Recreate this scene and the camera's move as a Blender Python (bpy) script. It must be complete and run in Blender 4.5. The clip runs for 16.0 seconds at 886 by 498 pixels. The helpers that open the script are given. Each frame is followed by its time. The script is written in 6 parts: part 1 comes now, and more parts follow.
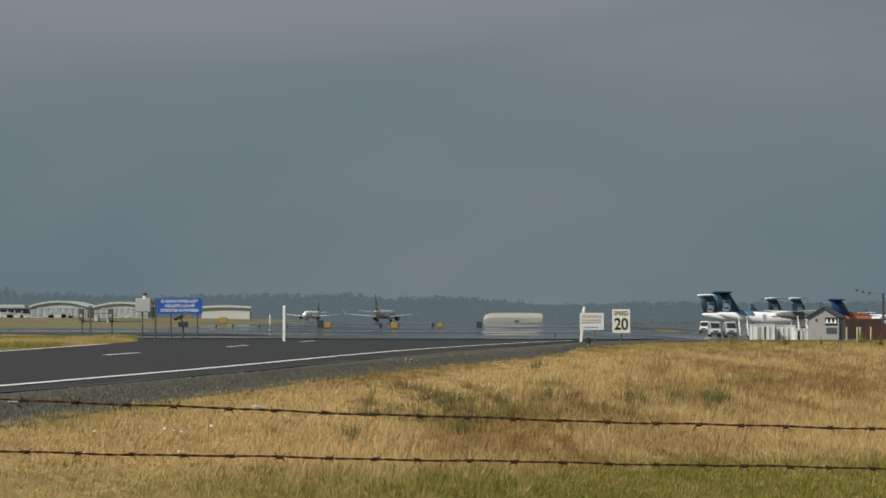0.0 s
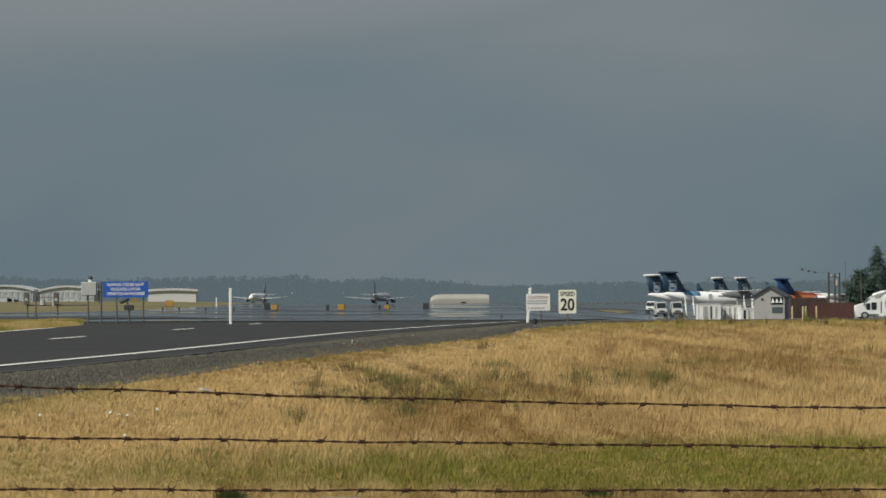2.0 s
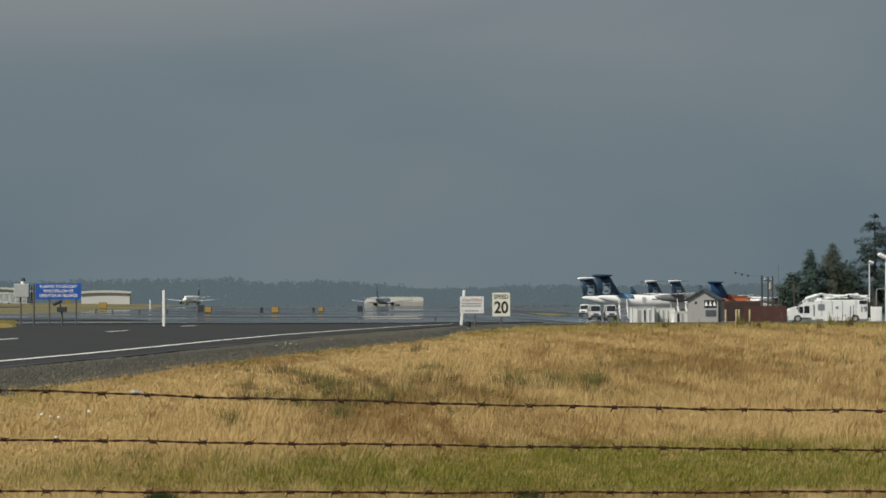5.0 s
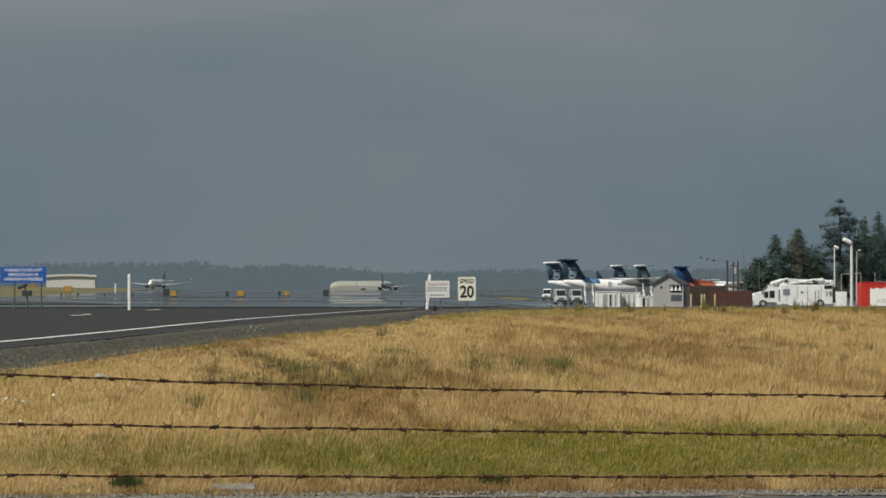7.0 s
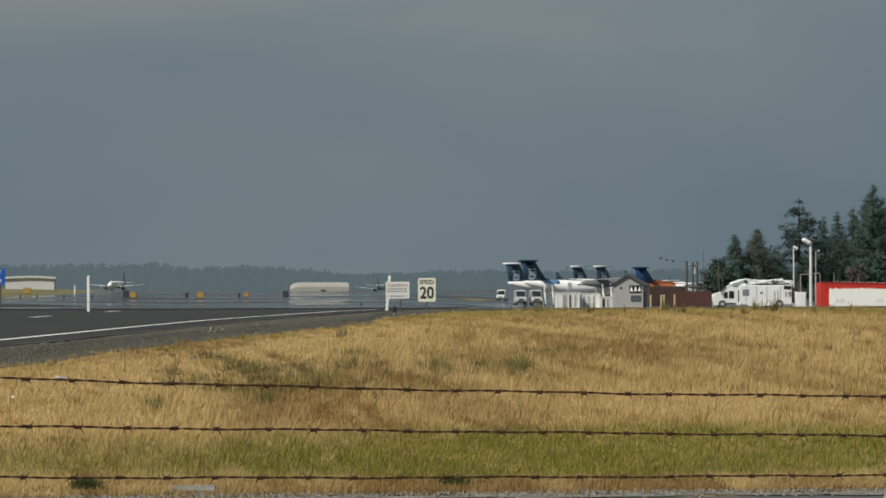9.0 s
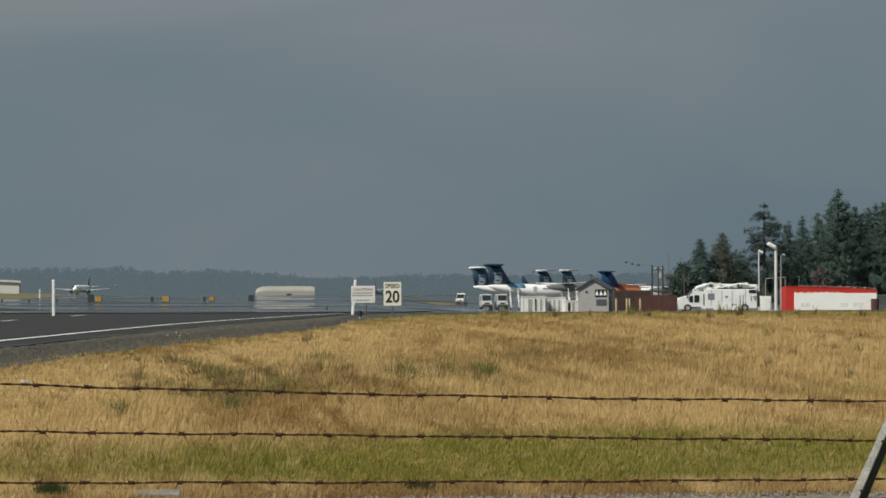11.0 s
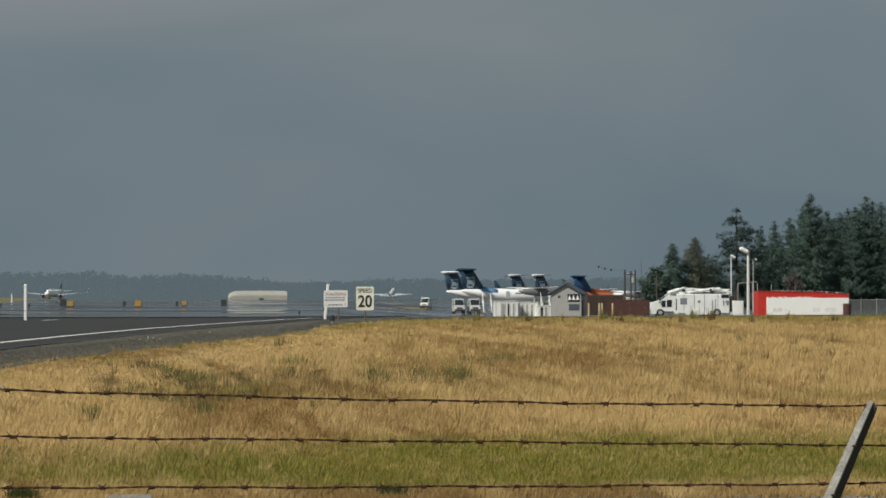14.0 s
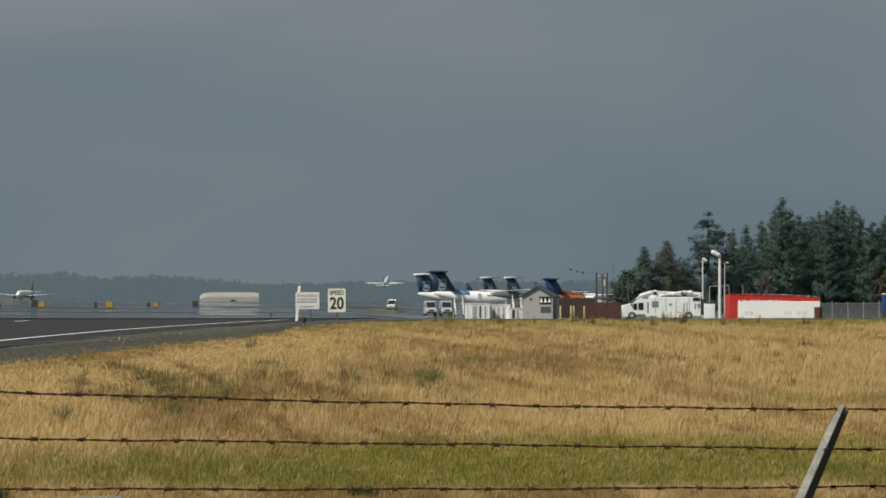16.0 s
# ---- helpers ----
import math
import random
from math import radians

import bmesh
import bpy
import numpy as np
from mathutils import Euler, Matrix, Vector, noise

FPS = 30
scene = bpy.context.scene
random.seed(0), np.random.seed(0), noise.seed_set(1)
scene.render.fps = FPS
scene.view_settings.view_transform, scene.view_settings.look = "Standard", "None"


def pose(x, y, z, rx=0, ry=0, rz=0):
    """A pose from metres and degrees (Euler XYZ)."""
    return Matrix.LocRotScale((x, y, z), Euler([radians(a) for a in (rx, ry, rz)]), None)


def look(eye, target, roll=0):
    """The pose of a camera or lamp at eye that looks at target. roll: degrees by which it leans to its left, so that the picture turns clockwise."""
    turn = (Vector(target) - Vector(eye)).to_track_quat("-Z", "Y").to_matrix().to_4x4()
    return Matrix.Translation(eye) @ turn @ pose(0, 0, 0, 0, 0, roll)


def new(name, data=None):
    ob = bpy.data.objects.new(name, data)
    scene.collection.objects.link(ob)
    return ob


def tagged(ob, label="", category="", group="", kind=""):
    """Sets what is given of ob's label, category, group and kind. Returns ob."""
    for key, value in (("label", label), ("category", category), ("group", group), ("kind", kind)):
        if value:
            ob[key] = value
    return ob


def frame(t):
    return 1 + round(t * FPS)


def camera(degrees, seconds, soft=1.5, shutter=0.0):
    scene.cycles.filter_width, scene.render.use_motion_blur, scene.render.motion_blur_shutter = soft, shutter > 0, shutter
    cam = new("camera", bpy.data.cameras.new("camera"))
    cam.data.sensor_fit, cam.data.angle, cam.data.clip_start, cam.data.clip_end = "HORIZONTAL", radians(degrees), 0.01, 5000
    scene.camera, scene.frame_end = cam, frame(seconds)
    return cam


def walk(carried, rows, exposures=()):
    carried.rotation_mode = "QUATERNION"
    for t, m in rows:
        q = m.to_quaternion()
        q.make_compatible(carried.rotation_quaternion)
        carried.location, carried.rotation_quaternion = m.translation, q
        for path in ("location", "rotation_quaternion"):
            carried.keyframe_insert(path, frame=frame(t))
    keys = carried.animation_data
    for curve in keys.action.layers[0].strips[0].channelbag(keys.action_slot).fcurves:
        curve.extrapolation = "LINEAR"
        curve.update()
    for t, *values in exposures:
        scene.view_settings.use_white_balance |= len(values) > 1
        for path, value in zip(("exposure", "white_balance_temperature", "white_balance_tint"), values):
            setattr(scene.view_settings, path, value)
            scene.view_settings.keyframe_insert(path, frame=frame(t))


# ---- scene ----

# Plan: x to the right, y ahead, z up; z = 0 is the airport service road at the signs.
# A long lens pans to the right in the hand, so the eye swings a little round the body.
EYE = 0.52
SWING = 0.23
cam = camera(18.0, 16.0, soft=1.7)
PAN = [  # seconds, turn to the right, tilt up, lean (degrees), the hand's sway to the right and up (millimetres)
    (0, 0.000, 1.458, -0.000, -2.8, 0.8),
    (0.5, 0.324, 1.264, 0.204, -1.1, -0.7),
    (1, 0.605, 1.006, 0.227, 0.0, 0.9),
    (1.5, 0.849, 1.006, 0.199, 0.1, 2.4),
    (2, 1.091, 1.077, 0.360, 0.2, 0.6),
    (2.5, 1.323, 1.033, 0.286, 1.2, 0.9),
    (3, 1.447, 1.003, 0.205, 1.3, 0.0),
    (3.5, 1.656, 1.032, 0.073, 5.7, 0.0),
    (4, 1.869, 1.144, 0.091, 4.9, 0.8),
    (4.5, 2.160, 1.183, 0.073, 4.8, -1.4),
    (5, 2.437, 1.125, 0.249, 6.1, -1.5),
    (5.2, 2.558, 1.095, 0.249, 6.0, -1.5),
    (7.3, 3.231, 0.788, 0.150, 3.8, -1.0),
    (7.5, 3.304, 0.792, 0.148, 3.4, -1.1),
    (8, 3.504, 0.761, 0.123, 1.7, -2.8),
    (8.5, 3.781, 0.746, 0.133, 0.8, -1.0),
    (9, 3.959, 0.818, 0.262, 0.8, -2.1),
    (9.2, 4.013, 0.846, 0.262, 0.7, -2.0),
    (11.3, 4.703, 0.896, 0.268, -1.1, 0.0),
    (11.5, 4.712, 0.886, 0.267, -1.2, 0.1),
    (12, 4.763, 0.907, 0.159, -0.7, -0.4),
    (12.5, 4.893, 0.934, 0.250, -2.7, 0.2),
    (13, 4.989, 0.933, 0.247, -2.0, -0.1),
    (13.5, 5.088, 0.959, 0.145, -2.2, -0.3),
    (14, 5.222, 0.988, 0.235, -0.7, 0.3),
    (14.5, 5.418, 0.973, 0.097, -2.2, 1.0),
    (15, 5.599, 0.988, 0.096, -2.1, 0.8),
    (15.5, 5.711, 1.006, 0.097, -3.1, 0.6),
    (16, 5.800, 1.032, 0.046, -3.7, 0.8),
]
walk(cam, [(t, pose(SWING * math.sin(radians(a)) + sx / 1000, SWING * math.cos(radians(a)) - SWING, EYE + sz / 1000, 90 + p, r, -a)) for t, a, p, r, sx, sz in PAN])

# ---- world, sun ----
SUN_DIR = Vector((-0.62, -0.52, 0.80)).normalized()
world = bpy.data.worlds.new("sky")
scene.world = world
world.use_nodes = True
wn, wl = world.node_tree.nodes, world.node_tree.links
wn.clear()
w_out = wn.new("ShaderNodeOutputWorld")
w_bg = wn.new("ShaderNodeBackground")
w_sky = wn.new("ShaderNodeTexSky")
w_sky.sky_type = "NISHITA"
w_sky.sun_disc = False
w_sky.sun_elevation = math.asin(SUN_DIR.z)
w_sky.sun_rotation = math.atan2(SUN_DIR.x, SUN_DIR.y)
w_sky.dust_density = 6.0
w_dim = wn.new("ShaderNodeVectorMath")
w_dim.operation = "SCALE"
w_dim.inputs["Scale"].default_value = 0.05
wl.new(w_sky.outputs["Color"], w_dim.inputs[0])
w_co = wn.new("ShaderNodeTexCoord")
w_map = wn.new("ShaderNodeMapping")
w_map.inputs["Scale"].default_value = (1.0, 1.0, 3.2)
w_map.inputs["Rotation"].default_value = (0.0, 0.25, 0.0)
w_noise = wn.new("ShaderNodeTexNoise")
w_noise.inputs["Scale"].default_value = 3.1
w_noise.inputs["Detail"].default_value = 4.0
w_noise.inputs["Roughness"].default_value = 0.42
w_noise.inputs["Distortion"].default_value = 0.4
w_ramp = wn.new("ShaderNodeValToRGB")
w_ramp.color_ramp.elements[0].position = 0.36
w_ramp.color_ramp.elements[0].color = (0.146, 0.198, 0.230, 1)
w_ramp.color_ramp.elements[1].position = 0.66
w_ramp.color_ramp.elements[1].color = (0.236, 0.264, 0.279, 1)
wl.new(w_co.outputs["Generated"], w_map.inputs["Vector"])
wl.new(w_map.outputs["Vector"], w_noise.inputs["Vector"])
w_sep = wn.new("ShaderNodeSeparateXYZ")
wl.new(w_co.outputs["Generated"], w_sep.inputs["Vector"])
w_lift = wn.new("ShaderNodeMapRange")  # the smoke layer is a little paler higher up
w_lift.inputs["From Min"].default_value, w_lift.inputs["From Max"].default_value = 0.0, 0.16
w_lift.inputs["To Min"].default_value, w_lift.inputs["To Max"].default_value = -0.07, 0.10
wl.new(w_sep.outputs["Z"], w_lift.inputs["Value"])
w_add = wn.new("ShaderNodeMath")
wl.new(w_noise.outputs["Fac"], w_add.inputs[0])
wl.new(w_lift.outputs["Result"], w_add.inputs[1])
w_side = wn.new("ShaderNodeMath")  # and paler towards the sun's side
w_side.operation = "MULTIPLY_ADD"
w_side.inputs[1].default_value = -0.22
wl.new(w_sep.outputs["X"], w_side.inputs[0])
wl.new(w_add.outputs["Value"], w_side.inputs[2])
wl.new(w_side.outputs["Value"], w_ramp.inputs["Fac"])
w_mix = wn.new("ShaderNodeMix")
w_mix.data_type = "RGBA"
w_mix.inputs["Factor"].default_value = 0.9
wl.new(w_dim.outputs["Vector"], w_mix.inputs["A"])
wl.new(w_ramp.outputs["Color"], w_mix.inputs["B"])
wl.new(w_mix.outputs["Result"], w_bg.inputs["Color"])
w_bg.inputs["Strength"].default_value = 1.0
wl.new(w_bg.outputs["Background"], w_out.inputs["Surface"])

sun = new("sun", bpy.data.lights.new("sun", "SUN"))
sun.data.energy = 4.0
sun.data.angle = radians(1.5)
sun.data.color = (1.0, 0.95, 0.84)
sun.matrix_world = look(SUN_DIR * 50, (0, 0, 0))


# ---- materials ----
def mat(name, color, rough=0.7, metal=0.0, vary=0.12, size=1.0, fine=0.0, bump=0.0, spec=0.5, second=None, amount=0.5, wear=0.5):
    """A painted, mineral or plant surface: broad stains at `size` metres and fine grain; second: a colour mixed in by noise."""
    m = bpy.data.materials.new(name)
    m.use_nodes = True
    n, l = m.node_tree.nodes, m.node_tree.links
    b = n["Principled BSDF"]
    b.inputs["Roughness"].default_value = rough
    b.inputs["Metallic"].default_value = metal
    b.inputs["Specular IOR Level"].default_value = spec
    co = n.new("ShaderNodeTexCoord")
    broad = n.new("ShaderNodeTexNoise")
    broad.inputs["Scale"].default_value = 1.0 / size
    broad.inputs["Detail"].default_value = 5.0
    grain = n.new("ShaderNodeTexNoise")
    grain.inputs["Scale"].default_value = 14.0 / size if not fine else 1.0 / fine
    grain.inputs["Detail"].default_value = 3.0
    l.new(co.outputs["Object"], broad.inputs["Vector"])
    l.new(co.outputs["Object"], grain.inputs["Vector"])
    add = n.new("ShaderNodeMath")
    add.operation = "MULTIPLY_ADD"
    l.new(grain.outputs["Fac"], add.inputs[0])
    add.inputs[1].default_value = wear
    l.new(broad.outputs["Fac"], add.inputs[2])
    rng = n.new("ShaderNodeMapRange")
    rng.inputs["From Min"].default_value = 0.3 + 0.3 * wear
    rng.inputs["From Max"].default_value = 0.7 + 0.7 * wear
    l.new(add.outputs["Value"], rng.inputs["Value"])
    mix = n.new("ShaderNodeMix")
    mix.data_type = "RGBA"
    dark = [c * (1 - vary) for c in color]
    light = [min(1, c * (1 + vary)) for c in color] if second is None else [color[i] * (1 - amount) + second[i] * amount for i in range(3)]
    mix.inputs["A"].default_value = (*dark, 1)
    mix.inputs["B"].default_value = (*light, 1)
    l.new(rng.outputs["Result"], mix.inputs["Factor"])
    l.new(mix.outputs["Result"], b.inputs["Base Color"])
    if bump:
        bp = n.new("ShaderNodeBump")
        bp.inputs["Strength"].default_value = 0.6
        bp.inputs["Distance"].default_value = bump
        l.new(add.outputs["Value"], bp.inputs["Height"])
        l.new(bp.outputs["Normal"], b.inputs["Normal"])
    return m


def plant(name, low, high, rough=0.75, translucent=0.0, soft=False):
    """Leaves and blades: each island has its own shade between two colours."""
    m = bpy.data.materials.new(name)
    m.use_nodes = True
    n, l = m.node_tree.nodes, m.node_tree.links
    b = n["Principled BSDF"]
    b.inputs["Roughness"].default_value = rough
    b.inputs["Specular IOR Level"].default_value = 0.25
    geo = n.new("ShaderNodeNewGeometry")
    mix = n.new("ShaderNodeMix")
    mix.data_type = "RGBA"
    mix.inputs["A"].default_value = (*low, 1)
    mix.inputs["B"].default_value = (*high, 1)
    l.new(geo.outputs["Random Per Island"], mix.inputs["Factor"])
    l.new(mix.outputs["Result"], b.inputs["Base Color"])
    if soft:  # crowns shade by the side of the tree, not by single sprays
        out = n.new("ShaderNodeAttribute")
        out.attribute_name = "outward"
        turn = n.new("ShaderNodeVectorTransform")
        turn.vector_type = "NORMAL"
        turn.convert_from, turn.convert_to = "OBJECT", "WORLD"
        l.new(out.outputs["Vector"], turn.inputs["Vector"])
        l.new(turn.outputs["Vector"], b.inputs["Normal"])
    if translucent:
        tr = n.new("ShaderNodeBsdfTranslucent")
        ms = n.new("ShaderNodeMixShader")
        ms.inputs["Fac"].default_value = translucent
        l.new(mix.outputs["Result"], tr.inputs["Color"])
        l.new(b.outputs["BSDF"], ms.inputs[1])
        l.new(tr.outputs["BSDF"], ms.inputs[2])
        l.new(ms.outputs["Shader"], n["Material Output"].inputs["Surface"])
    return m


M = {}
M["asphalt"] = mat("asphalt", (0.030, 0.0308, 0.031), 0.85, vary=0.26, size=2.2, fine=0.03, bump=0.003, spec=0.3)
M["patch"] = mat("tar_seal", (0.03, 0.03, 0.031), 0.6, vary=0.2, size=0.6)
M["near_road"] = mat("worn_asphalt", (0.085, 0.087, 0.09), 0.85, vary=0.2, size=0.8, fine=0.02)
M["concrete"] = mat("concrete", (0.36, 0.35, 0.33), 0.8, vary=0.14, size=0.7, fine=0.02, bump=0.002)
M["apron"] = mat("apron_concrete", (0.115, 0.122, 0.125), 0.3, vary=0.12, size=30.0, fine=3.0)
M["line"] = mat("road_paint", (0.74, 0.74, 0.71), 0.6, vary=0.1, size=0.4, fine=0.03)
M["gravel_stone"] = plant("gravel_stone", (0.045, 0.043, 0.034), (0.135, 0.128, 0.105), 0.9)
M["white"] = mat("white_paint", (0.78, 0.78, 0.76), 0.45, vary=0.05, size=0.8)
M["sign_white"] = mat("sign_sheeting", (0.70, 0.72, 0.64), 0.4, vary=0.03, size=0.3)
M["sign_caution"] = mat("caution_sheeting", (0.70, 0.71, 0.71), 0.4, vary=0.03, size=0.3)
M["sign_blue"] = mat("blue_sheeting", (0.02, 0.10, 0.42), 0.4, vary=0.08, size=0.3)
M["black"] = mat("black_paint", (0.015, 0.015, 0.016), 0.5, vary=0.2, size=0.3)
M["red_ink"] = mat("red_ink", (0.36, 0.23, 0.24), 0.5, vary=0.1, size=0.3)
M["grey_ink"] = mat("grey_ink", (0.2, 0.21, 0.24), 0.5, vary=0.1, size=0.3)
M["steel"] = mat("galvanised_steel", (0.47, 0.48, 0.48), 0.5, metal=0.55, vary=0.16, size=0.08, fine=0.008)
M["post_steel"] = mat("sign_post_steel", (0.125, 0.117, 0.105), 0.6, metal=0.3, vary=0.2, size=0.15)
M["zinc"] = mat("weathered_zinc", (0.17, 0.17, 0.15), 0.75, vary=0.4, size=0.05, fine=0.005, bump=0.002, second=(0.40, 0.40, 0.38), amount=0.9, wear=1.0)
M["rust"] = mat("rusted_wire", (0.055, 0.022, 0.009), 0.85, metal=0.0, vary=0.5, size=0.03, fine=0.004)
M["marker"] = mat("marker_plastic", (0.80, 0.80, 0.78), 0.45, vary=0.05, size=0.2)
# hangar roofing, cladding and openings: bluish low contrast paints in the distance haze
M["hangar_roof"] = mat("hangar_roofing", (0.46, 0.49, 0.50), 0.55, vary=0.06, size=6.0)
M["hangar_white"] = mat("hangar_cladding", (0.43, 0.46, 0.47), 0.55, vary=0.06, size=6.0)
M["hangar_pale"] = mat("pale_hangar_cladding", (0.52, 0.53, 0.53), 0.55, vary=0.06, size=6.0)
M["hangar_glass"] = mat("hangar_openings", (0.31, 0.34, 0.36), 0.4, vary=0.15, size=3.0)
M["cream"] = mat("cream_cladding", (0.34, 0.335, 0.30), 0.55, vary=0.08, size=8.0)
M["box_grey"] = mat("grey_enamel", (0.40, 0.42, 0.42), 0.5, vary=0.1, size=0.3)
M["amber"] = mat("amber_lens", (0.30, 0.19, 0.03), 0.4, vary=0.1, size=0.1)
# yellow dimmed to put distance haze into the sign colour
M["orange"] = mat("yellow_sign_face", (0.37, 0.225, 0.05), 0.6, vary=0.08, size=0.6)
M["dark_box"] = mat("dark_sign_back", (0.035, 0.04, 0.045), 0.6, vary=0.15, size=0.5)


def far_asphalt():
    """Long worn streaks across the taxiways: smooth sealed asphalt that mirrors at a flat angle, and dull dark rubber."""
    m = bpy.data.materials.new("runway_asphalt")
    m.use_nodes = True
    n, l = m.node_tree.nodes, m.node_tree.links
    b = n["Principled BSDF"]
    co = n.new("ShaderNodeTexCoord")
    mp = n.new("ShaderNodeMapping")
    mp.inputs["Scale"].default_value = (0.03, 0.022, 0.0)
    nz = n.new("ShaderNodeTexNoise")
    nz.inputs["Scale"].default_value = 1.0
    nz.inputs["Detail"].default_value = 4.0
    l.new(co.outputs["Object"], mp.inputs["Vector"])
    l.new(mp.outputs["Vector"], nz.inputs["Vector"])
    r = n.new("ShaderNodeMapRange")
    r.inputs["From Min"].default_value = 0.44
    r.inputs["From Max"].default_value = 0.56
    l.new(nz.outputs["Fac"], r.inputs["Value"])
    c = n.new("ShaderNodeMix")
    c.data_type = "RGBA"
    c.inputs["A"].default_value = (0.020, 0.022, 0.025, 1)
    c.inputs["B"].default_value = (0.085, 0.095, 0.10, 1)
    l.new(r.outputs["Result"], c.inputs["Factor"])
    l.new(c.outputs["Result"], b.inputs["Base Color"])
    g = n.new("ShaderNodeMapRange")
    g.inputs["To Min"].default_value = 0.45
    g.inputs["To Max"].default_value = 0.02
    l.new(r.outputs["Result"], g.inputs["Value"])
    l.new(g.outputs["Result"], b.inputs["Roughness"])
    return m


M["runway"] = far_asphalt()


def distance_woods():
    """The backdrop of woods, kilometres off: dim needles that emit a blue-grey glow, painting in the smoke haze."""
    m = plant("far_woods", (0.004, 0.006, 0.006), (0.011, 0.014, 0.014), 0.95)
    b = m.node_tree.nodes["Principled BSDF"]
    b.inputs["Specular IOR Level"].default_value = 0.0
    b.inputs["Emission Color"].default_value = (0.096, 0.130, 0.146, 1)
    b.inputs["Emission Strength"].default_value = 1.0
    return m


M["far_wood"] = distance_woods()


# ---- mesh helpers ----
def part(name, bm, material, parent=None, label="", smooth=False):
    """Link a bmesh as one mesh object, under a thing or a part."""
    me = bpy.data.meshes.new(name)
    bm.to_mesh(me)
    bm.free()
    me.materials.append(M[material] if isinstance(material, str) else material)
    if smooth:
        me.shade_smooth()
    ob = new(name, me)
    if parent is not None:
        ob.parent = parent
    if label:
        ob["label"] = label
    return ob


def thing(name, label, category, m, group="", kind=""):
    """An Empty at a thing's base."""
    ob = new(name)
    ob.empty_display_size = 0.2
    ob.matrix_world = m
    return tagged(ob, label, category, group, kind)


def bx(bm, c, s, bevel=0.0, rot=None):
    """A box of size s round c."""
    m = Matrix.Translation(c) @ (rot if rot else Matrix.Identity(4)) @ Matrix.Diagonal((*s, 1))
    g = bmesh.ops.create_cube(bm, size=1.0, matrix=m)
    if bevel:
        es = list({e for v in g["verts"] for e in v.link_edges})
        bmesh.ops.bevel(bm, geom=es, offset=bevel, segments=1, affect="EDGES")
    return bm


def rod(bm, a, b, r, r2=None, n=8, caps=True):
    """A round bar from a to b."""
    a, b = Vector(a), Vector(b)
    d = b - a
    q = d.to_track_quat("Z", "Y").to_matrix().to_4x4()
    bmesh.ops.create_cone(bm, cap_ends=caps, segments=n, radius1=r, radius2=r if r2 is None else r2, depth=d.length, matrix=Matrix.Translation((a + b) / 2) @ q)
    return bm


def loft(bm, rings, close=True):
    """Skin through rings of equal count."""
    vs = [[bm.verts.new(p) for p in r] for r in rings]
    n = len(vs[0])
    for a, b in zip(vs, vs[1:]):
        for i in range(n):
            bm.faces.new((a[i], a[(i + 1) % n], b[(i + 1) % n], b[i]))
    if close:
        bm.faces.new(vs[0][::-1])
        bm.faces.new(vs[-1])
    bmesh.ops.recalc_face_normals(bm, faces=bm.faces)
    return bm


def prism(bm, outline, depth, m=Matrix.Identity(4)):
    """An outline in x, z given thickness along y."""
    rings = [[m @ Vector((x, y, z)) for x, z in outline] for y in (-depth / 2, depth / 2)]
    return loft(bm, rings)


def B():
    return bmesh.new()


def text_part(name, body, size, material, parent, m, thick=0.002, align="CENTER", stretch=1.0, bold=0.022):
    """Letters as a mesh under a thing; m: the pose of the text's plane in the parent's space."""
    cu = bpy.data.curves.new(name, "FONT")
    cu.body, cu.size, cu.extrude, cu.align_x, cu.align_y = body, size, thick, align, "CENTER"
    cu.offset = size * bold
    tmp = bpy.data.objects.new(name, cu)
    me = bpy.data.meshes.new_from_object(tmp)
    bpy.data.objects.remove(tmp)
    me.transform(m @ Matrix.Diagonal((stretch, 1, 1, 1)))
    me.materials.clear()
    me.materials.append(M[material])
    ob = new(name, me)
    ob.parent = parent
    return ob


# ---- the lie of the land ----
UNIT = 1 / 4950.0  # the plan's unit of sideways angle, as a slope


def spot(u, d):
    """The place d metres ahead and u units to the right of the first line of sight."""
    return u * UNIT * d, d


def high(v, d):
    """The height that is v units above the eye's level, d metres ahead."""
    return EYE + v * UNIT * d


def curve(x, pts):
    return float(np.interp(x, [p[0] for p in pts], [p[1] for p in pts]))


VERGE = [(-1200, 12.8), (-784, 17.9), (-569, 21.5), (-369, 26.3), (-184, 32.5), (0, 40.2), (80, 44.5), (166, 49.5), (216, 56.0), (256, 64.5), (330, 69.0), (480, 71.0), (1500, 73.0)]
KERB = 13.75
LEFT = [(75, 0.0), (110, -0.12), (160, -0.38), (400, -0.62), (800, -0.6), (1300, 1.2), (1500, 1.9), (2600, 2.2), (4900, 2.2)]
MID = [(75, -0.02), (110, -0.2), (200, -0.6), (400, -0.85), (900, -0.8), (1250, -0.35), (1700, -1.3), (2200, -2.6), (2600, -2.2), (4900, -0.6)]
RIGHT = [(75, -0.03), (95, -0.15), (140, -0.8), (300, -2.0), (1200, -2.0), (2600, -1.2), (4900, -0.6)]


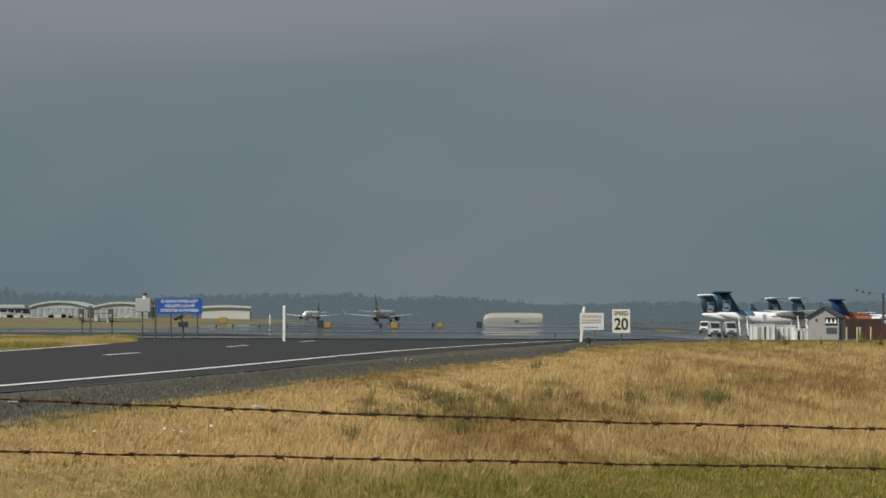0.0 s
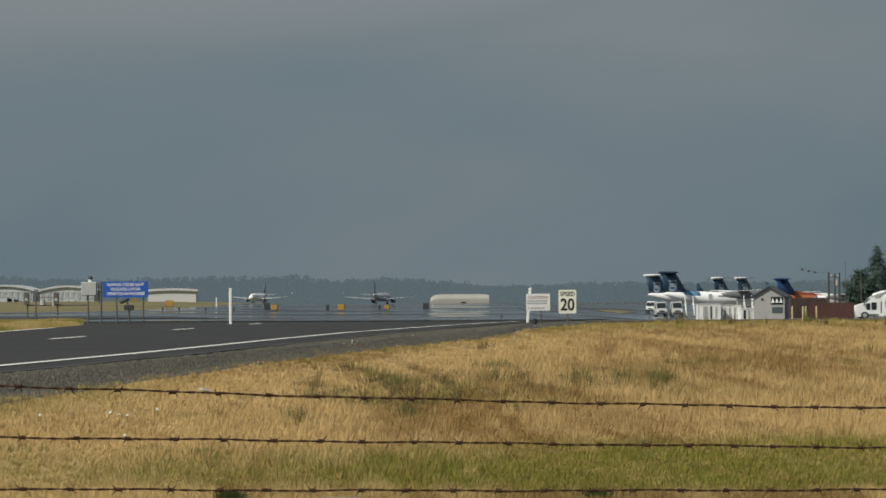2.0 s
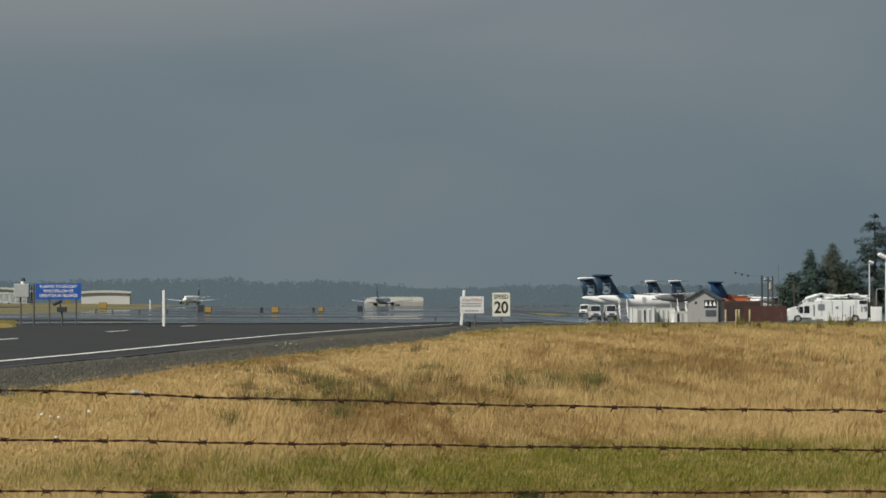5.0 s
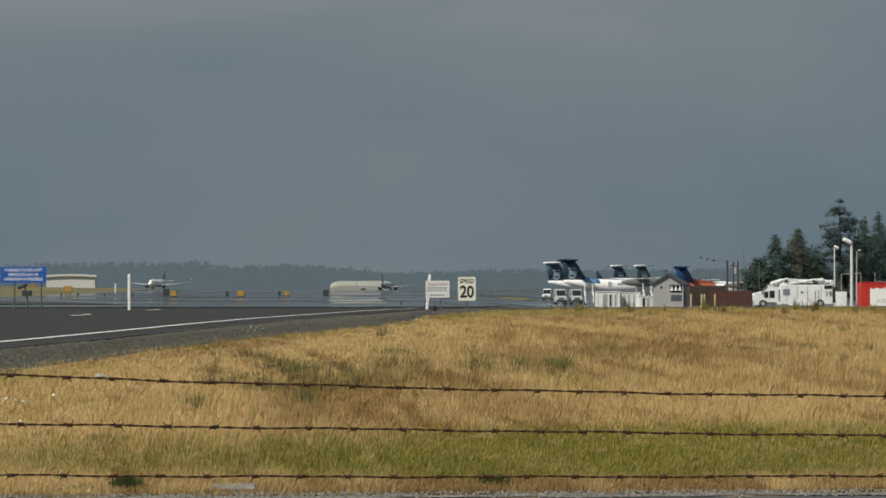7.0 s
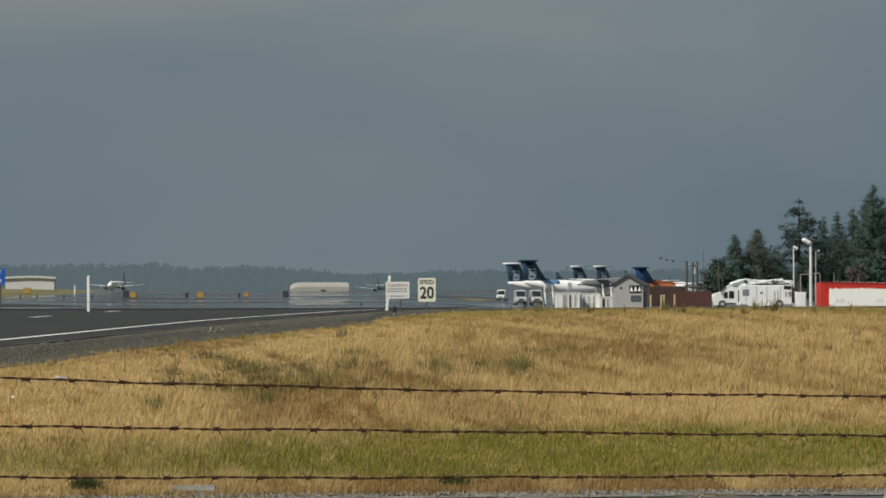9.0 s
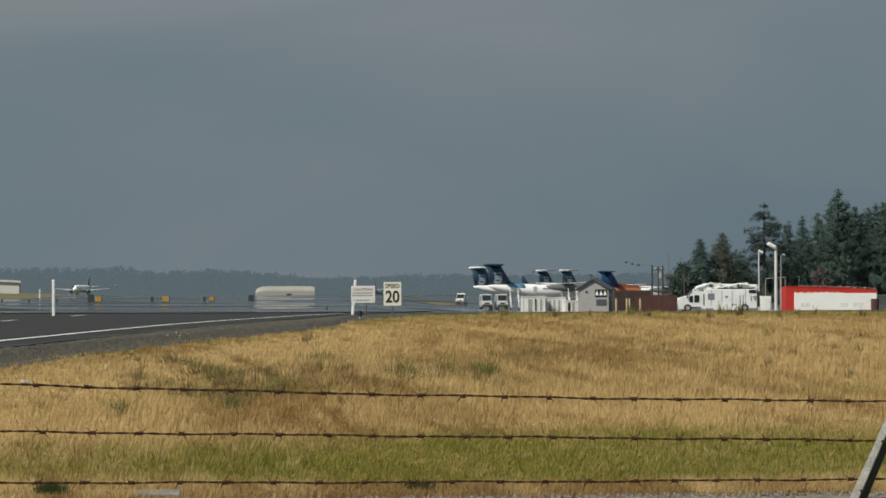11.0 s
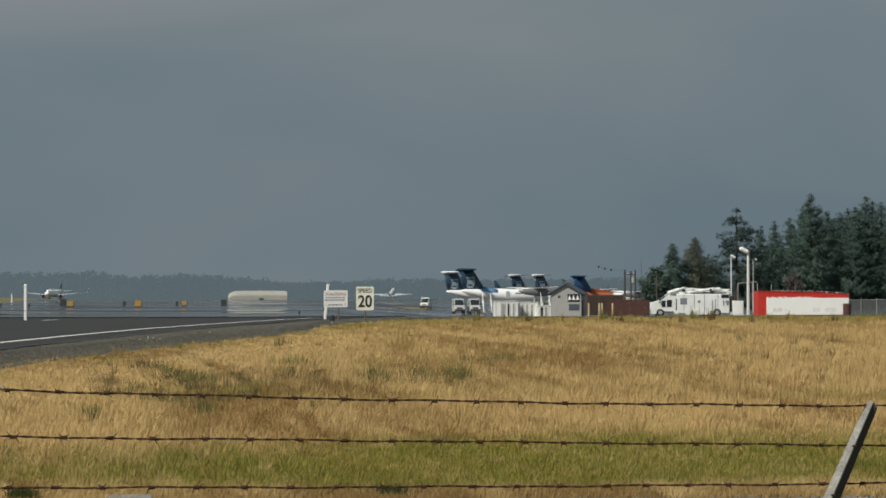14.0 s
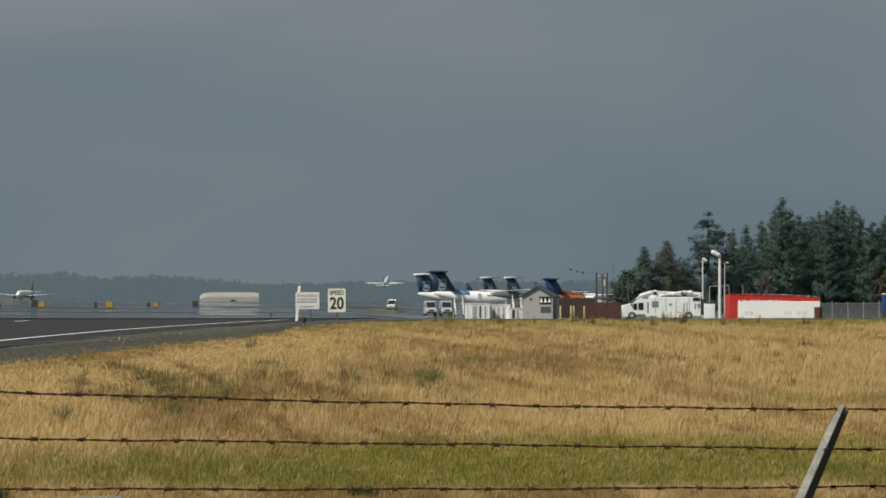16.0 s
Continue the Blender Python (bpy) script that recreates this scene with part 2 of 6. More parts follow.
def ground_z(x, y):
    """Height of the ground: camera bank, ditch at the fence, near road, grass mound, airfield."""
    d = max(y, 0.1)
    u = x / d / UNIT if y > 3 else 0
    if d < KERB - 0.02:
        return curve(d, [(-80, -1.1), (3, -1.15), (6.2, -1.9), (9.2, -1.9), (10.8, -0.6), (KERB, -0.505)])
    v = curve(u, VERGE)
    if d < v:
        k = (d - KERB) / max(v - KERB, 0.5)
        lump = 0.03 * noise.noise((x * 0.35, y * 0.22, 3.1)) * min(1, 4 * k * (1 - k))
        return -0.49 + k * 0.35 * (1 + 0.25 * (1 - k)) + lump + (0.11 * max(0, min(1, (u - 230) / 300)) * k * k)
    rim = -0.14 + 0.11 * max(0, min(1, (u - 230) / 300))
    k = min(1, (d - v) / (1.5 + 2.5 * max(0, min(1, (u - 100) / 160))))
    if d <= 75:
        return rim + (-0.027 - rim) * k * k * (3 - 2 * k)
    w = (u + 400) / 300 if u < -100 else 1.0
    w = max(0, min(1, w))
    a = curve(d, LEFT) * (1 - w) + curve(d, MID) * w
    w2 = max(0, min(1, (u - 250) / 200))
    return a * (1 - w2) + curve(d, RIGHT) * w2


def sheet(bm, rows, lift):
    """A strip of ground: rows of (left point, right point) in plan, split across, laid on the land."""
    grid = []
    for (ax, ay), (bx_, by), n in rows:
        grid.append([bm.verts.new((ax + (bx_ - ax) * i / n, ay + (by - ay) * i / n, ground_z(ax + (bx_ - ax) * i / n, ay + (by - ay) * i / n) + lift)) for i in range(n + 1)])
    for r, s in zip(grid, grid[1:]):
        for i in range(len(r) - 1):
            bm.faces.new((r[i], r[i + 1], s[i + 1], s[i]))
    return bm


# one ground sheet out to the horizon, finer close by
def build_ground():
    bm = B()
    ds = [-60, -20, -5, 1, 3] + [3 + 0.5 * i for i in range(1, 22)] + [KERB, KERB + 0.05]
    d = KERB + 0.4
    while d < 4950:
        ds.append(d)
        d *= 1.022 if d < 34 or d > 78 else 1.009
    us = [-9000, -5000, -3000, -2000, -1600] + list(range(-1400, 2300, 20)) + [2600, 3200, 4200, 6000, 9000]
    grid = []
    for d in ds:
        row = []
        for u in us:
            x = u * UNIT * max(d, 25) if d < 25 else u * UNIT * d
            row.append(bm.verts.new((x, d, ground_z(x, d))))
        grid.append(row)
    for r, s in zip(grid, grid[1:]):
        for i in range(len(r) - 1):
            bm.faces.new((r[i], r[i + 1], s[i + 1], s[i]))
    return bm


def ground_material():
    m = bpy.data.materials.new("dry_turf")
    m.use_nodes = True
    n, l = m.node_tree.nodes, m.node_tree.links
    b = n["Principled BSDF"]
    b.inputs["Roughness"].default_value = 0.95
    b.inputs["Specular IOR Level"].default_value = 0.1
    co = n.new("ShaderNodeTexCoord")
    a = n.new("ShaderNodeTexNoise")
    a.inputs["Scale"].default_value = 0.6
    a.inputs["Detail"].default_value = 6
    c = n.new("ShaderNodeTexNoise")
    c.inputs["Scale"].default_value = 18.0
    c.inputs["Detail"].default_value = 3
    l.new(co.outputs["Object"], a.inputs["Vector"])
    l.new(co.outputs["Object"], c.inputs["Vector"])
    r = n.new("ShaderNodeValToRGB")
    e = r.color_ramp.elements
    e[0].position, e[0].color = 0.3, (0.19, 0.15, 0.085, 1)
    e[1].position, e[1].color = 0.7, (0.34, 0.275, 0.16, 1)
    add = n.new("ShaderNodeMath")
    add.operation = "MULTIPLY_ADD"
    add.inputs[1].default_value = 0.35
    l.new(c.outputs["Fac"], add.inputs[0])
    off = n.new("ShaderNodeMath")
    off.operation = "SUBTRACT"
    off.inputs[1].default_value = 0.175
    l.new(a.outputs["Fac"], off.inputs[0])
    l.new(off.outputs["Value"], add.inputs[2])
    l.new(add.outputs["Value"], r.inputs["Fac"])
    wide = n.new("ShaderNodeTexNoise")
    wide.inputs["Scale"].default_value = 0.035
    wide.inputs["Detail"].default_value = 5
    l.new(co.outputs["Object"], wide.inputs["Vector"])
    share = n.new("ShaderNodeMapRange")
    share.inputs["From Min"].default_value, share.inputs["From Max"].default_value = 0.30, 0.60
    l.new(wide.outputs["Fac"], share.inputs["Value"])
    olive = n.new("ShaderNodeMix")
    olive.data_type = "RGBA"
    olive.inputs["B"].default_value = (0.112, 0.114, 0.060, 1)
    l.new(share.outputs["Result"], olive.inputs["Factor"])
    l.new(r.outputs["Color"], olive.inputs["A"])
    l.new(olive.outputs["Result"], b.inputs["Base Color"])
    return m


M["turf"] = ground_material()
M["soil"] = mat("mound_soil", (0.31, 0.228, 0.115), 0.95, vary=0.3, size=0.4, fine=0.03, spec=0.1, second=(0.48, 0.36, 0.18), amount=0.9)
ground = tagged(part("ground", build_ground(), "turf", smooth=True), "dry golden airfield turf, rising to a low mound", "ground", kind="structure")

M["gravel"] = mat("gravel_bed", (0.060, 0.057, 0.045), 0.95, vary=0.35, size=0.5, fine=0.03, bump=0.01, second=(0.13, 0.122, 0.09), amount=0.6)
for key in ("soil", "gravel"):
    ground.data.materials.append(M[key])
for f_ in ground.data.polygons:  # soil under the grass of the mound, gravel behind it
    if KERB - 1 < f_.center.y < 76 and f_.center.x > -6.5:
        f_.material_index = 1 if f_.center.y < curve(f_.center.x / f_.center.y / UNIT, VERGE) - 0.2 else 2

# service road: right edge and left edge of its asphalt, from near to far
EDGE_LINE = [(-4.6, 14.6), (-3.95, 19.0), (-3.5, 22.4), (-3.07, 26), (-2.6, 30.0), (-2.1, 35.0), (-1.52, 41.0), (-0.75, 48.0), (0.25, 55.0), (1.2, 61.0), (2.3, 67.5), (3.2, 71.5), (4.2, 75.0)]


def line_x(y, pts):
    return float(np.interp(y, [p[1] for p in pts], [p[0] for p in pts]))


def road_rows(right, left, y0, y1, step, n=24):
    rows, y = [], y0
    while y <= y1:
        rows.append(((left(y), y), (right(y), y), n))
        y += step
    return rows


def shoulder(y):
    """How far the asphalt goes on past the edge line."""
    return min(0.9, 0.55 + 0.012 * (y - 20))


road = tagged(part("road", sheet(B(), road_rows(lambda y: line_x(y, EDGE_LINE) + shoulder(y), lambda y: -7.6 if y < 70 else -540 * UNIT * y, 15.0, 76.0, 0.5), 0.02), "asphalt"), "dark asphalt service road with white edge lines", "road", kind="structure")
edge = tagged(part("road_line", sheet(B(), road_rows(lambda y: line_x(y, EDGE_LINE) + 0.06, lambda y: line_x(y, EDGE_LINE) - 0.06, 15.0, 72.0, 0.5, 1), 0.028), "line"), "worn white painted edge line on asphalt", "road line", kind="structure")
for y in (16.6, 29.9, 43.2, 56.4, 69.4):
    bm = B()
    c0 = -5.06 + (y - 43.2) * 0.062
    sheet(bm, [((c0 + 0.062 * k - 0.06, y - 1.4 + k), (c0 + 0.062 * k + 0.06, y - 1.4 + k), 1) for k in (0, 1, 2, 3)], 0.028)
    tagged(part("road_dash", bm, "line"), "short white painted lane dash on asphalt", "road line", kind="structure")
tagged(part("road_line", sheet(B(), road_rows(lambda y: -7.34, lambda y: -7.46, 15.0, 62.0, 1.0, 1), 0.028), "line"), "thin white painted edge line on asphalt", "road line", kind="structure")
part("tar_seam", sheet(B(), [((line_x(y, EDGE_LINE) + shoulder(y) - 0.08 + 0.03 * math.sin(y * 1.7), y), (line_x(y, EDGE_LINE) + shoulder(y) + 0.05 + 0.03 * math.sin(y * 1.1 + 1), y), 1) for y in np.arange(15.0, 63.0, 0.5)], 0.024), "patch", road)


def verge_x(y):
    u = float(np.interp(y, [p[1] for p in VERGE], [p[0] for p in VERGE]))
    return u * UNIT * y


tagged(part("gravel_verge", sheet(B(), road_rows(lambda y: max(min(verge_x(y), 345 * UNIT * y), line_x(y, EDGE_LINE) + shoulder(y) + 0.08), lambda y: line_x(y, EDGE_LINE) + shoulder(y) - 0.04, 15.0, 75.0, 0.5, 8), 0.010), "gravel"), "strip of loose dark grey gravel beside the road", "gravel", kind="structure")


def scatter_mesh(name, verts, faces, material, parent=None, smooth=False):
    me = bpy.data.meshes.new(name)
    v, f = np.asarray(verts, dtype=np.float32), np.asarray(faces, dtype=np.int32)
    k = f.shape[1]
    me.vertices.add(len(v))
    me.vertices.foreach_set("co", v.ravel())
    me.loops.add(f.size)
    me.loops.foreach_set("vertex_index", f.ravel())
    me.polygons.add(len(f))
    me.polygons.foreach_set("loop_start", np.arange(0, f.size, k, dtype=np.int32))
    me.update(calc_edges=True)
    me.validate()
    me.materials.append(M[material] if isinstance(material, str) else material)
    ob = new(name, me)
    if parent is not None:
        ob.parent = parent
    return ob


ZGRID_D = np.concatenate([np.arange(12.0, 30, 0.25), np.arange(30, 82, 0.8)])
ZGRID_U = np.arange(-1300, 2100, 25.0)
ZGRID = np.array([[ground_z(u * UNIT * d, d) for u in ZGRID_U] for d in ZGRID_D])


def land(x, y):
    """ground_z for many places at once, by interpolation."""
    u = x / y / UNIT
    fi = np.clip(np.interp(y, ZGRID_D, np.arange(len(ZGRID_D))), 0, len(ZGRID_D) - 1.001)
    fj = np.clip((u - ZGRID_U[0]) / 25.0, 0, len(ZGRID_U) - 1.001)
    i, j = fi.astype(int), fj.astype(int)
    a, b = fi - i, fj - j
    return (ZGRID[i, j] * (1 - a) + ZGRID[i + 1, j] * a) * (1 - b) + (ZGRID[i, j + 1] * (1 - a) + ZGRID[i + 1, j + 1] * a) * b


VERGE_U = [p[0] for p in VERGE]
VERGE_D = [p[1] for p in VERGE]


def gravel_stones(count):
    rng = np.random.default_rng(5)
    y = 15 + 40 * rng.random(count) ** 1.6
    v = np.interp(y, VERGE_D, VERGE_U) * UNIT * y
    e = np.interp(y, [p[1] for p in EDGE_LINE], [p[0] for p in EDGE_LINE]) + np.minimum(0.9, 0.55 + 0.012 * (y - 20)) + 0.06
    x = e + (v - e + 0.15) * rng.random(count)
    r = 0.005 + 0.012 * rng.random(count) ** 3
    base = np.array([(1, 0, -0.4), (-0.5, 0.87, -0.4), (-0.5, -0.87, -0.4), (0.1, 0.05, 0.75)])
    a = rng.random(count) * 6.283
    ca, sa = np.cos(a), np.sin(a)
    p = np.zeros((count, 4, 3))
    for k in range(4):
        bx_, by, bz = base[k]
        s = 0.7 + 0.6 * rng.random(count)
        p[:, k, 0] = x + r * s * (bx_ * ca - by * sa)
        p[:, k, 1] = y + r * s * (bx_ * sa + by * ca)
        p[:, k, 2] = land(x, y) + 0.016 + r * bz * s
    f = np.array([(0, 1, 3), (1, 2, 3), (2, 0, 3)])[None] + 4 * np.arange(count)[:, None, None]
    return p.reshape(-1, 3), f.reshape(-1, 3)


stones = tagged(scatter_mesh("gravel_stones", *gravel_stones(45000), "gravel_stone"), "loose grey gravel stones along the road edge", "gravel", kind="stuff")


# grass: single blades, dry straw on the mound, greener towards the near road
def grass_material(name):
    m = bpy.data.materials.new(name)
    m.use_nodes = True
    n, l = m.node_tree.nodes, m.node_tree.links
    b = n["Principled BSDF"]
    b.inputs["Roughness"].default_value = 0.6
    b.inputs["Specular IOR Level"].default_value = 0.25
    geo = n.new("ShaderNodeNewGeometry")

    def mix(fac, lo, hi):
        x = n.new("ShaderNodeMix")
        x.data_type = "RGBA"
        l.new(fac, x.inputs["Factor"])
        for slot, v in (("A", lo), ("B", hi)):
            if isinstance(v, tuple):
                x.inputs[slot].default_value = (*v, 1)
            else:
                l.new(v, x.inputs[slot])
        return x.outputs["Result"]

    def attr(key):
        at = n.new("ShaderNodeAttribute")
        at.attribute_name = key
        return at.outputs["Fac"]

    rnd = geo.outputs["Random Per Island"]
    straw = mix(rnd, (0.52, 0.380, 0.175), (0.71, 0.532, 0.255))
    brown = mix(rnd, (0.205, 0.127, 0.044), (0.355, 0.228, 0.088))
    green = mix(rnd, (0.108, 0.114, 0.016), (0.31, 0.295, 0.058))
    dry = mix(attr("tone"), brown, straw)
    col = mix(attr("lush"), dry, green)
    l.new(col, b.inputs["Base Color"])
    tr = n.new("ShaderNodeBsdfTranslucent")
    l.new(col, tr.inputs["Color"])
    ms = n.new("ShaderNodeMixShader")
    ms.inputs["Fac"].default_value = 0.3
    l.new(b.outputs["BSDF"], ms.inputs[1])
    l.new(tr.outputs["BSDF"], ms.inputs[2])
    l.new(ms.outputs["Shader"], n["Material Output"].inputs["Surface"])
    return m


M["grass"] = grass_material("grass_blades")
_perm = np.random.default_rng(11).random((64, 64))


def smooth_noise(x, y):
    """Cheap value noise for many places."""
    xi, yi = np.floor(x).astype(int), np.floor(y).astype(int)
    a, b = x - xi, y - yi
    a, b = a * a * (3 - 2 * a), b * b * (3 - 2 * b)
    g = lambda i, j: _perm[i % 64, j % 64]
    return (g(xi, yi) * (1 - a) + g(xi + 1, yi) * a) * (1 - b) + (g(xi, yi + 1) * (1 - a) + g(xi + 1, yi + 1) * a) * b


def clumpy(x, y):
    wx = x + 0.5 * smooth_noise(x * 1.9 + 13, y * 0.31 + 2) + 0.035 * y
    wy = y + 5.0 * smooth_noise(x * 1.6 + 5, y * 0.12 + 8) - 1.3 * x
    return 0.30 * smooth_noise(wx * 0.8, wy * 0.06) + 0.36 * smooth_noise(wx * 2.7 + 9, wy * 0.16 + 4) + 0.34 * smooth_noise(wx * 7.0 + 3, wy * 0.42)


def hollow(u, d, cu, cd, su, sd):
    return np.exp(-((u - cu) / su) ** 2 - ((d - cd) / sd) ** 2)


def turf_look(x, d, u):
    """Tone (0 brown, 1 pale straw) and lushness of the turf at many places."""
    away = d - KERB
    c = clumpy(x, d)
    blot = smooth_noise(x * 1.3 + 0.06 * d + 21, d * 0.08 - 0.2 * x + 11) - 0.5
    tone = 0.60 + 2.3 * (c - 0.5) + 0.4 * (smooth_noise(x * 5.0 + 40, d * 0.26 + 20) - 0.5) + 0.45 * blot
    tone -= 0.46 * hollow(u, d, 150, 28.5, 260, 4.5) + 0.12 * hollow(u, d, 680, 34, 180, 6) + 0.10 * hollow(u, d, 960, 40, 160, 8)
    tone += 0.3 * hollow(u, d, -420, 20, 300, 3.5) + 0.25 * np.clip((-u) / 300, 0, 1) * np.clip((8 - away) / 4, 0, 1) + 0.25 * hollow(u, d, 230, 50, 160, 12) + 0.3 * hollow(u, d, 1000, 28, 450, 9)
    tone -= 0.18 * np.clip((d - np.interp(u, VERGE_U, VERGE_D) + 7) / 7, 0, 1) * (u > 250)
    tone += 0.2 * np.clip((u - 650) / 300, 0, 1)
    reach = np.interp(u, [-600, -300, 100, 300, 1000], [3.0, 3.6, 4.6, 5.8, 6.2])
    part_way = d / np.interp(u, VERGE_U, VERGE_D)
    tone += 0.45 * np.clip((part_way - 0.5) / 0.15, 0, 1) * np.clip((0.93 - part_way) / 0.08, 0, 1) * np.clip((380 - u) / 200, 0, 1)
    g = np.clip((away - 0.5) / 0.9, 0, 1) * np.clip((reach - away) / (0.45 * reach), 0, 1) * np.interp(u, [-700, -300, 200, 600, 900, 1300], [0.4, 0.5, 1.15, 1.5, 1.25, 0.95])
    g = g * np.clip((smooth_noise(x * 1.1 + 17, d * 0.3) * 0.6 + c * 0.7 - 0.26) * 3.0, 0.12, 1.0)
    lip = np.clip(1 - (1 - d / np.interp(u, VERGE_U, VERGE_D)) / 0.13, 0, 1) * (u < 320) * np.clip((smooth_noise(x * 2.0 + 5, d * 0.8) - 0.25) * 1.2, 0, 0.6)
    g = np.maximum(g, lip)
    tone = tone - 0.45 * np.clip((1.0 - away) / 0.5, 0, 1) * np.clip((u - 50) / 250, 0.1, 1)
    spots = np.clip((smooth_noise(x * 0.7 + 31, d * 0.45 + 7) - 0.72) * 5, 0, 1) * np.clip((20 - away) / 16, 0, 1) * 0.6
    crest = 0.8 * np.clip((d - np.interp(u, VERGE_U, VERGE_D) + 13) / 9, 0, 1) * np.clip((u - 180) / 120, 0, 1) * (0.35 + 0.65 * smooth_noise(x * 0.6, d * 0.3 + 50))
    return np.clip(tone, 0, 1), np.clip(np.maximum(np.maximum(g, spots), crest), 0, 1), c


def blades(tufts, loose, seed):
    """Blades of grass, one narrow triangle each: most in tufts that share a height and shade, some loose between."""
    rng = np.random.default_rng(seed)

    def places(n):
        d_ = KERB - 0.02 + (74.5 - KERB) * rng.random(n) ** 2.0
        return d_, -860 + 2260 * rng.random(n)

    td, tu = places(tufts)
    tone_t, lush_t, _ = turf_look(tu * UNIT * td, td, tu)
    tone_t = tone_t + 0.24 * rng.normal(0, 1, tufts)
    lush_t = lush_t * (0.35 + 1.25 * rng.random(tufts)) * (0.7 + 0.75 * smooth_noise(tu * UNIT * td * 6.0 + td * 0.9, td * 0.7))
    size_t = 0.55 + 0.95 * rng.random(tufts) ** 2
    per = 24
    r = (0.018 + 0.03 * rng.random(tufts)) * (0.7 + td * 0.022)
    big = (rng.random(tufts) < 0.10) & (td > KERB + 4)  # coarse brown tussocks
    r, size_t, tone_t = np.where(big, 1.9 * r, r), np.where(big, 1.45 * size_t, size_t), np.where(big, tone_t - 0.3, tone_t)
    a = rng.random((tufts, per)) * 6.283
    q = np.sqrt(rng.random((tufts, per))) * r[:, None]
    x1 = ((tu * UNIT * td)[:, None] + q * np.cos(a)).ravel()
    d1 = (td[:, None] + 2.5 * q * np.sin(a)).ravel()
    lean1 = (0.38 * np.cos(a) * (q / r[:, None])).ravel()
    d2, u2 = places(loose)
    x2 = u2 * UNIT * d2
    tone2, lush2, _ = turf_look(x2, d2, u2)
    x, d = np.concatenate([x1, x2]), np.maximum(np.concatenate([d1, d2]), KERB - 0.05)
    tone, lush = np.concatenate([np.repeat(tone_t, per), tone2]), np.concatenate([np.repeat(lush_t, per), lush2])
    size = np.concatenate([np.repeat(size_t, per), 0.5 + 0.4 * rng.random(loose)])
    lean0 = np.concatenate([lean1, 0 * x2])
    u = x / d / UNIT
    v = np.interp(u, VERGE_U, VERGE_D)
    c = clumpy(x, d)
    away = d - KERB
    keep = d < v - 0.15 - 0.9 * rng.random(len(x)) ** 3 + 0.6 * (c - 0.5)
    x, d, v, tone, lush, size, lean0, c, away = (q_[keep] for q_ in (x, d, v, tone, lush, size, lean0, c, away))
    n = len(x)
    tall = np.clip((away - 3.0) / 8.0, 0, 1) * np.clip((v - d) / 14.0, 0.62, 1)
    tall = np.where(x / d / UNIT < 120, np.clip((away - 1.5) / 3.0, 0, 0.55), tall)
    h = (0.026 + 0.022 * rng.random(n)) * (1 - tall) + (0.052 + 0.052 * rng.random(n)) * tall
    h *= size * (0.7 + 0.6 * c)
    h *= 1 - 0.4 * np.clip((d / v - 0.62) / 0.1, 0, 1) * np.clip((330 - x / d / UNIT) / 80, 0, 1)  # thin short turf on the lip
    w = 0.0034 + 0.003 * rng.random(n) + 0.00016 * d
    tone = np.clip(tone + 0.12 * rng.normal(0, 1, n) - 0.7 * (rng.random(n) < 0.03), 0, 1)
    lush = np.clip(lush * (0.8 + 0.4 * rng.random(n)), 0, 1)
    z = land(x, d) - 0.008
    turn = rng.normal(0, 0.7, n)
    lean = h * (lean0 + 0.2 * rng.normal(0, 1, n) + 0.10)
    ly = 0.22 * h * rng.normal(0, 1, n)
    cx, cy = np.cos(turn) * w * 0.5, np.sin(turn) * w * 0.5
    p = np.zeros((n, 3, 3), dtype=np.float32)
    p[:, 0] = np.stack([x - cx, d - cy, z], 1)
    p[:, 1] = np.stack([x + cx, d + cy, z], 1)
    p[:, 2] = np.stack([x + lean, d + ly, z + h], 1)
    return p.reshape(-1, 3), np.arange(3 * n).reshape(-1, 3), np.repeat(tone, 3), np.repeat(lush, 3)


gv, gf, gt, gl = blades(52000, 350000, 3)
grass = tagged(scatter_mesh("grass", gv, gf, "grass"), "dry straw-coloured grass with greener patches low down", "grass", kind="stuff")
for key, val in (("tone", gt), ("lush", gl)):
    grass.data.attributes.new(key, "FLOAT", "POINT").data.foreach_set("value", val.astype(np.float32))


def patch_blades(count, seed):
    """Longer rank grass beyond the road, round the notice board."""
    rng = np.random.default_rng(seed)
    d = 56 + 46 * rng.random(count)
    u = -1000 + 470 * rng.random(count) - 30 * smooth_noise(d * 0.3, d * 0)
    x = u * UNIT * d
    keep = (x < -7.7) & (u < -560 + 30 * smooth_noise(d * 0.7, d * 0 + 5))
    x, d, u = x[keep], d[keep], u[keep]
    n = len(x)
    c = clumpy(x * 0.7, d)
    h = (0.04 + 0.11 * rng.random(n)) * (0.4 + c)
    w = 0.014 + 0.01 * rng.random(n)
    z = np.interp(d, [p[0] for p in LEFT], [p[1] for p in LEFT]) - 0.03
    p = np.zeros((n, 3, 3), dtype=np.float32)
    p[:, 0] = np.stack([x - w, d, z], 1)
    p[:, 1] = np.stack([x + w, d, z], 1)
    p[:, 2] = np.stack([x + rng.normal(0, 0.3, n) * h, d, z + h], 1)
    lush = np.clip(0.35 + 1.8 * (smooth_noise(x * 0.5 + 3, d * 0.2) - 0.35), 0, 0.9)
    return p.reshape(-1, 3), np.arange(3 * n).reshape(-1, 3), np.repeat(np.clip(0.3 + 0.9 * c, 0, 1), 3), np.repeat(lush, 3)


gv, gf, gt, gl = patch_blades(60000, 8)
rank = tagged(scatter_mesh("rank_grass", gv, gf, "grass"), "rank yellow-green grass beyond the road", "grass", kind="stuff")
for key, val in (("tone", gt), ("lush", gl)):
    rank.data.attributes.new(key, "FLOAT", "POINT").data.foreach_set("value", val.astype(np.float32))


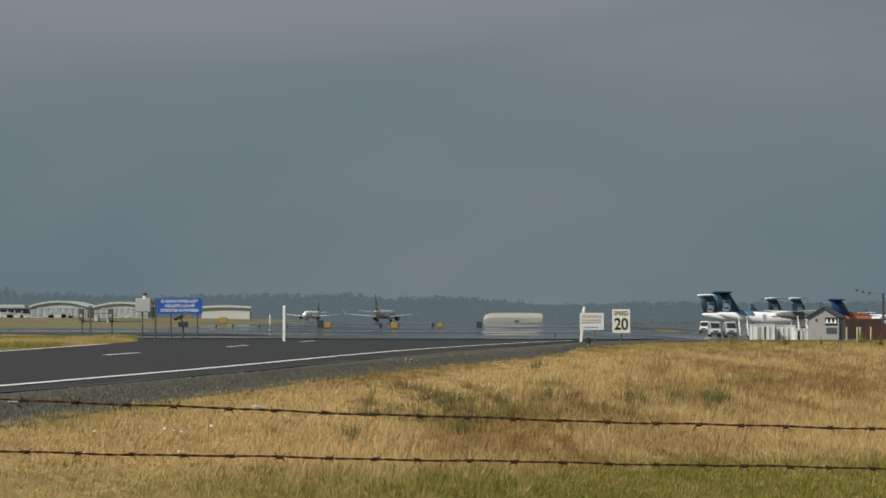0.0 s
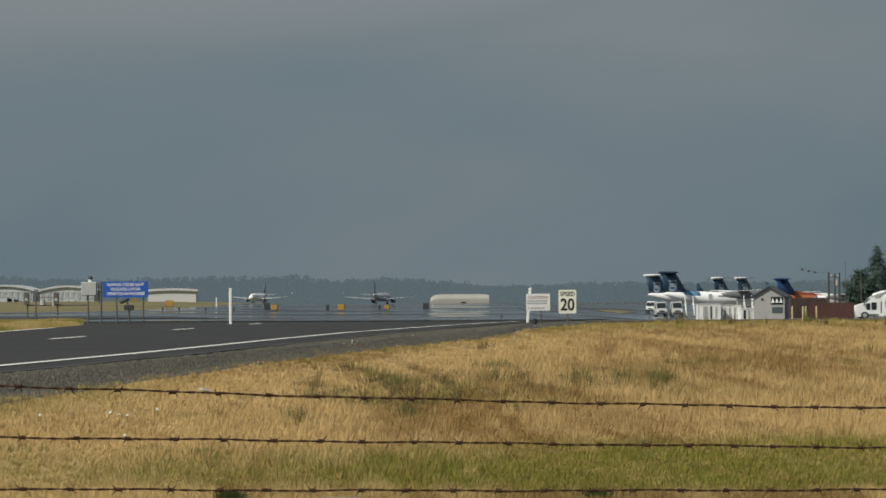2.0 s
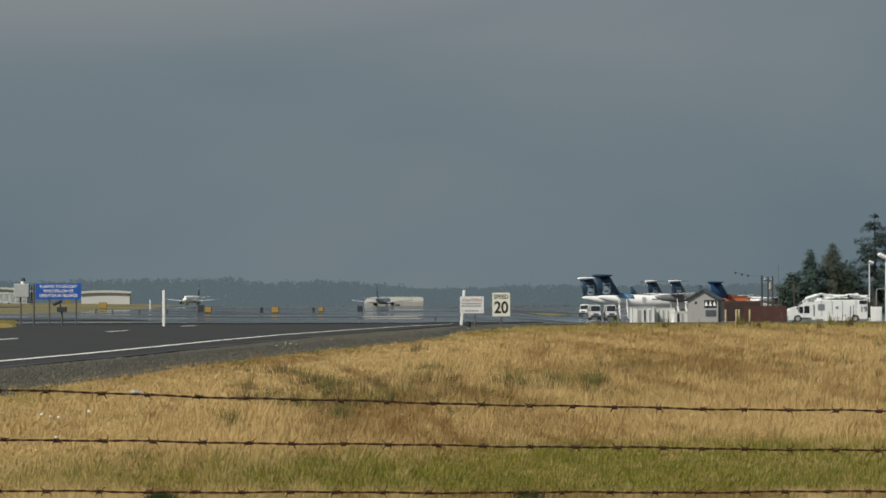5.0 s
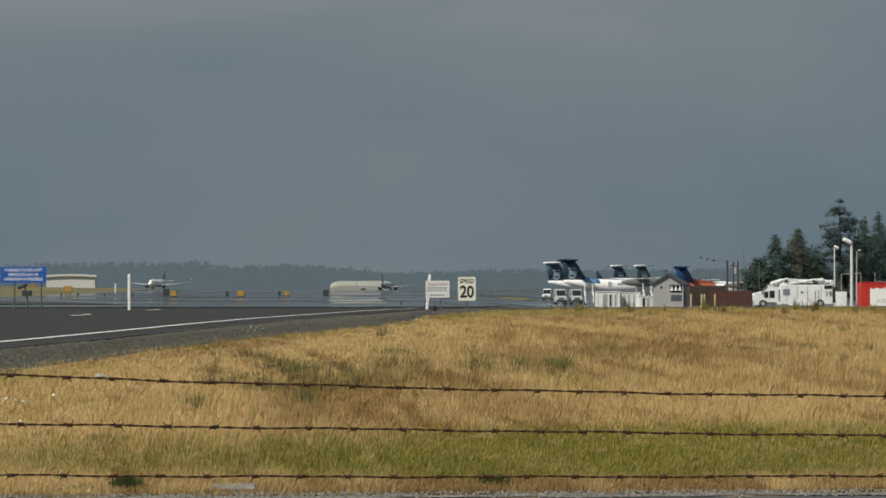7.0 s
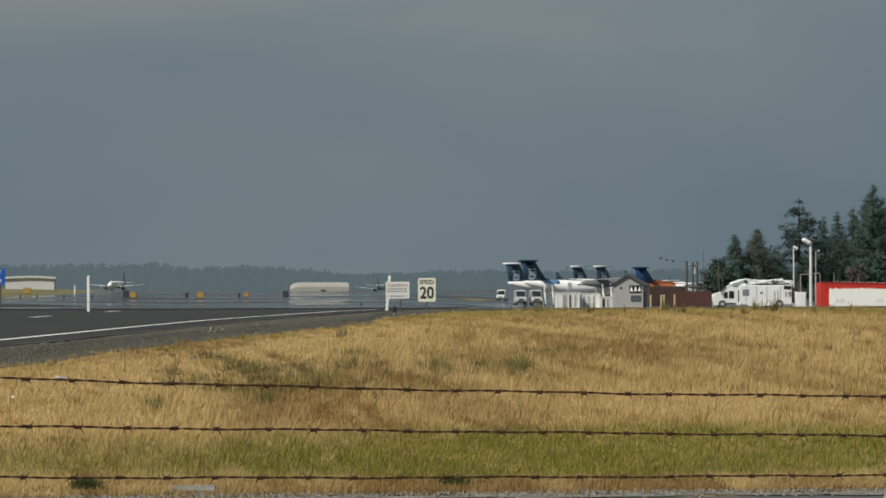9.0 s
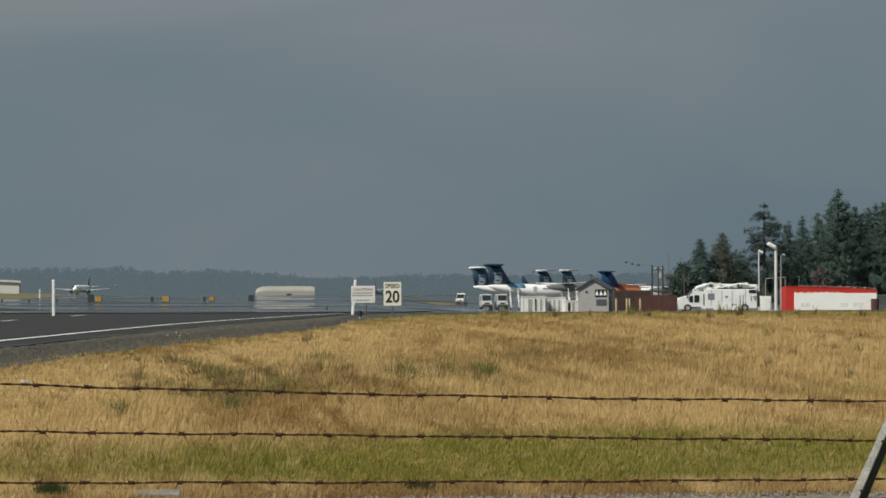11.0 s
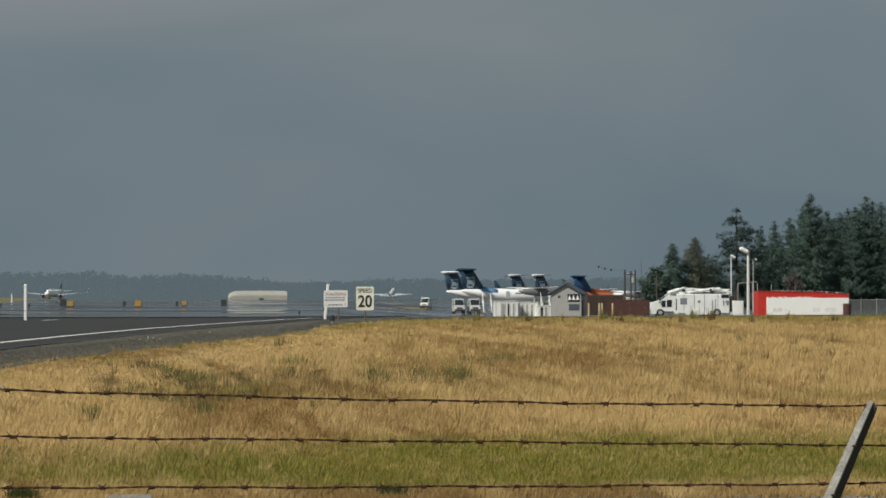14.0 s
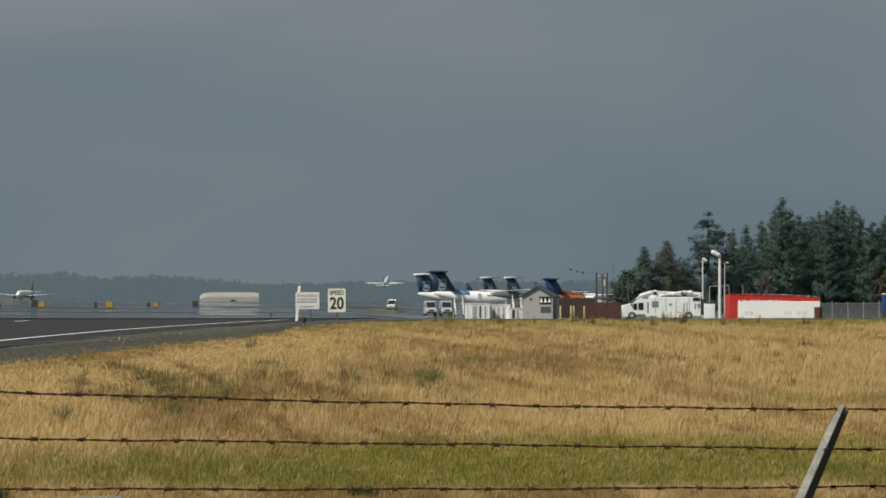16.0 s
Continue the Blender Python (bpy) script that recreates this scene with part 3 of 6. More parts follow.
def slope_spot(u, v):
    """Where the line of sight u to the right and v over eye level comes down on the mound."""
    d = KERB + 0.1
    while d < 74 and high(v, d) > ground_z(u * UNIT * d, d):
        d += 0.05
    return u * UNIT * d, d


TUFTS = {}


def weed(u, v, h, r, n, seed, material, name="weeds", up=0.35):
    """A tuft of broader leaves, gathered with its like."""
    x, y = slope_spot(u, v)
    if y > curve(u, VERGE) - 0.5:
        return
    rng = np.random.default_rng(seed)
    a = rng.random(n) * 6.283
    q = r * 2.4 * np.abs(rng.normal(0, 0.6, n))
    bx_, by = x + q * np.cos(a) * 0.6, y + q * np.sin(a) * 0.6
    hh = h * (0.3 + 0.7 * rng.random(n) ** 1.4)
    w = (0.0028 + 0.0042 * rng.random(n)) * max(1.0, y / 27)
    tx, ty = bx_ + np.cos(a) * hh * up * rng.random(n) * 1.5, by + np.sin(a) * hh * up * rng.random(n)
    z = ground_z(x, y) - 0.01
    p = np.zeros((n, 3, 3))
    p[:, 0] = np.stack([bx_ - w, by, np.full(n, z)], 1)
    p[:, 1] = np.stack([bx_ + w, by, np.full(n, z)], 1)
    p[:, 2] = np.stack([tx, ty, z + hh], 1)
    TUFTS.setdefault((name, material), []).append(p.reshape(-1, 3))


M["weed"] = plant("weed_leaves", (0.095, 0.098, 0.027), (0.23, 0.215, 0.075), 0.7)
M["dark_weed"] = plant("dark_seed_heads", (0.052, 0.040, 0.018), (0.15, 0.108, 0.048), 0.85)
M["bright_weed"] = plant("fresh_weed_leaves", (0.075, 0.088, 0.014), (0.21, 0.215, 0.05), 0.7)
M["lush_weed"] = plant("dark_green_leaves", (0.020, 0.031, 0.008), (0.066, 0.080, 0.021), 0.7)
M["dead_weed"] = plant("dead_stalks", (0.11, 0.080, 0.035), (0.25, 0.190, 0.085), 0.8)
M["petal"] = mat("white_petals", (0.85, 0.85, 0.8), 0.6, vary=0.05, size=0.05)
for i, (u, v, h, r, n) in enumerate(((-160, -215, 0.13, 0.07, 60), (-84, -181, 0.07, 0.22, 160), (-130, -172, 0.07, 0.12, 80), (14, -152, 0.14, 0.16, 120), (30, -205, 0.12, 0.10, 70), (95, -180, 0.10, 0.16, 110), (176, -140, 0.12, 0.10, 60), (190, -124, 0.14, 0.2, 110), (336, -150, 0.20, 0.09, 60), (355, -155, 0.16, 0.08, 40), (405, -148, 0.20, 0.08, 50), (470, -150, 0.20, 0.10, 60), (486, -152, 0.22, 0.10, 60), (560, -118, 0.13, 0.3, 130), (226, -196, 0.07, 0.08, 40), (-340, -268, 0.05, 0.16, 110), (455, -262, 0.07, 0.12, 90), (820, -120, 0.1, 0.2, 90))):
    weed(u, v, h * 1.4, r * 1.0, int(n * 1.5), 100 + i, "weed" if i not in (15,) else "bright_weed")
    weed(u + 4, v + 1, h * 1.1, r, int(n * 0.7), 180 + i, "dark_weed")
for i, (u, h, n) in enumerate(((515, 0.17, 30), (604, 0.16, 26), (640, 0.10, 20), (742, 0.2, 40), (772, 0.14, 26), (882, 0.16, 26), (905, 0.2, 30), (934, 0.22, 30), (1010, 0.14, 30), (1042, 0.12, 24), (1160, 0.12, 30), (700, 0.1, 20), (560, 0.1, 20))):
    weed(u, -43 - (i % 3) * 4, h * 2.0, 0.07, int(n * 1.3), 140 + i, ("weed", "dark_weed", "dead_weed")[i % 3], "weed_stalks", 0.2)
weed(-283, -358, 0.10, 0.04, 700, 171, "lush_weed")
weed(-365, -360, 0.06, 0.06, 250, 174, "lush_weed")
weed(368, -356, 0.09, 0.05, 420, 172, "lush_weed")
weed(850, -352, 0.06, 0.10, 100, 173, "weed")
weed(1215, -312, 0.085, 0.26, 420, 174, "bright_weed")
rw = random.Random(77)
for i in range(60):  # thin rank stalks through the brown hollow and towards the crest
    weed(rw.uniform(-150, 1200), rw.uniform(-170, -75), rw.uniform(0.12, 0.24), rw.uniform(0.03, 0.08), rw.randint(14, 34), 300 + i, rw.choice(("weed", "dead_weed", "dead_weed")), up=0.25)
for i in range(26):
    weed(rw.uniform(-750, 1250), rw.uniform(-345, -250), rw.uniform(0.04, 0.07), rw.uniform(0.08, 0.2), rw.randint(40, 90), 400 + i, rw.choice(("weed", "bright_weed", "bright_weed")))
for i in range(120):  # the brown hollow: dock and thistle gone to seed, low and dark
    weed(rw.gauss(165, 135), rw.gauss(-156, 17), rw.uniform(0.09, 0.17), rw.uniform(0.05, 0.2), rw.randint(30, 90), 500 + i, rw.choice(("dark_weed", "dark_weed", "dead_weed", "weed")), up=0.4)
for i in range(46):
    c_ = rw.choice(((470, -140), (700, -112), (900, -120), (1080, -105), (620, -70)))
    weed(rw.gauss(c_[0], 70), rw.gauss(c_[1], 9), rw.uniform(0.10, 0.16), rw.uniform(0.1, 0.25), rw.randint(20, 50), 600 + i, rw.choice(("dark_weed", "dead_weed", "dead_weed")), up=0.4)
for (name_, material_), groups_ in TUFTS.items():
    v_ = np.concatenate(groups_)
    tagged(scatter_mesh(name_, v_, np.arange(len(v_)).reshape(-1, 3), material_), {"weed": "dark green weeds among the dry grass", "bright_weed": "fresh green weeds low on the mound", "dead_weed": "dead brown weed stalks on the mound", "lush_weed": "low dark green weeds at the road edge", "dark_weed": "dark brown seed heads in the dry grass hollow"}[material_], "weeds", kind="stuff")


M["stalk"] = plant("dry_stalks", (0.085, 0.078, 0.030), (0.17, 0.145, 0.060), 0.8)
M["stalk_leaf"] = plant("stalk_leaves", (0.070, 0.078, 0.022), (0.15, 0.150, 0.052), 0.75)


def stalk_plant(u, v, h, seed, stems=7, leafy=1.0):
    """A loose rank plant: thin stems that fork and spread, with small leaves and seed heads along them."""
    x, y = slope_spot(u, v)
    rng = random.Random(seed)
    p = thing("weed_plant", "rank green-brown weed with thin upright stems in dry grass", "weed", pose(x, y, ground_z(x, y)), group="weed plants")
    w = 0.0022 * max(1.0, y / 26)
    bm, tris = B(), []
    for i in range(stems):
        a, tilt, L = rng.uniform(0, 6.28), rng.uniform(0.05, 0.42), h * rng.uniform(0.55, 1.0)
        way = Vector((math.cos(a) * tilt, math.sin(a) * tilt, 1)).normalized()
        foot = Vector((math.cos(a), math.sin(a), 0)) * h * 0.10 * rng.random()
        mid, tip = foot + way * L * 0.55, foot + (way + Vector((0, 0, 0.25))).normalized() * L
        rod(bm, foot, mid, w, w * 0.8, n=4, caps=False)
        rod(bm, mid, tip, w * 0.8, w * 0.3, n=4, caps=False)
        if i % 2:
            rod(bm, mid, mid + Vector((rng.uniform(-0.3, 0.3), rng.uniform(-0.2, 0.2), 0.45)) * L * 0.6, w * 0.7, w * 0.3, n=4, caps=False)
        for k in range(int(14 * leafy)):
            c = foot.lerp(tip, rng.uniform(0.15, 1.0) if leafy > 0.7 else rng.uniform(0.55, 1.0))
            q = h * rng.uniform(0.03, 0.085)
            b_ = rng.uniform(0, 6.28)
            out = Vector((math.cos(b_), math.sin(b_), rng.uniform(-0.2, 0.7))) * q
            side = Vector((-math.sin(b_), math.cos(b_), 0.3)) * q * 0.28
            tris += [c - side, c + side, c + out]
    part("stalk", bm, "stalk", p)
    leaves = scatter_mesh("foliage", [tuple(t_) for t_ in tris], np.arange(len(tris)).reshape(-1, 3), "stalk_leaf", p)
    return leaves


for i, (u, v, h, n, leafy) in enumerate(((490, -45, 0.34, 6, 0.6), (612, -44, 0.30, 5, 0.6), (668, -46, 0.24, 5, 0.8), (757, -46, 0.36, 7, 0.7), (775, -47, 0.32, 6, 0.6), (862, -46, 0.26, 6, 0.7), (918, -46, 0.36, 7, 0.7), (938, -45, 0.42, 8, 0.6), (1012, -47, 0.26, 6, 0.8), (1072, -46, 0.30, 6, 0.6), (1158, -48, 0.26, 6, 0.7), (1205, -52, 0.24, 6, 0.7),
                                         (-164, -222, 0.17, 9, 1.3), (6, -172, 0.19, 12, 1.4), (24, -212, 0.20, 9, 1.1), (40, -210, 0.17, 7, 1.0), (-70, -190, 0.12, 12, 1.6), (-40, -188, 0.11, 12, 1.6), (118, -186, 0.19, 12, 1.4), (140, -190, 0.15, 10, 1.4), (330, -166, 0.24, 8, 1.0), (350, -168, 0.22, 7, 1.0), (404, -164, 0.24, 8, 1.0), (466, -166, 0.24, 8, 1.0), (486, -164, 0.26, 8, 1.0), (186, -146, 0.22, 8, 0.9), (226, -204, 0.12, 8, 1.2), (-128, -150, 0.26, 6, 0.6))):
    stalk_plant(u, v, h, 900 + i, n, leafy)


def flower(u, v, heads, seed, size=0.011, spread=0.05):
    x, y = slope_spot(u, v)
    rng = random.Random(seed)
    g = ground_z(x, y)
    f = thing("white_flower", "small white wildflower among dry grass", "flower", pose(x, y, g), group="white flowers")
    for i in range(heads):
        ox, oz = rng.uniform(-spread, spread), rng.uniform(0.03, 0.09)
        part("stem", rod(B(), (ox * 0.5, 0, 0), (ox, 0, oz), 0.0015, n=4), "weed", f)
        bm = B()
        bmesh.ops.create_icosphere(bm, subdivisions=1, radius=size * rng.uniform(0.7, 1.2), matrix=Matrix.Translation((ox, -0.005, oz)) @ Matrix.Diagonal((1, 1, 0.7, 1)))
        part("bloom", bm, "petal", f)


for i, (u, v, k) in enumerate(((-617, -218, 1), (-491, -214, 1), (-478, -219, 1), (-462, -214, 1), (-466, -242, 1), (-410, -206, 1))):
    flower(u, v, k, i, 0.013, 0.006)
for i, (u, v, k) in enumerate(((-80, -78, 3), (-70, -82, 4), (-62, -76, 3), (28, -70, 2))):
    flower(u, v, k, 20 + i, 0.007, 0.13)
x, y = spot(-762, 19.2)
litter = tagged(part("litter", bx(B(), (x, y, ground_z(x, y) + 0.03), (0.07, 0.05, 0.024), 0.009, pose(0, 0, 0, 8, 5, 20)), "white"), "crumpled white litter lying on the gravel", "litter")
x, y = spot(-325, 23.6)
pale = tagged(part("pale_stone", bx(B(), (x, y, ground_z(x, y) + 0.01), (0.11, 0.08, 0.03), 0.012, pose(0, 0, 0, 5, 8, 30)), "concrete"), "pale broken concrete lump at the gravel edge", "stone")

# near road below the mound, with its concrete edge
near_rows = [((-12, y), (16, y), 40) for y in (10.9, 11.5, 12.5, 13.0, KERB - 0.1)]
near_road = tagged(part("near_road", sheet(B(), near_rows, 0.006), "near_road"), "grey worn asphalt of a perimeter road", "road", kind="structure")
M["grit"] = mat("pale_grit", (0.10, 0.098, 0.09), 0.9, vary=0.5, size=0.12, fine=0.012, bump=0.004, second=(0.36, 0.35, 0.32), amount=0.9, wear=1.0)
bm = B()
edge_rows = []
for i in range(141):
    x_ = -12 + 0.2 * i
    w_ = 0.03 * math.sin(i * 0.9) + 0.025 * math.sin(i * 2.3 + 1)
    edge_rows.append(((x_, KERB - 0.17 + w_), (x_, KERB + 0.03 + 0.5 * w_), 3))
tagged(part("grit_edge", sheet(bm, edge_rows, 0.012), "grit"), "pale broken grit along the perimeter road edge", "road edge", kind="structure")


def grit_stones(count):
    """Crumbs of broken edging, thickest along the line between road and grass."""
    rng = np.random.default_rng(15)
    x = -4.5 + 10.0 * rng.random(count)
    y = KERB - 0.07 + 0.075 * rng.normal(0, 1, count)
    r = 0.003 + 0.010 * rng.random(count) ** 3
    a = rng.random(count) * 6.283
    p = np.zeros((count, 4, 3))
    for k, (bx_, by, bz) in enumerate(((1, 0, -0.3), (-0.5, 0.87, -0.3), (-0.5, -0.87, -0.3), (0.1, 0.05, 0.8))):
        q = r * (0.7 + 0.6 * rng.random(count))
        p[:, k] = np.stack([x + q * (bx_ * np.cos(a) - by * np.sin(a)), y + q * (bx_ * np.sin(a) + by * np.cos(a)), land(x, y) + 0.015 + q * bz], 1)
    f = np.array([(0, 1, 3), (1, 2, 3), (2, 0, 3)])[None] + 4 * np.arange(count)[:, None, None]
    return p.reshape(-1, 3), f.reshape(-1, 3)


M["crumb"] = plant("edging_crumbs", (0.09, 0.085, 0.07), (0.27, 0.255, 0.22), 0.9)
tagged(scatter_mesh("grit_stones", *grit_stones(9000), "crumb"), "pale crumbs of broken edging along the perimeter road", "gravel", kind="stuff")
M["slab_grey"] = mat("old_concrete", (0.20, 0.20, 0.19), 0.85, vary=0.2, size=0.15, fine=0.02)
for u, d, sx, sy in ((-95, KERB + 0.12, 0.24, 0.22),):
    x, y = spot(u, d)
    tagged(part("concrete_slab", bx(B(), (x, y, ground_z(x, y) + 0.012), (sx, sy, 0.05), 0.012), "slab_grey"), "small flat concrete slab set in the dry grass", "slab")

# airfield pavement
def band(name, rows, lift, material, label, category):
    return tagged(part(name, sheet(B(), [(spot(a, d), spot(b, d), 200) for d, a, b in rows], lift), material, smooth=True), label, category, kind="structure")


band("taxiway", [(76.2, -540, 330), (90, -550, 380), (104, -580, 400), (107, -1100, 420), (140, -1300, 560), (160, -1300, 560), (180, -1500, 560), (200, -1500, 560), (240, -1500, 560), (300, -1500, 560), (350, -1500, 560), (390, -1500, 560), (400, -500, 560), (520, -420, 560), (700, -360, 560), (900, -300, 560), (1200, -260, 560), (1600, -230, 560), (2300, -230, 560)], 0.04, "runway", "smooth grey asphalt taxiway shimmering in the heat", "taxiway")
runway = band("runway", [(1300, -160, 40), (1500, -90, 80), (1700, 0, 140), (2000, 120, 240), (2400, 330, 460), (2900, 500, 620)], 0.05, "runway", "long grey asphalt runway in the distance", "runway")
apron = band("apron", [(190, 550, 1400), (300, 550, 1500), (400, 550, 1500), (700, 550, 1500), (1100, 550, 1500)], 0.055, "apron", "pale concrete aircraft parking apron", "apron")

band("taxiway_band", [(d_, -1300, u_) for d_, u_ in ((118, -345), (126, -300), (140, -285), (158, -305), (176, -340), (186, -400))], 0.06, "patch", "dark tar-sealed stretch of the taxiway", "pavement patch")
band("gravel_shoulder", [(d_, 346, 1500) for d_ in (73.0, 76, 80, 88, 96, 110, 130)], 0.012, "gravel", "dark gravel shoulder behind the crest of the mound", "gravel")
# pale strips laid on the taxiway to imitate the low building's mirage reflection
for rows_ in ([(180, 88, 168), (190, 84, 172), (200, 82, 174), (208, 86, 172)], [(240, 70, 165), (252, 68, 168), (262, 70, 160)]):
    band("taxiway_band", rows_, 0.065, "concrete", "pale strip painted on the taxiway as the low building's mirage", "pavement patch")

band("grass_island", [(d_, 352 + 40 * abs(d_ - 560) / 60, 442 - 30 * abs(d_ - 560) / 60) for d_ in (500, 530, 560, 590, 620)], 0.09, "turf", "narrow island of dry grass between the taxiways", "grass")

# ---- the fence in front ----
FENCE_D, FENCE_A = 7.2, radians(17)
FT = Vector((math.cos(FENCE_A), math.sin(FENCE_A), 0))
FN = Vector((math.sin(FENCE_A), -math.cos(FENCE_A), 0))  # towards the camera


def fence_point(t, z, out=0.0):
    """A point t metres along the fence, `out` metres towards the camera side of it."""
    p = Vector((0, FENCE_D, 0)) + FT * t + FN * out
    return Vector((p.x, p.y, z))


BARBS = [  # how far along the fence each barb is wrapped, irregular as the machine left them
    (-1.70, -1.58, -1.45, -1.33, -1.20, -1.08, -0.955, -0.829, -0.706, -0.567, -0.449, -0.32, -0.194, -0.067, 0.061, 0.185, 0.312, 0.446, 0.582, 0.704, 0.825, 0.953, 1.082, 1.207, 1.34, 1.484, 1.618, 1.753, 1.87, 2.025, 2.15, 2.28),
    (-1.71, -1.58, -1.46, -1.33, -1.21, -1.075, -0.945, -0.811, -0.68, -0.558, -0.433, -0.303, -0.183, -0.072, 0.068, 0.19, 0.327, 0.449, 0.584, 0.713, 0.835, 0.966, 1.079, 1.208, 1.341, 1.482, 1.612, 1.743, 1.878, 2.0, 2.13, 2.26),
    (-1.71, -1.58, -1.45, -1.32, -1.19, -1.07, -0.945, -0.826, -0.705, -0.572, -0.445, -0.326, -0.205, -0.076, 0.044, 0.173, 0.3, 0.423, 0.558, 0.673, 0.809, 0.942, 1.069, 1.213, 1.33, 1.457, 1.584, 1.729, 1.882, 2.01, 2.14, 2.27),
]
WIRES = [  # height below the eye at five stations along the fence, and how far the strand leans out
    ((-0.955, 0.2008), (-0.57, 0.2203), (0.183, 0.2538), (1.209, 0.2895), (2.05, 0.311), 0.05),
    ((-0.955, 0.3258), (-0.433, 0.3447), (0.19, 0.3668), (1.08, 0.3908), (1.936, 0.4215), 0.02),
    ((-0.945, 0.4535), (-0.446, 0.475), (0.36, 0.4945), (1.325, 0.5160), (2.2, 0.537), -0.01),
]
fence = thing("barbed_wire_fence", "chain-link fence topped with rusty barbed wire strands", "fence", pose(0, 0, 0))


def strand(stations, out, wraps, seed):
    """Two twisted wires with wrapped four-point barbs."""
    rng = random.Random(seed)
    ts = np.arange(-1.75, 2.6, 0.02)
    # a smooth curve through the stations
    k = np.polyfit([s[0] for s in stations], [s[1] for s in stations], 2)
    wob = [rng.uniform(0, 6.28) for _ in range(3)]
    zs = EYE - np.polyval(k, ts) + 0.0012 * np.sin(ts * 9 + wob[0]) + 0.0008 * np.sin(ts * 23 + wob[1])
    bm = B()
    for ph in (0, math.pi):
        rings = []
        for t, z in zip(ts, zs):
            c = fence_point(t, z, out)
            a = t * 2 * math.pi / 0.085 + ph
            c = c + FN * (0.0018 * math.cos(a)) + Vector((0, 0, 0.0018 * math.sin(a)))
            rings.append([c + (FN * math.cos(q) + Vector((0, 0, 1)) * math.sin(q)) * 0.0016 for q in (0, 1.57, 3.14, 4.71)])
        loft(bm, rings)
    body = part("strand", bm, "rust", fence)
    for tb in wraps:
        z = EYE - float(np.polyval(k, tb))
        c = fence_point(tb * (1 - out / FENCE_D) - 0.29 * out, z, out)
        bm = B()
        for i in range(4):
            o = FT * (0.0034 * (i - 1.5))
            for q in range(6):
                q0, q1 = q * math.pi / 3, (q + 1) * math.pi / 3
                f = lambda s: c + o + (FN * math.cos(s) + Vector((0, 0, 1)) * math.sin(s)) * 0.0046
                rod(bm, f(q0), f(q1), 0.0015, n=4, caps=False)
        for side in (-1, 1):
            for sg in (-1, 1):
                a = rng.uniform(0.0, 2.2) if sg > 0 else rng.uniform(3.1, 5.3)
                way = (FN * math.cos(a) + Vector((0, 0, 1)) * math.sin(a)) * rng.uniform(0.010, 0.016) + FT * side * rng.uniform(0.003, 0.012)
                s0 = c + FT * (0.005 * side)
                rod(bm, s0, s0 + way, 0.0019, 0.0008, n=4)
        part("barb", bm, "rust", body)


for st, wraps_, sd in zip(WIRES, BARBS, (1, 2, 3)):
    strand(st[:5], st[5], wraps_, sd)

# the outrigger arm: a pressed steel angle, tapering upwards and leaning out
def arm(t, name="outrigger_arm"):
    foot, top = fence_point(t - 0.115, EYE - 0.66, 0.02), fence_point(t + 0.035, EYE - 0.299, 0.075)
    up = (top - foot).normalized()
    to_eye = Vector((-0.25, -0.97, 0))
    face = to_eye - up * to_eye.dot(up)
    face.normalize()
    side = up.cross(face).normalized()
    bm = B()
    rings = []
    for k in np.linspace(0, 1, 7):
        c = foot.lerp(top, k)
        w = 0.0245 - 0.0070 * k if k < 1 else 0.012
        # an angle iron: one broad flank, one flank folded back, with the sheet's thickness behind
        rings.append([c + side * sx * w + face * fy * w for sx, fy in ((-1, -0.3), (-0.97, -0.18), (-0.12, 0.36), (0.0, 0.34), (0.08, -2.2), (1.0, -2.4), (1.0, -2.6), (-0.06, -2.5), (-0.14, 0.15))])
    loft(bm, rings)
    a = part(name, bm, "zinc", fence, "weathered galvanised steel arm")
    # near-black strip inside the fold, painting in the shade on the arm's right side
    rings = []
    for k in np.linspace(0.0, 0.98, 7):
        c = foot.lerp(top, k)
        w = 0.0245 - 0.0070 * k
        rings.append([c + side * sx * w + face * fy * w for sx, fy in ((0.12, -1.6), (0.97, -2.0), (0.98, -2.35), (0.12, -2.15))])
    part("shaded_face", loft(B(), rings), "dark_box", a, "dark inner face painted as the arm's shaded side")
    for k in (0.28, 0.66):
        c = foot.lerp(top, k) + face * 0.012
        part("notch", bx(B(), c, (0.012, 0.012, 0.006), 0.002), "rust", a)
    return a


arm(1.968)
bm = B()
rod(bm, fence_point(1.85, -1.95, 0.0), fence_point(1.85, EYE - 0.66, 0.0), 0.03, n=16)
part("post", bm, "steel", fence, "galvanised tubular post")
# chain-link below the strands: zigzag wires, twisted ends up
bm = B()
MESH_TOP = EYE - 0.60
n_wires = 82
for i in range(n_wires):
    t0 = -1.7 + i * 0.0525
    drop = 0.015 * (t0 + 1.7)
    pts = []
    for j in range(15):
        pts.append(fence_point(t0 + (0.026 if j % 2 else -0.026), MESH_TOP - drop - 0.045 - 0.0525 * j, -0.02 + (0.004 if j % 2 else -0.004)))
    for a, b in zip(pts, pts[1:]):
        rod(bm, a, b, 0.0017, n=4, caps=False)
    for s in (-1, 1):
        rod(bm, pts[0], fence_point(t0 - 0.026 + 0.009 * s, MESH_TOP - drop - 0.022, -0.02), 0.0017, n=4)
part("chain_link", bm, "steel", fence, "galvanised chain-link mesh")

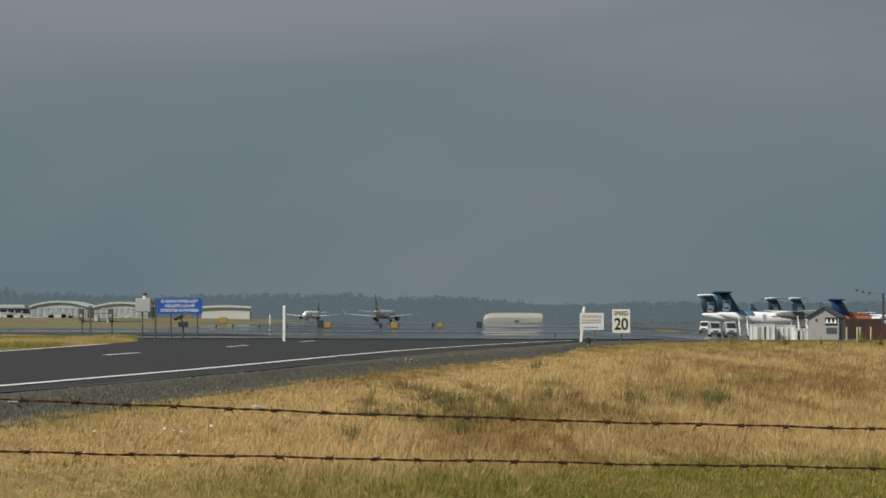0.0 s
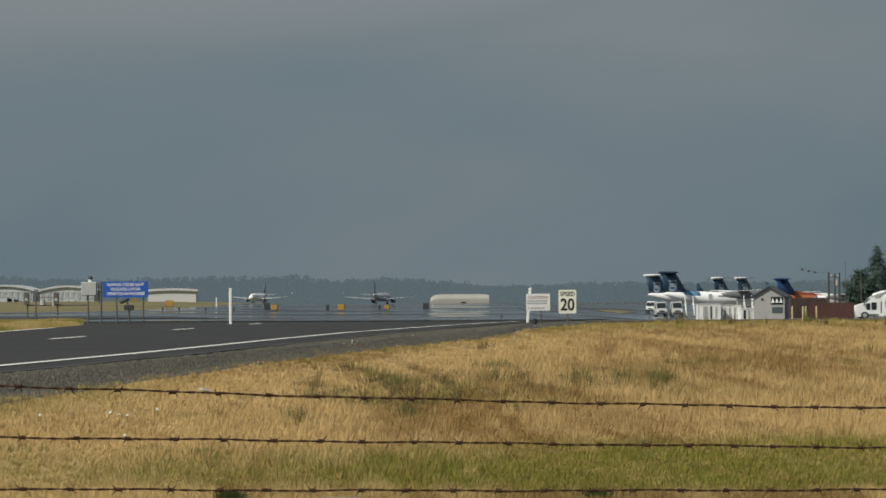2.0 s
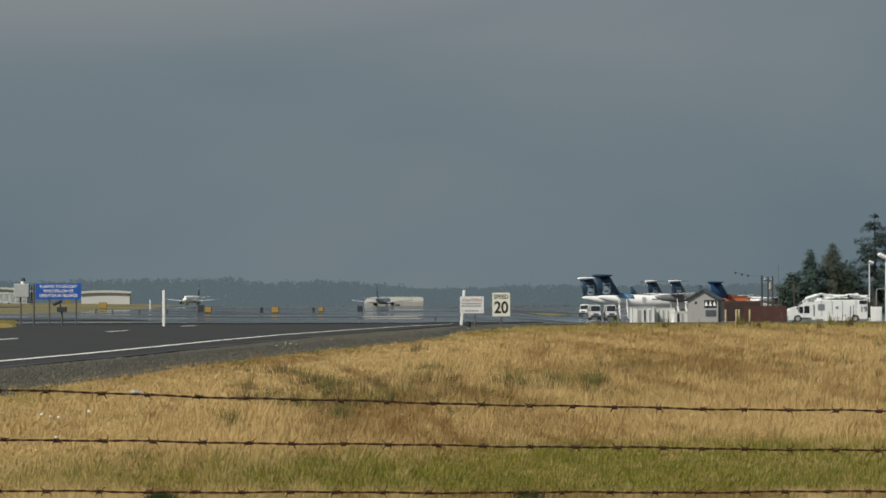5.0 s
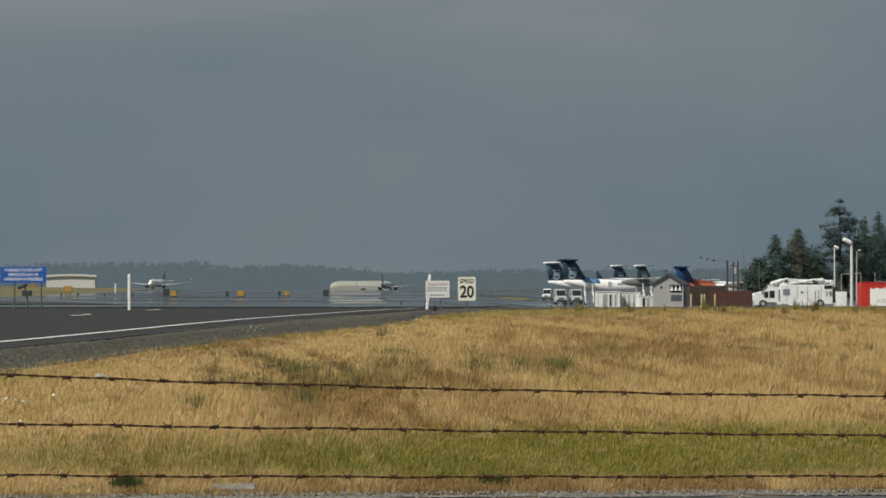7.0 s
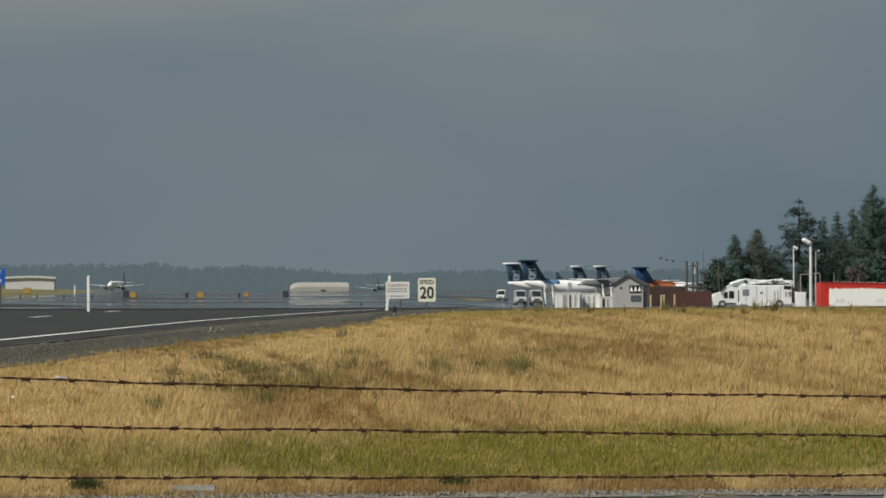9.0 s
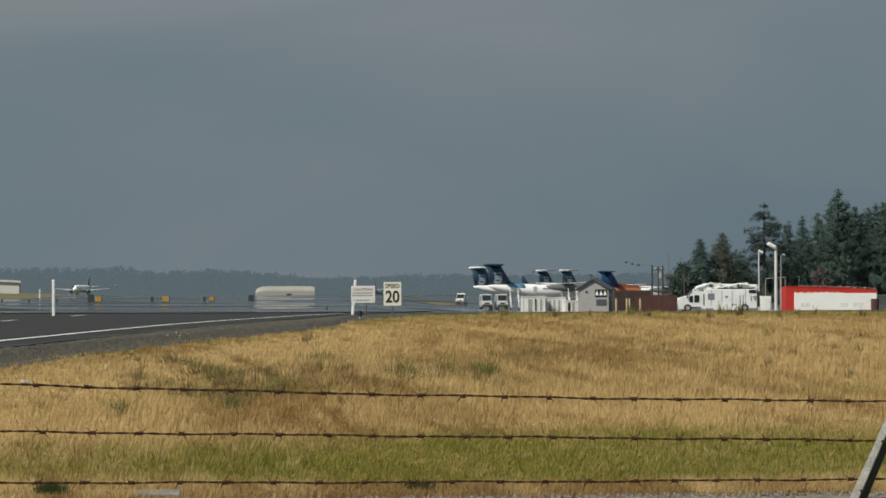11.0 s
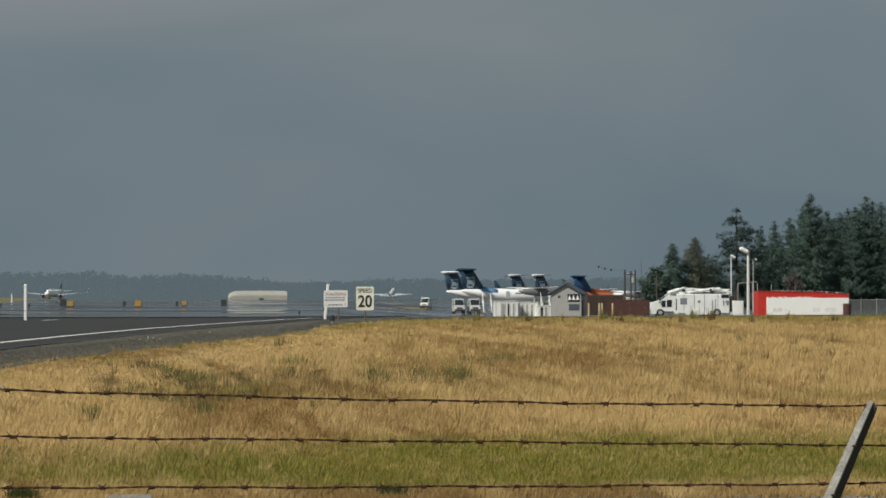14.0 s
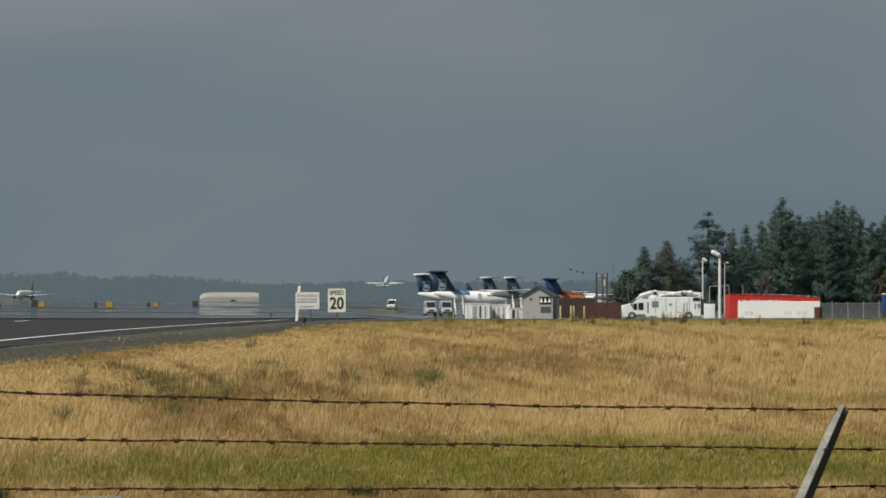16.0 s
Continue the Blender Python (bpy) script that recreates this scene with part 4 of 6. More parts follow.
# ---- signs and markers along the service road ----
def plate(parent, name, w, h, z, material, border=None, t=0.006, y=0.0, r=0.03):
    """A sign plate with rounded corners facing the camera (-y)."""
    pts = []
    for cx, cz, a0 in ((w / 2 - r, h / 2 - r, 0), (-w / 2 + r, h / 2 - r, 90), (-w / 2 + r, -h / 2 + r, 180), (w / 2 - r, -h / 2 + r, 270)):
        for k in range(4):
            a = radians(a0 + 30 * k)
            pts.append((cx + r * math.cos(a), cz + r * math.sin(a)))
    return part(name, prism(B(), pts, t, pose(0, y, z)), material, parent)


def bar(parent, name, x, z, w, h, material, y):
    return part(name, bx(B(), (x, y, z), (w, 0.003, h)), material, parent)


FACE = pose(0, 0, 0, 90)


def upright(x, y, z):
    return Matrix.Translation((x, y, z)) @ FACE


# speed limit sign
x, y = spot(315, 68.0)
g = ground_z(x, y)
speed = thing("speed_sign", "white speed limit sign with black lettering on a steel post", "road sign", pose(x, y, g, 0, 0, 0))
z0 = high(-1.5, 68.0) - g
part("post", rod(B(), (0, 0.02, -0.2), (0, 0.02, z0 + 0.2), 0.022, n=8), "post_steel", speed, "dark steel post")
pl = plate(speed, "plate", 0.43, 0.575, z0, "sign_white")
text_part("word", "SPEED", 0.143, "black", pl, upright(0, -0.006, z0 + 0.185), stretch=0.93, bold=0.008)
text_part("number", "20", 0.40, "black", pl, upright(0, -0.006, z0 - 0.085), stretch=0.86)

# caution sign
x, y = spot(263, 68.0)
g = ground_z(x, y)
caution = thing("caution_sign", "white caution notice with small lettering on a steel post", "road sign", pose(x, y, g))
z0 = high(-2.0, 68.0) - g
part("post", rod(B(), (0.07, 0.02, -0.2), (0.07, 0.02, z0 + 0.1), 0.018, n=8), "post_steel", caution, "dark steel post")
pl = plate(caution, "plate", 0.58, 0.41, z0, "sign_caution", r=0.02)
text_part("word", "CAUTION", 0.095, "red_ink", pl, upright(0, -0.006, z0 + 0.115))
for s in (-1, 1):
    bar(pl, "mark", s * 0.235, z0 + 0.115, 0.012, 0.085, "red_ink", -0.0055)
    bar(pl, "mark", s * 0.235, z0 - 0.145, 0.012, 0.06, "red_ink", -0.0055)
rb = random.Random(4)
for zz, w_ in ((0.03, 0.5), (-0.03, 0.52), (-0.145, 0.36)):
    xx = -w_ / 2
    while xx < w_ / 2 - 0.03:
        k = rb.uniform(0.03, 0.08)
        bar(pl, "text_bar", xx + k / 2, z0 + zz, k * 0.86, 0.032, "grey_ink", -0.0055)
        xx += k + 0.012

# white marker posts beside the road
def marker_post(u, d, v_top, lean):
    x, y = spot(u, d)
    g = ground_z(x, y)
    h = high(v_top, d) - g
    ob = thing("marker_post", "white plastic marker post standing at the road edge", "marker post", pose(x, y, g, 0, lean, 0), group="marker posts")
    part("stake", bx(B(), (0, 0, h / 2 - 0.05), (0.072, 0.05, h + 0.1), 0.012), "marker", ob)
    part("band", bx(B(), (0, -0.002, h * 0.3), (0.075, 0.054, 0.05), 0.008), "sign_white", ob, "pale reflective band")
    return ob


marker_post(-281, 70.0, 26, 0)
marker_post(244, 69.0, 24, 5)
x, y = spot(257, 66.0)
g = ground_z(x, y)
stub = thing("edge_light", "small dark road edge light on a short stem", "edge light", pose(x, y, g))
part("stem", rod(B(), (0, 0, -0.05), (0, 0, 0.08), 0.03, n=10), "concrete", stub)
part("lamp_head", rod(B(), (0, 0, 0.08), (0, 0, 0.2), 0.06, 0.045, n=12), "black", stub)

# blue notice board with its legs
D_S = 74.0
x, y = spot(-466, D_S)
g = ground_z(x, y)
k = UNIT * D_S
blue = thing("notice_board", "blue notice board with white lettering on thin posts", "sign", pose(x, y, g))
z0 = high(25, D_S) - g
for xx in (-16, 31):
    part("leg", rod(B(), (xx * k, 0.03, -0.1), (xx * k, 0.03, z0 + 0.15), 0.021, n=8), "post_steel", blue, "dark steel leg")
pl = plate(blue, "plate", 80 * k, 28 * k, z0, "sign_blue", r=0.015)
for zz, line in ((0.125, "FLASHING STROBE LIGHT"), (0.005, "INDICATES LOW-VIS"), (-0.115, "OPERATION IN PROGRESS")):
    text_part("line", line, 0.106, "white", pl, upright(0, -0.006, z0 + zz), stretch=0.80, bold=0.018)

# control box with strobe on top
x, y = spot(-530, D_S)
strobe = thing("strobe_box", "pale grey equipment box with a strobe light on top", "equipment box", pose(x, y, g))
zc = high(26.5, D_S) - g
part("cabinet", bx(B(), (0, 0, zc), (27 * k, 0.22, 24 * k), 0.015), "box_grey", strobe, "grey sheet metal cabinet")
part("leg", rod(B(), (-2 * k, 0.0, -0.1), (-2 * k, 0.0, zc - 11 * k), 0.021, n=8), "post_steel", strobe)
lamp_ = part("strobe", rod(B(), (2 * k, 0, zc + 12 * k), (2 * k, 0, zc + 17 * k), 0.055, n=14), "white", strobe, "clear strobe lamp")
part("cap", rod(B(), (2 * k, 0, zc + 17 * k), (2 * k, 0, zc + 22 * k), 0.065, 0.05, n=14), "dark_box", lamp_, "dark cap")

# tall bare post and small apparatus by the board
x, y = spot(-509, D_S)
bare = thing("cable_post", "thin dark post carrying cable conduit", "post", pose(x, y, g))
part("pole", rod(B(), (0, 0, -0.1), (0, 0, high(38, D_S) - g), 0.026, n=8), "post_steel", bare)
part("conduit", rod(B(), (-0.06, 0, high(0, D_S) - g), (-0.06, 0, high(36, D_S) - g), 0.015, n=6), "post_steel", bare)
x, y = spot(-460, D_S)
lights = thing("flood_light", "dark swivelling floodlight head on a post", "floodlight", pose(x, y, g))
zc = high(-7, D_S) - g
part("pole", rod(B(), (0, 0, -0.1), (0, 0, zc), 0.024, n=8), "post_steel", lights)
part("ballast_box", bx(B(), (0, 0, zc), (17 * k, 0.14, 9 * k), 0.012), "dark_box", lights)
part("head", bx(B(), (-8 * k, 0, zc + 12 * k), (17 * k, 0.16, 6 * k), 0.02, pose(0, 0, 0, 0, -24, 0)), "dark_box", lights)
part("arm", rod(B(), (0, 0, zc), (-4 * k, 0, zc + 11 * k), 0.016, n=6), "dark_box", lights)
part("lens", rod(B(), (10 * k, -0.02, zc + 13 * k), (10 * k, 0.06, zc + 13 * k), 4.2 * k, n=16), "amber", lights, "amber lens")

# low pipe frame with hand-set lamps, further along
def signal_frame():
    d = 82.0
    k = UNIT * d
    x, y = spot(-606, d)
    g = ground_z(x, y)
    f = thing("signal_stand", "rusty pipe stand with small signal lamps", "frame", pose(x, y, g))
    zt, zb = high(14, d) - g, high(-2, d) - g
    for xx in (-33, -18, 20):
        part("upright", rod(B(), (xx * k, 0, -0.1), (xx * k, 0, zt + 6 * k * (xx == -18)), 0.022, n=8), "post_steel", f)
    part("rail", rod(B(), (-33 * k, 0, zb), (72 * k, 0, zb), 0.02, n=6), "post_steel", f)
    part("rail", rod(B(), (-20 * k, 0, zt - 2 * k), (20 * k, 0, zt - 2 * k), 0.012, n=6), "post_steel", f)
    for xx in (-34, 18):
        box_ = part("lamp_box", bx(B(), (xx * k, -0.04, zt - 4 * k), (9 * k, 0.14, 21 * k), 0.01), "post_steel", f)
        part("lens", rod(B(), (xx * k, -0.12, zt - 6 * k), (xx * k, -0.1, zt - 6 * k), 2.6 * k, n=12), "box_grey", box_, "pale lens")
    part("canister", rod(B(), (-6 * k, 0, zb), (-6 * k, 0, zb + 9 * k), 0.075, n=12), "box_grey", f)
    part("canister", rod(B(), (14 * k, -0.05, zb - 2 * k), (14 * k, -0.05, zb + 7 * k), 0.045, n=12), "box_grey", f)


signal_frame()

# yellow airfield guidance signs with their dark neighbours
def guidance_sign(u, d, w, h, v, face="orange", label="yellow airfield guidance sign with blank haze-dimmed face"):
    x, y = spot(u, d)
    g = ground_z(x, y)
    zc = max(high(v, d) - g, h / 2 + 0.15)
    s = thing("guidance_sign", label, "airfield sign", pose(x, y, g), group="airfield signs")
    part("housing", bx(B(), (0, 0, zc), (w, 0.25, h), 0.04), face, s)
    for sg in (-1, 1):
        part("leg", rod(B(), (sg * w * 0.35, 0, -0.1), (sg * w * 0.35, 0, zc - h / 2), 0.05, n=8), "dark_box", s)
    if face == "orange":
        part("frame", bx(B(), (0, 0.05, zc), (w + 0.1, 0.16, h + 0.1), 0.03), "dark_box", s)


for u, v, k_ in ((-204, -9, 0.82), (-86, -9, 0.9), (-5, -9, 0.65)):
    guidance_sign(u, 430.0, 1.15 * k_, 0.98 * k_, v)
guidance_sign(-389, 700.0, 1.9, 1.4, 0)
for u, w_, h_ in ((-217, 0.95, 1.15), (-110, 0.45, 0.8), (-18, 0.4, 0.7), (64, 0.9, 1.0)):
    guidance_sign(u, 440.0, w_, h_, -9, "dark_box", "dark back of an airfield guidance sign")

# ---- aircraft ----
M["plane_white"] = mat("aircraft_white", (0.86, 0.87, 0.88), 0.5, vary=0.04, size=6.0, spec=0.5)
M["plane_grey"] = mat("aircraft_grey", (0.50, 0.52, 0.54), 0.35, vary=0.06, size=6.0)
M["navy"] = mat("navy_paint", (0.030, 0.062, 0.105), 0.3, vary=0.15, size=2.0)
M["mid_blue"] = mat("mid_blue_paint", (0.13, 0.29, 0.46), 0.3, vary=0.15, size=2.0)
M["deep_blue"] = mat("deep_blue_paint", (0.022, 0.06, 0.15), 0.35, vary=0.15, size=2.0)
M["tail_grey"] = mat("pale_blue_paint", (0.29, 0.37, 0.44), 0.35, vary=0.1, size=2.0)
M["jet_fin"] = mat("slate_fin_paint", (0.20, 0.23, 0.27), 0.35, vary=0.1, size=2.0)
M["engine"] = mat("engine_metal", (0.10, 0.105, 0.115), 0.4, metal=0.5, vary=0.2, size=0.8)
M["tyre"] = mat("tyre_rubber", (0.02, 0.02, 0.02), 0.85, vary=0.2, size=0.3)
M["cabin_glass"] = mat("cabin_glass", (0.20, 0.22, 0.24), 0.2, vary=0.1, size=1.0)
M["nacelle"] = mat("nacelle_grey", (0.17, 0.18, 0.19), 0.4, vary=0.12, size=1.0)
M["window"] = mat("dark_glass", (0.02, 0.025, 0.03), 0.08, vary=0.2, size=1.0)
M["orange_red"] = mat("orange_red_paint", (0.34, 0.105, 0.05), 0.35, vary=0.15, size=3.0)


def tube(stations, n=18):
    """Rings along y: (y, centre z, half width, half height)."""
    return [[(w * math.cos(a), y, z + h * math.sin(a)) for a in (2 * math.pi * i / n for i in range(n))] for y, z, w, h in stations]


def surface(root, tip, thick=0.12, n=10):
    """A wing or fin between two chords: each (x, leading y, z, chord, up-vector axis 'z' or 'x')."""
    rings = []
    for x, y, z, c, ax in (root, tip):
        r = []
        for i in range(n):
            a = 2 * math.pi * i / n
            s = 0.5 * (1 - math.cos(a))
            h = thick * c * 0.5 * math.sin(a) * (1.25 - s)
            r.append((x, y - c * s, z + h) if ax == "z" else (x + h, y - c * s, z))
        rings.append(r)
    return rings


def gear(parent, x, y, top, r, name, pair=0.25):
    leg = part(name, rod(B(), (x, y, r), (x, y, top), 0.11, n=8), "plane_grey", parent)
    for s in (-1, 1):
        part("wheel", rod(B(), (x + s * pair - 0.12, y, r), (x + s * pair + 0.12, y, r), r, n=18), "tyre", leg)


def jet(name, label, m, fin="jet_fin", body="plane_white", engines="plane_grey"):
    """A twin-engine airliner, nose along +y, wheels at z = 0."""
    p = thing(name, label, "aircraft", m)
    z = 3.35
    part("fuselage", loft(B(), tube([(19.5, z - 0.5, 0.1, 0.1), (19.0, z - 0.4, 0.75, 0.7), (17.6, z - 0.15, 1.4, 1.35), (15.5, z, 1.8, 1.85), (12, z, 1.88, 2.0), (-8, z, 1.88, 2.0), (-13, z + 0.35, 1.5, 1.6), (-17, z + 0.9, 0.8, 0.95), (-19.6, z + 1.25, 0.25, 0.35)])), body, p, smooth=True)
    part("cockpit_window", loft(B(), tube([(17.75, z + 0.45, 1.22, 0.62), (17.0, z + 0.6, 1.55, 0.78), (16.8, z + 0.62, 1.58, 0.8)])), "window", p)
    for s in (-1, 1):
        for i in range(24):
            y = 12 - i * 0.95
            part("cabin_window", bx(B(), (s * 1.85, y, z + 0.45), (0.12, 0.24, 0.32)), "cabin_glass", p)
        part("wing", loft(B(), surface((s * 1.2, 5.0, z - 1.2, 7.6, "z"), (s * 17.4, -4.2, z + 0.35, 1.7, "z"))), "plane_grey", p, smooth=True)
        part("winglet", loft(B(), surface((s * 17.4, -4.4, z + 0.35, 1.5, "x"), (s * 17.8, -5.6, z + 2.6, 0.6, "x"))), body, p, smooth=True)
        e = part("engine", loft(B(), tube([(6.2, 1.65, 0.95, 0.95), (5.9, 1.65, 1.08, 1.08), (4.0, 1.65, 1.1, 1.1), (1.8, 1.75, 0.75, 0.75)]), close=False), engines, p, smooth=True)
        e.location.x = s * 4.9
        part("fan", rod(B(), (0, 5.2, 1.65), (0, 5.3, 1.65), 0.98, n=18), "engine", e)
        part("exhaust", rod(B(), (0, 1.2, 1.75), (0, 2.2, 1.72), 0.4, 0.74, n=16), "engine", e, "dark exhaust cone")
        part("pylon", bx(B(), (0, 2.4, 2.5), (0.3, 3.4, 0.5), 0.05), "plane_grey", e)
        part("tailplane", loft(B(), surface((s * 0.6, -14.8, z + 1.0, 4.0, "z"), (s * 7.1, -18.4, z + 1.7, 1.5, "z"))), "plane_grey", p, smooth=True)
        gear(p, s * 2.9, -0.6, 2.4, 0.56, "main_gear", 0.35)
    gear(p, 0, 14.6, 2.2, 0.36, "nose_gear", 0.2)
    part("fin", loft(B(), surface((0, -12.0, z + 1.5, 6.4, "x"), (0, -18.0, 12.5, 2.0, "x"), 0.08)), fin, p, "slate blue painted tail fin", smooth=True)
    return p


def turboprop(name, label, m, fin="navy", rear="mid_blue", emblem=True, bar="plane_white", cap="plane_white"):
    """A high-wing twin turboprop with a T-tail, nose along +y."""
    p = thing(name, label, "aircraft", m, group="parked turboprops")
    z = 2.75
    part("fuselage", loft(B(), tube([(16.4, z - 0.4, 0.1, 0.1), (15.9, z - 0.3, 0.6, 0.55), (14.4, z - 0.05, 1.15, 1.15), (12.6, z, 1.35, 1.37), (-7.0, z, 1.35, 1.37), (-11.5, z + 0.4, 1.0, 1.0), (-15.4, z + 0.95, 0.4, 0.45), (-16.4, z + 1.1, 0.12, 0.15)])), "plane_white", p, smooth=True)
    if rear == "mid_blue":
        part("rear_paint", loft(B(), tube([(-8.6, z + 0.45, 1.16, 0.93), (-10.5, z + 0.62, 1.03, 0.83), (-12.0, z + 0.78, 0.85, 0.72)])), rear, p, "blue painted rear fuselage", smooth=True)
    else:
        part("rear_paint", loft(B(), tube([(-6.0, z, 1.39, 1.41), (-7.0, z, 1.40, 1.42), (-11.5, z + 0.42, 1.05, 1.06), (-14.6, z + 0.85, 0.54, 0.58)])), rear, p, "orange-red painted rear fuselage", smooth=True)
    for s in (-1, 1):
        part("marking", bx(B(), (s * 1.3, -3.4, z + 0.55), (0.06, 3.0, 0.22), 0.01, pose(0, 0, 0, 0, -s * 22, 0)), "nacelle", p, "thin dark stripe on the white body")
        part("door", bx(B(), (s * 1.33, -6.6, z + 0.2), (0.08, 0.8, 1.5), 0.02), "plane_grey", p)
    part("cockpit_window", loft(B(), tube([(15.0, z + 0.3, 0.8, 0.5), (14.1, z + 0.45, 1.08, 0.7), (13.9, z + 0.46, 1.1, 0.7)])), "window", p)
    for s in (-1, 1):
        part("wing", loft(B(), surface((s * 0.4, 0.9, z + 1.45, 3.2, "z"), (s * 14.2, 0.0, z + 1.75, 1.5, "z"))), "plane_white", p, smooth=True)
        e = part("nacelle", loft(B(), tube([(6.4, z + 0.95, 0.42, 0.45), (5.6, z + 0.9, 0.62, 0.72), (2.0, z + 0.75, 0.66, 0.95), (-1.5, z + 0.8, 0.5, 0.6), (-3.0, z + 1.0, 0.1, 0.1)])), "nacelle", p, "grey engine nacelle", smooth=True)
        e.location = (s * 4.4, -2.3, 0)
        part("spinner", rod(B(), (0, 6.4, z + 0.95), (0, 7.1, z + 0.95), 0.4, 0.05, n=12), "engine", e, "dark spinner")
        for i in range(6):
            a = i * math.pi / 3 + 0.2
            part("blade", prism(B(), [(-0.13, 0.35), (0.13, 0.35), (0.2, 1.3), (0.09, 2.05), (-0.09, 2.05), (-0.2, 1.3)], 0.05, pose(0, 6.6, z + 0.95) @ pose(0, 0, 0, 0, math.degrees(a), 0)), "engine", e)
        gear(p, s * 4.4, -1.8, 3.3, 0.5, "main_gear", 0.28)
        part("tailplane", loft(B(), surface((s * 0.1, -13.9, 8.2, 2.5, "z"), (s * 4.65, -14.6, 8.25, 1.5, "z"))), bar, p, smooth=True)
    gear(p, 0, 13.6, 1.8, 0.3, "nose_gear", 0.16)
    f = part("fin", loft(B(), surface((0, -10.8, z + 0.9, 5.2, "x"), (0, -13.7, 8.1, 3.3, "x"), 0.08)), fin, p, "dark blue painted tail fin", smooth=True)
    part("fin_cap", loft(B(), tube([(-13.0, 8.25, 0.06, 0.08), (-13.5, 8.2, 0.24, 0.20), (-15.0, 8.2, 0.28, 0.28), (-17.0, 8.2, 0.22, 0.26), (-17.5, 8.2, 0.14, 0.18)], 12)), cap, p, "rounded fairing on top of the fin", smooth=True)
    part("dorsal_fillet", prism(B(), [(-11.4, z + 1.9), (-11.9, z + 0.9), (-7.6, z + 1.25)] if emblem else [(-11.6, z + 2.5), (-12.4, z + 0.8), (-3.0, z + 1.3)], 0.24, pose(0, 0, 0, 0, 0, 90)), rear if not emblem else "mid_blue", p, "painted fillet ahead of the fin")
    for s in (-1, 1) if emblem else ():
        # the emblem becomes a plain pale disc with dark hollows
        for cy, cz, ry, rz, material, off in ((-14.5, 5.75, 1.12, 1.5, "tail_grey", 0.205), (-14.3, 6.2, 0.8, 0.16, "navy", 0.23), (-14.4, 5.0, 0.6, 0.16, "navy", 0.232), (-14.6, 7.0, 1.1, 0.4, "navy", 0.234), (-15.4, 5.7, 0.3, 0.9, "navy", 0.236)):
            pts = [(cy + ry * math.cos(a), cz + rz * math.sin(a)) for a in (math.pi * i / 8 for i in range(16))]
            part("emblem", prism(B(), pts, 0.03, pose(s * off, 0, 0) @ pose(0, 0, 0, 0, 0, 90)), material, f)
    return p


def heading(u, d, a, lift=0.0):
    """A pose on the ground at u, d, nose turned a degrees to the right of straight ahead."""
    x, y = spot(u, d)
    return pose(x, y, ground_z(x, y) + 0.03 + lift, 0, 0, -a)


turboprop("turboprop", "white parked turboprop with a navy T-tail on the apron", heading(578, 646, 77))
turboprop("turboprop", "white parked turboprop with blue tail beside another", heading(618, 580, 77), bar="navy", cap="navy")
turboprop("turboprop", "white parked turboprop behind others, navy T-tail showing", heading(664, 745, 60), bar="nacelle")
turboprop("turboprop", "white parked turboprop behind others, navy T-tail showing", heading(706, 742, 60), bar="nacelle")
jet("parked_jet", "white airliner parked far across the airfield", heading(-232, 1560, 190), body="plane_white")
jet("parked_jet", "parked airliner with a dark blue fin behind turboprops", heading(592, 1750, 66), fin="navy")
turboprop("turboprop", "white parked turboprop with blue fin and orange-red rear body", heading(795, 560, 74) @ Matrix.Diagonal((0.8, 0.8, 0.8, 1)), fin="deep_blue", rear="orange_red", emblem=False, bar="deep_blue", cap="deep_blue")
departing = jet("departing_jet", "pale airliner accelerating along the runway for take-off", pose(0, 1400, -1.0), body="plane_grey", fin="jet_fin", engines="nacelle")

# ---- buildings and vehicles ----
M["cabin_white"] = mat("cabin_cladding", (0.72, 0.73, 0.71), 0.6, vary=0.14, size=0.7)
M["van_grey"] = mat("dull_white_paint", (0.46, 0.47, 0.47), 0.5, vary=0.1, size=0.8)
M["pale_pole"] = mat("pale_pole_paint", (0.62, 0.63, 0.62), 0.5, vary=0.08, size=0.4)
M["slate"] = mat("slate_roof", (0.05, 0.065, 0.08), 0.6, vary=0.15, size=0.6)
M["shed_grey"] = mat("grey_siding", (0.30, 0.30, 0.29), 0.7, vary=0.08, size=0.8)
M["brown_board"] = plant("brown_board", (0.062, 0.032, 0.027), (0.092, 0.044, 0.037), 0.8)
M["brown_steel"] = mat("brown_steel", (0.06, 0.038, 0.032), 0.6, vary=0.2, size=1.2)
M["cream_post"] = mat("cream_bollard", (0.48, 0.40, 0.23), 0.6, vary=0.15, size=0.4)
M["pole_wood"] = mat("pole_wood", (0.06, 0.05, 0.042), 0.85, vary=0.25, size=0.5)
M["truck_white"] = mat("truck_white", (0.76, 0.78, 0.77), 0.4, vary=0.12, size=1.0)
M["panel_white"] = mat("panel_white", (0.88, 0.88, 0.86), 0.5, vary=0.05, size=1.5)
M["scuff"] = mat("grey_scuff", (0.74, 0.74, 0.70), 0.7, vary=0.2, size=0.4)
M["red"] = mat("red_paint", (0.50, 0.035, 0.025), 0.45, vary=0.14, size=1.0)
M["blue_cabin"] = mat("blue_plastic", (0.015, 0.05, 0.20), 0.4, vary=0.1, size=0.5)
M["fence_slat"] = mat("fence_slat", (0.085, 0.098, 0.098), 0.7, vary=0.2, size=0.4)
M["lamp_head"] = mat("lamp_head", (0.8, 0.8, 0.78), 0.35, vary=0.05, size=0.3)

D_A = 346.0
K = UNIT * D_A


def base(u, d):
    x, y = spot(u, d)
    return pose(x, y, ground_z(x, y) + 0.03)


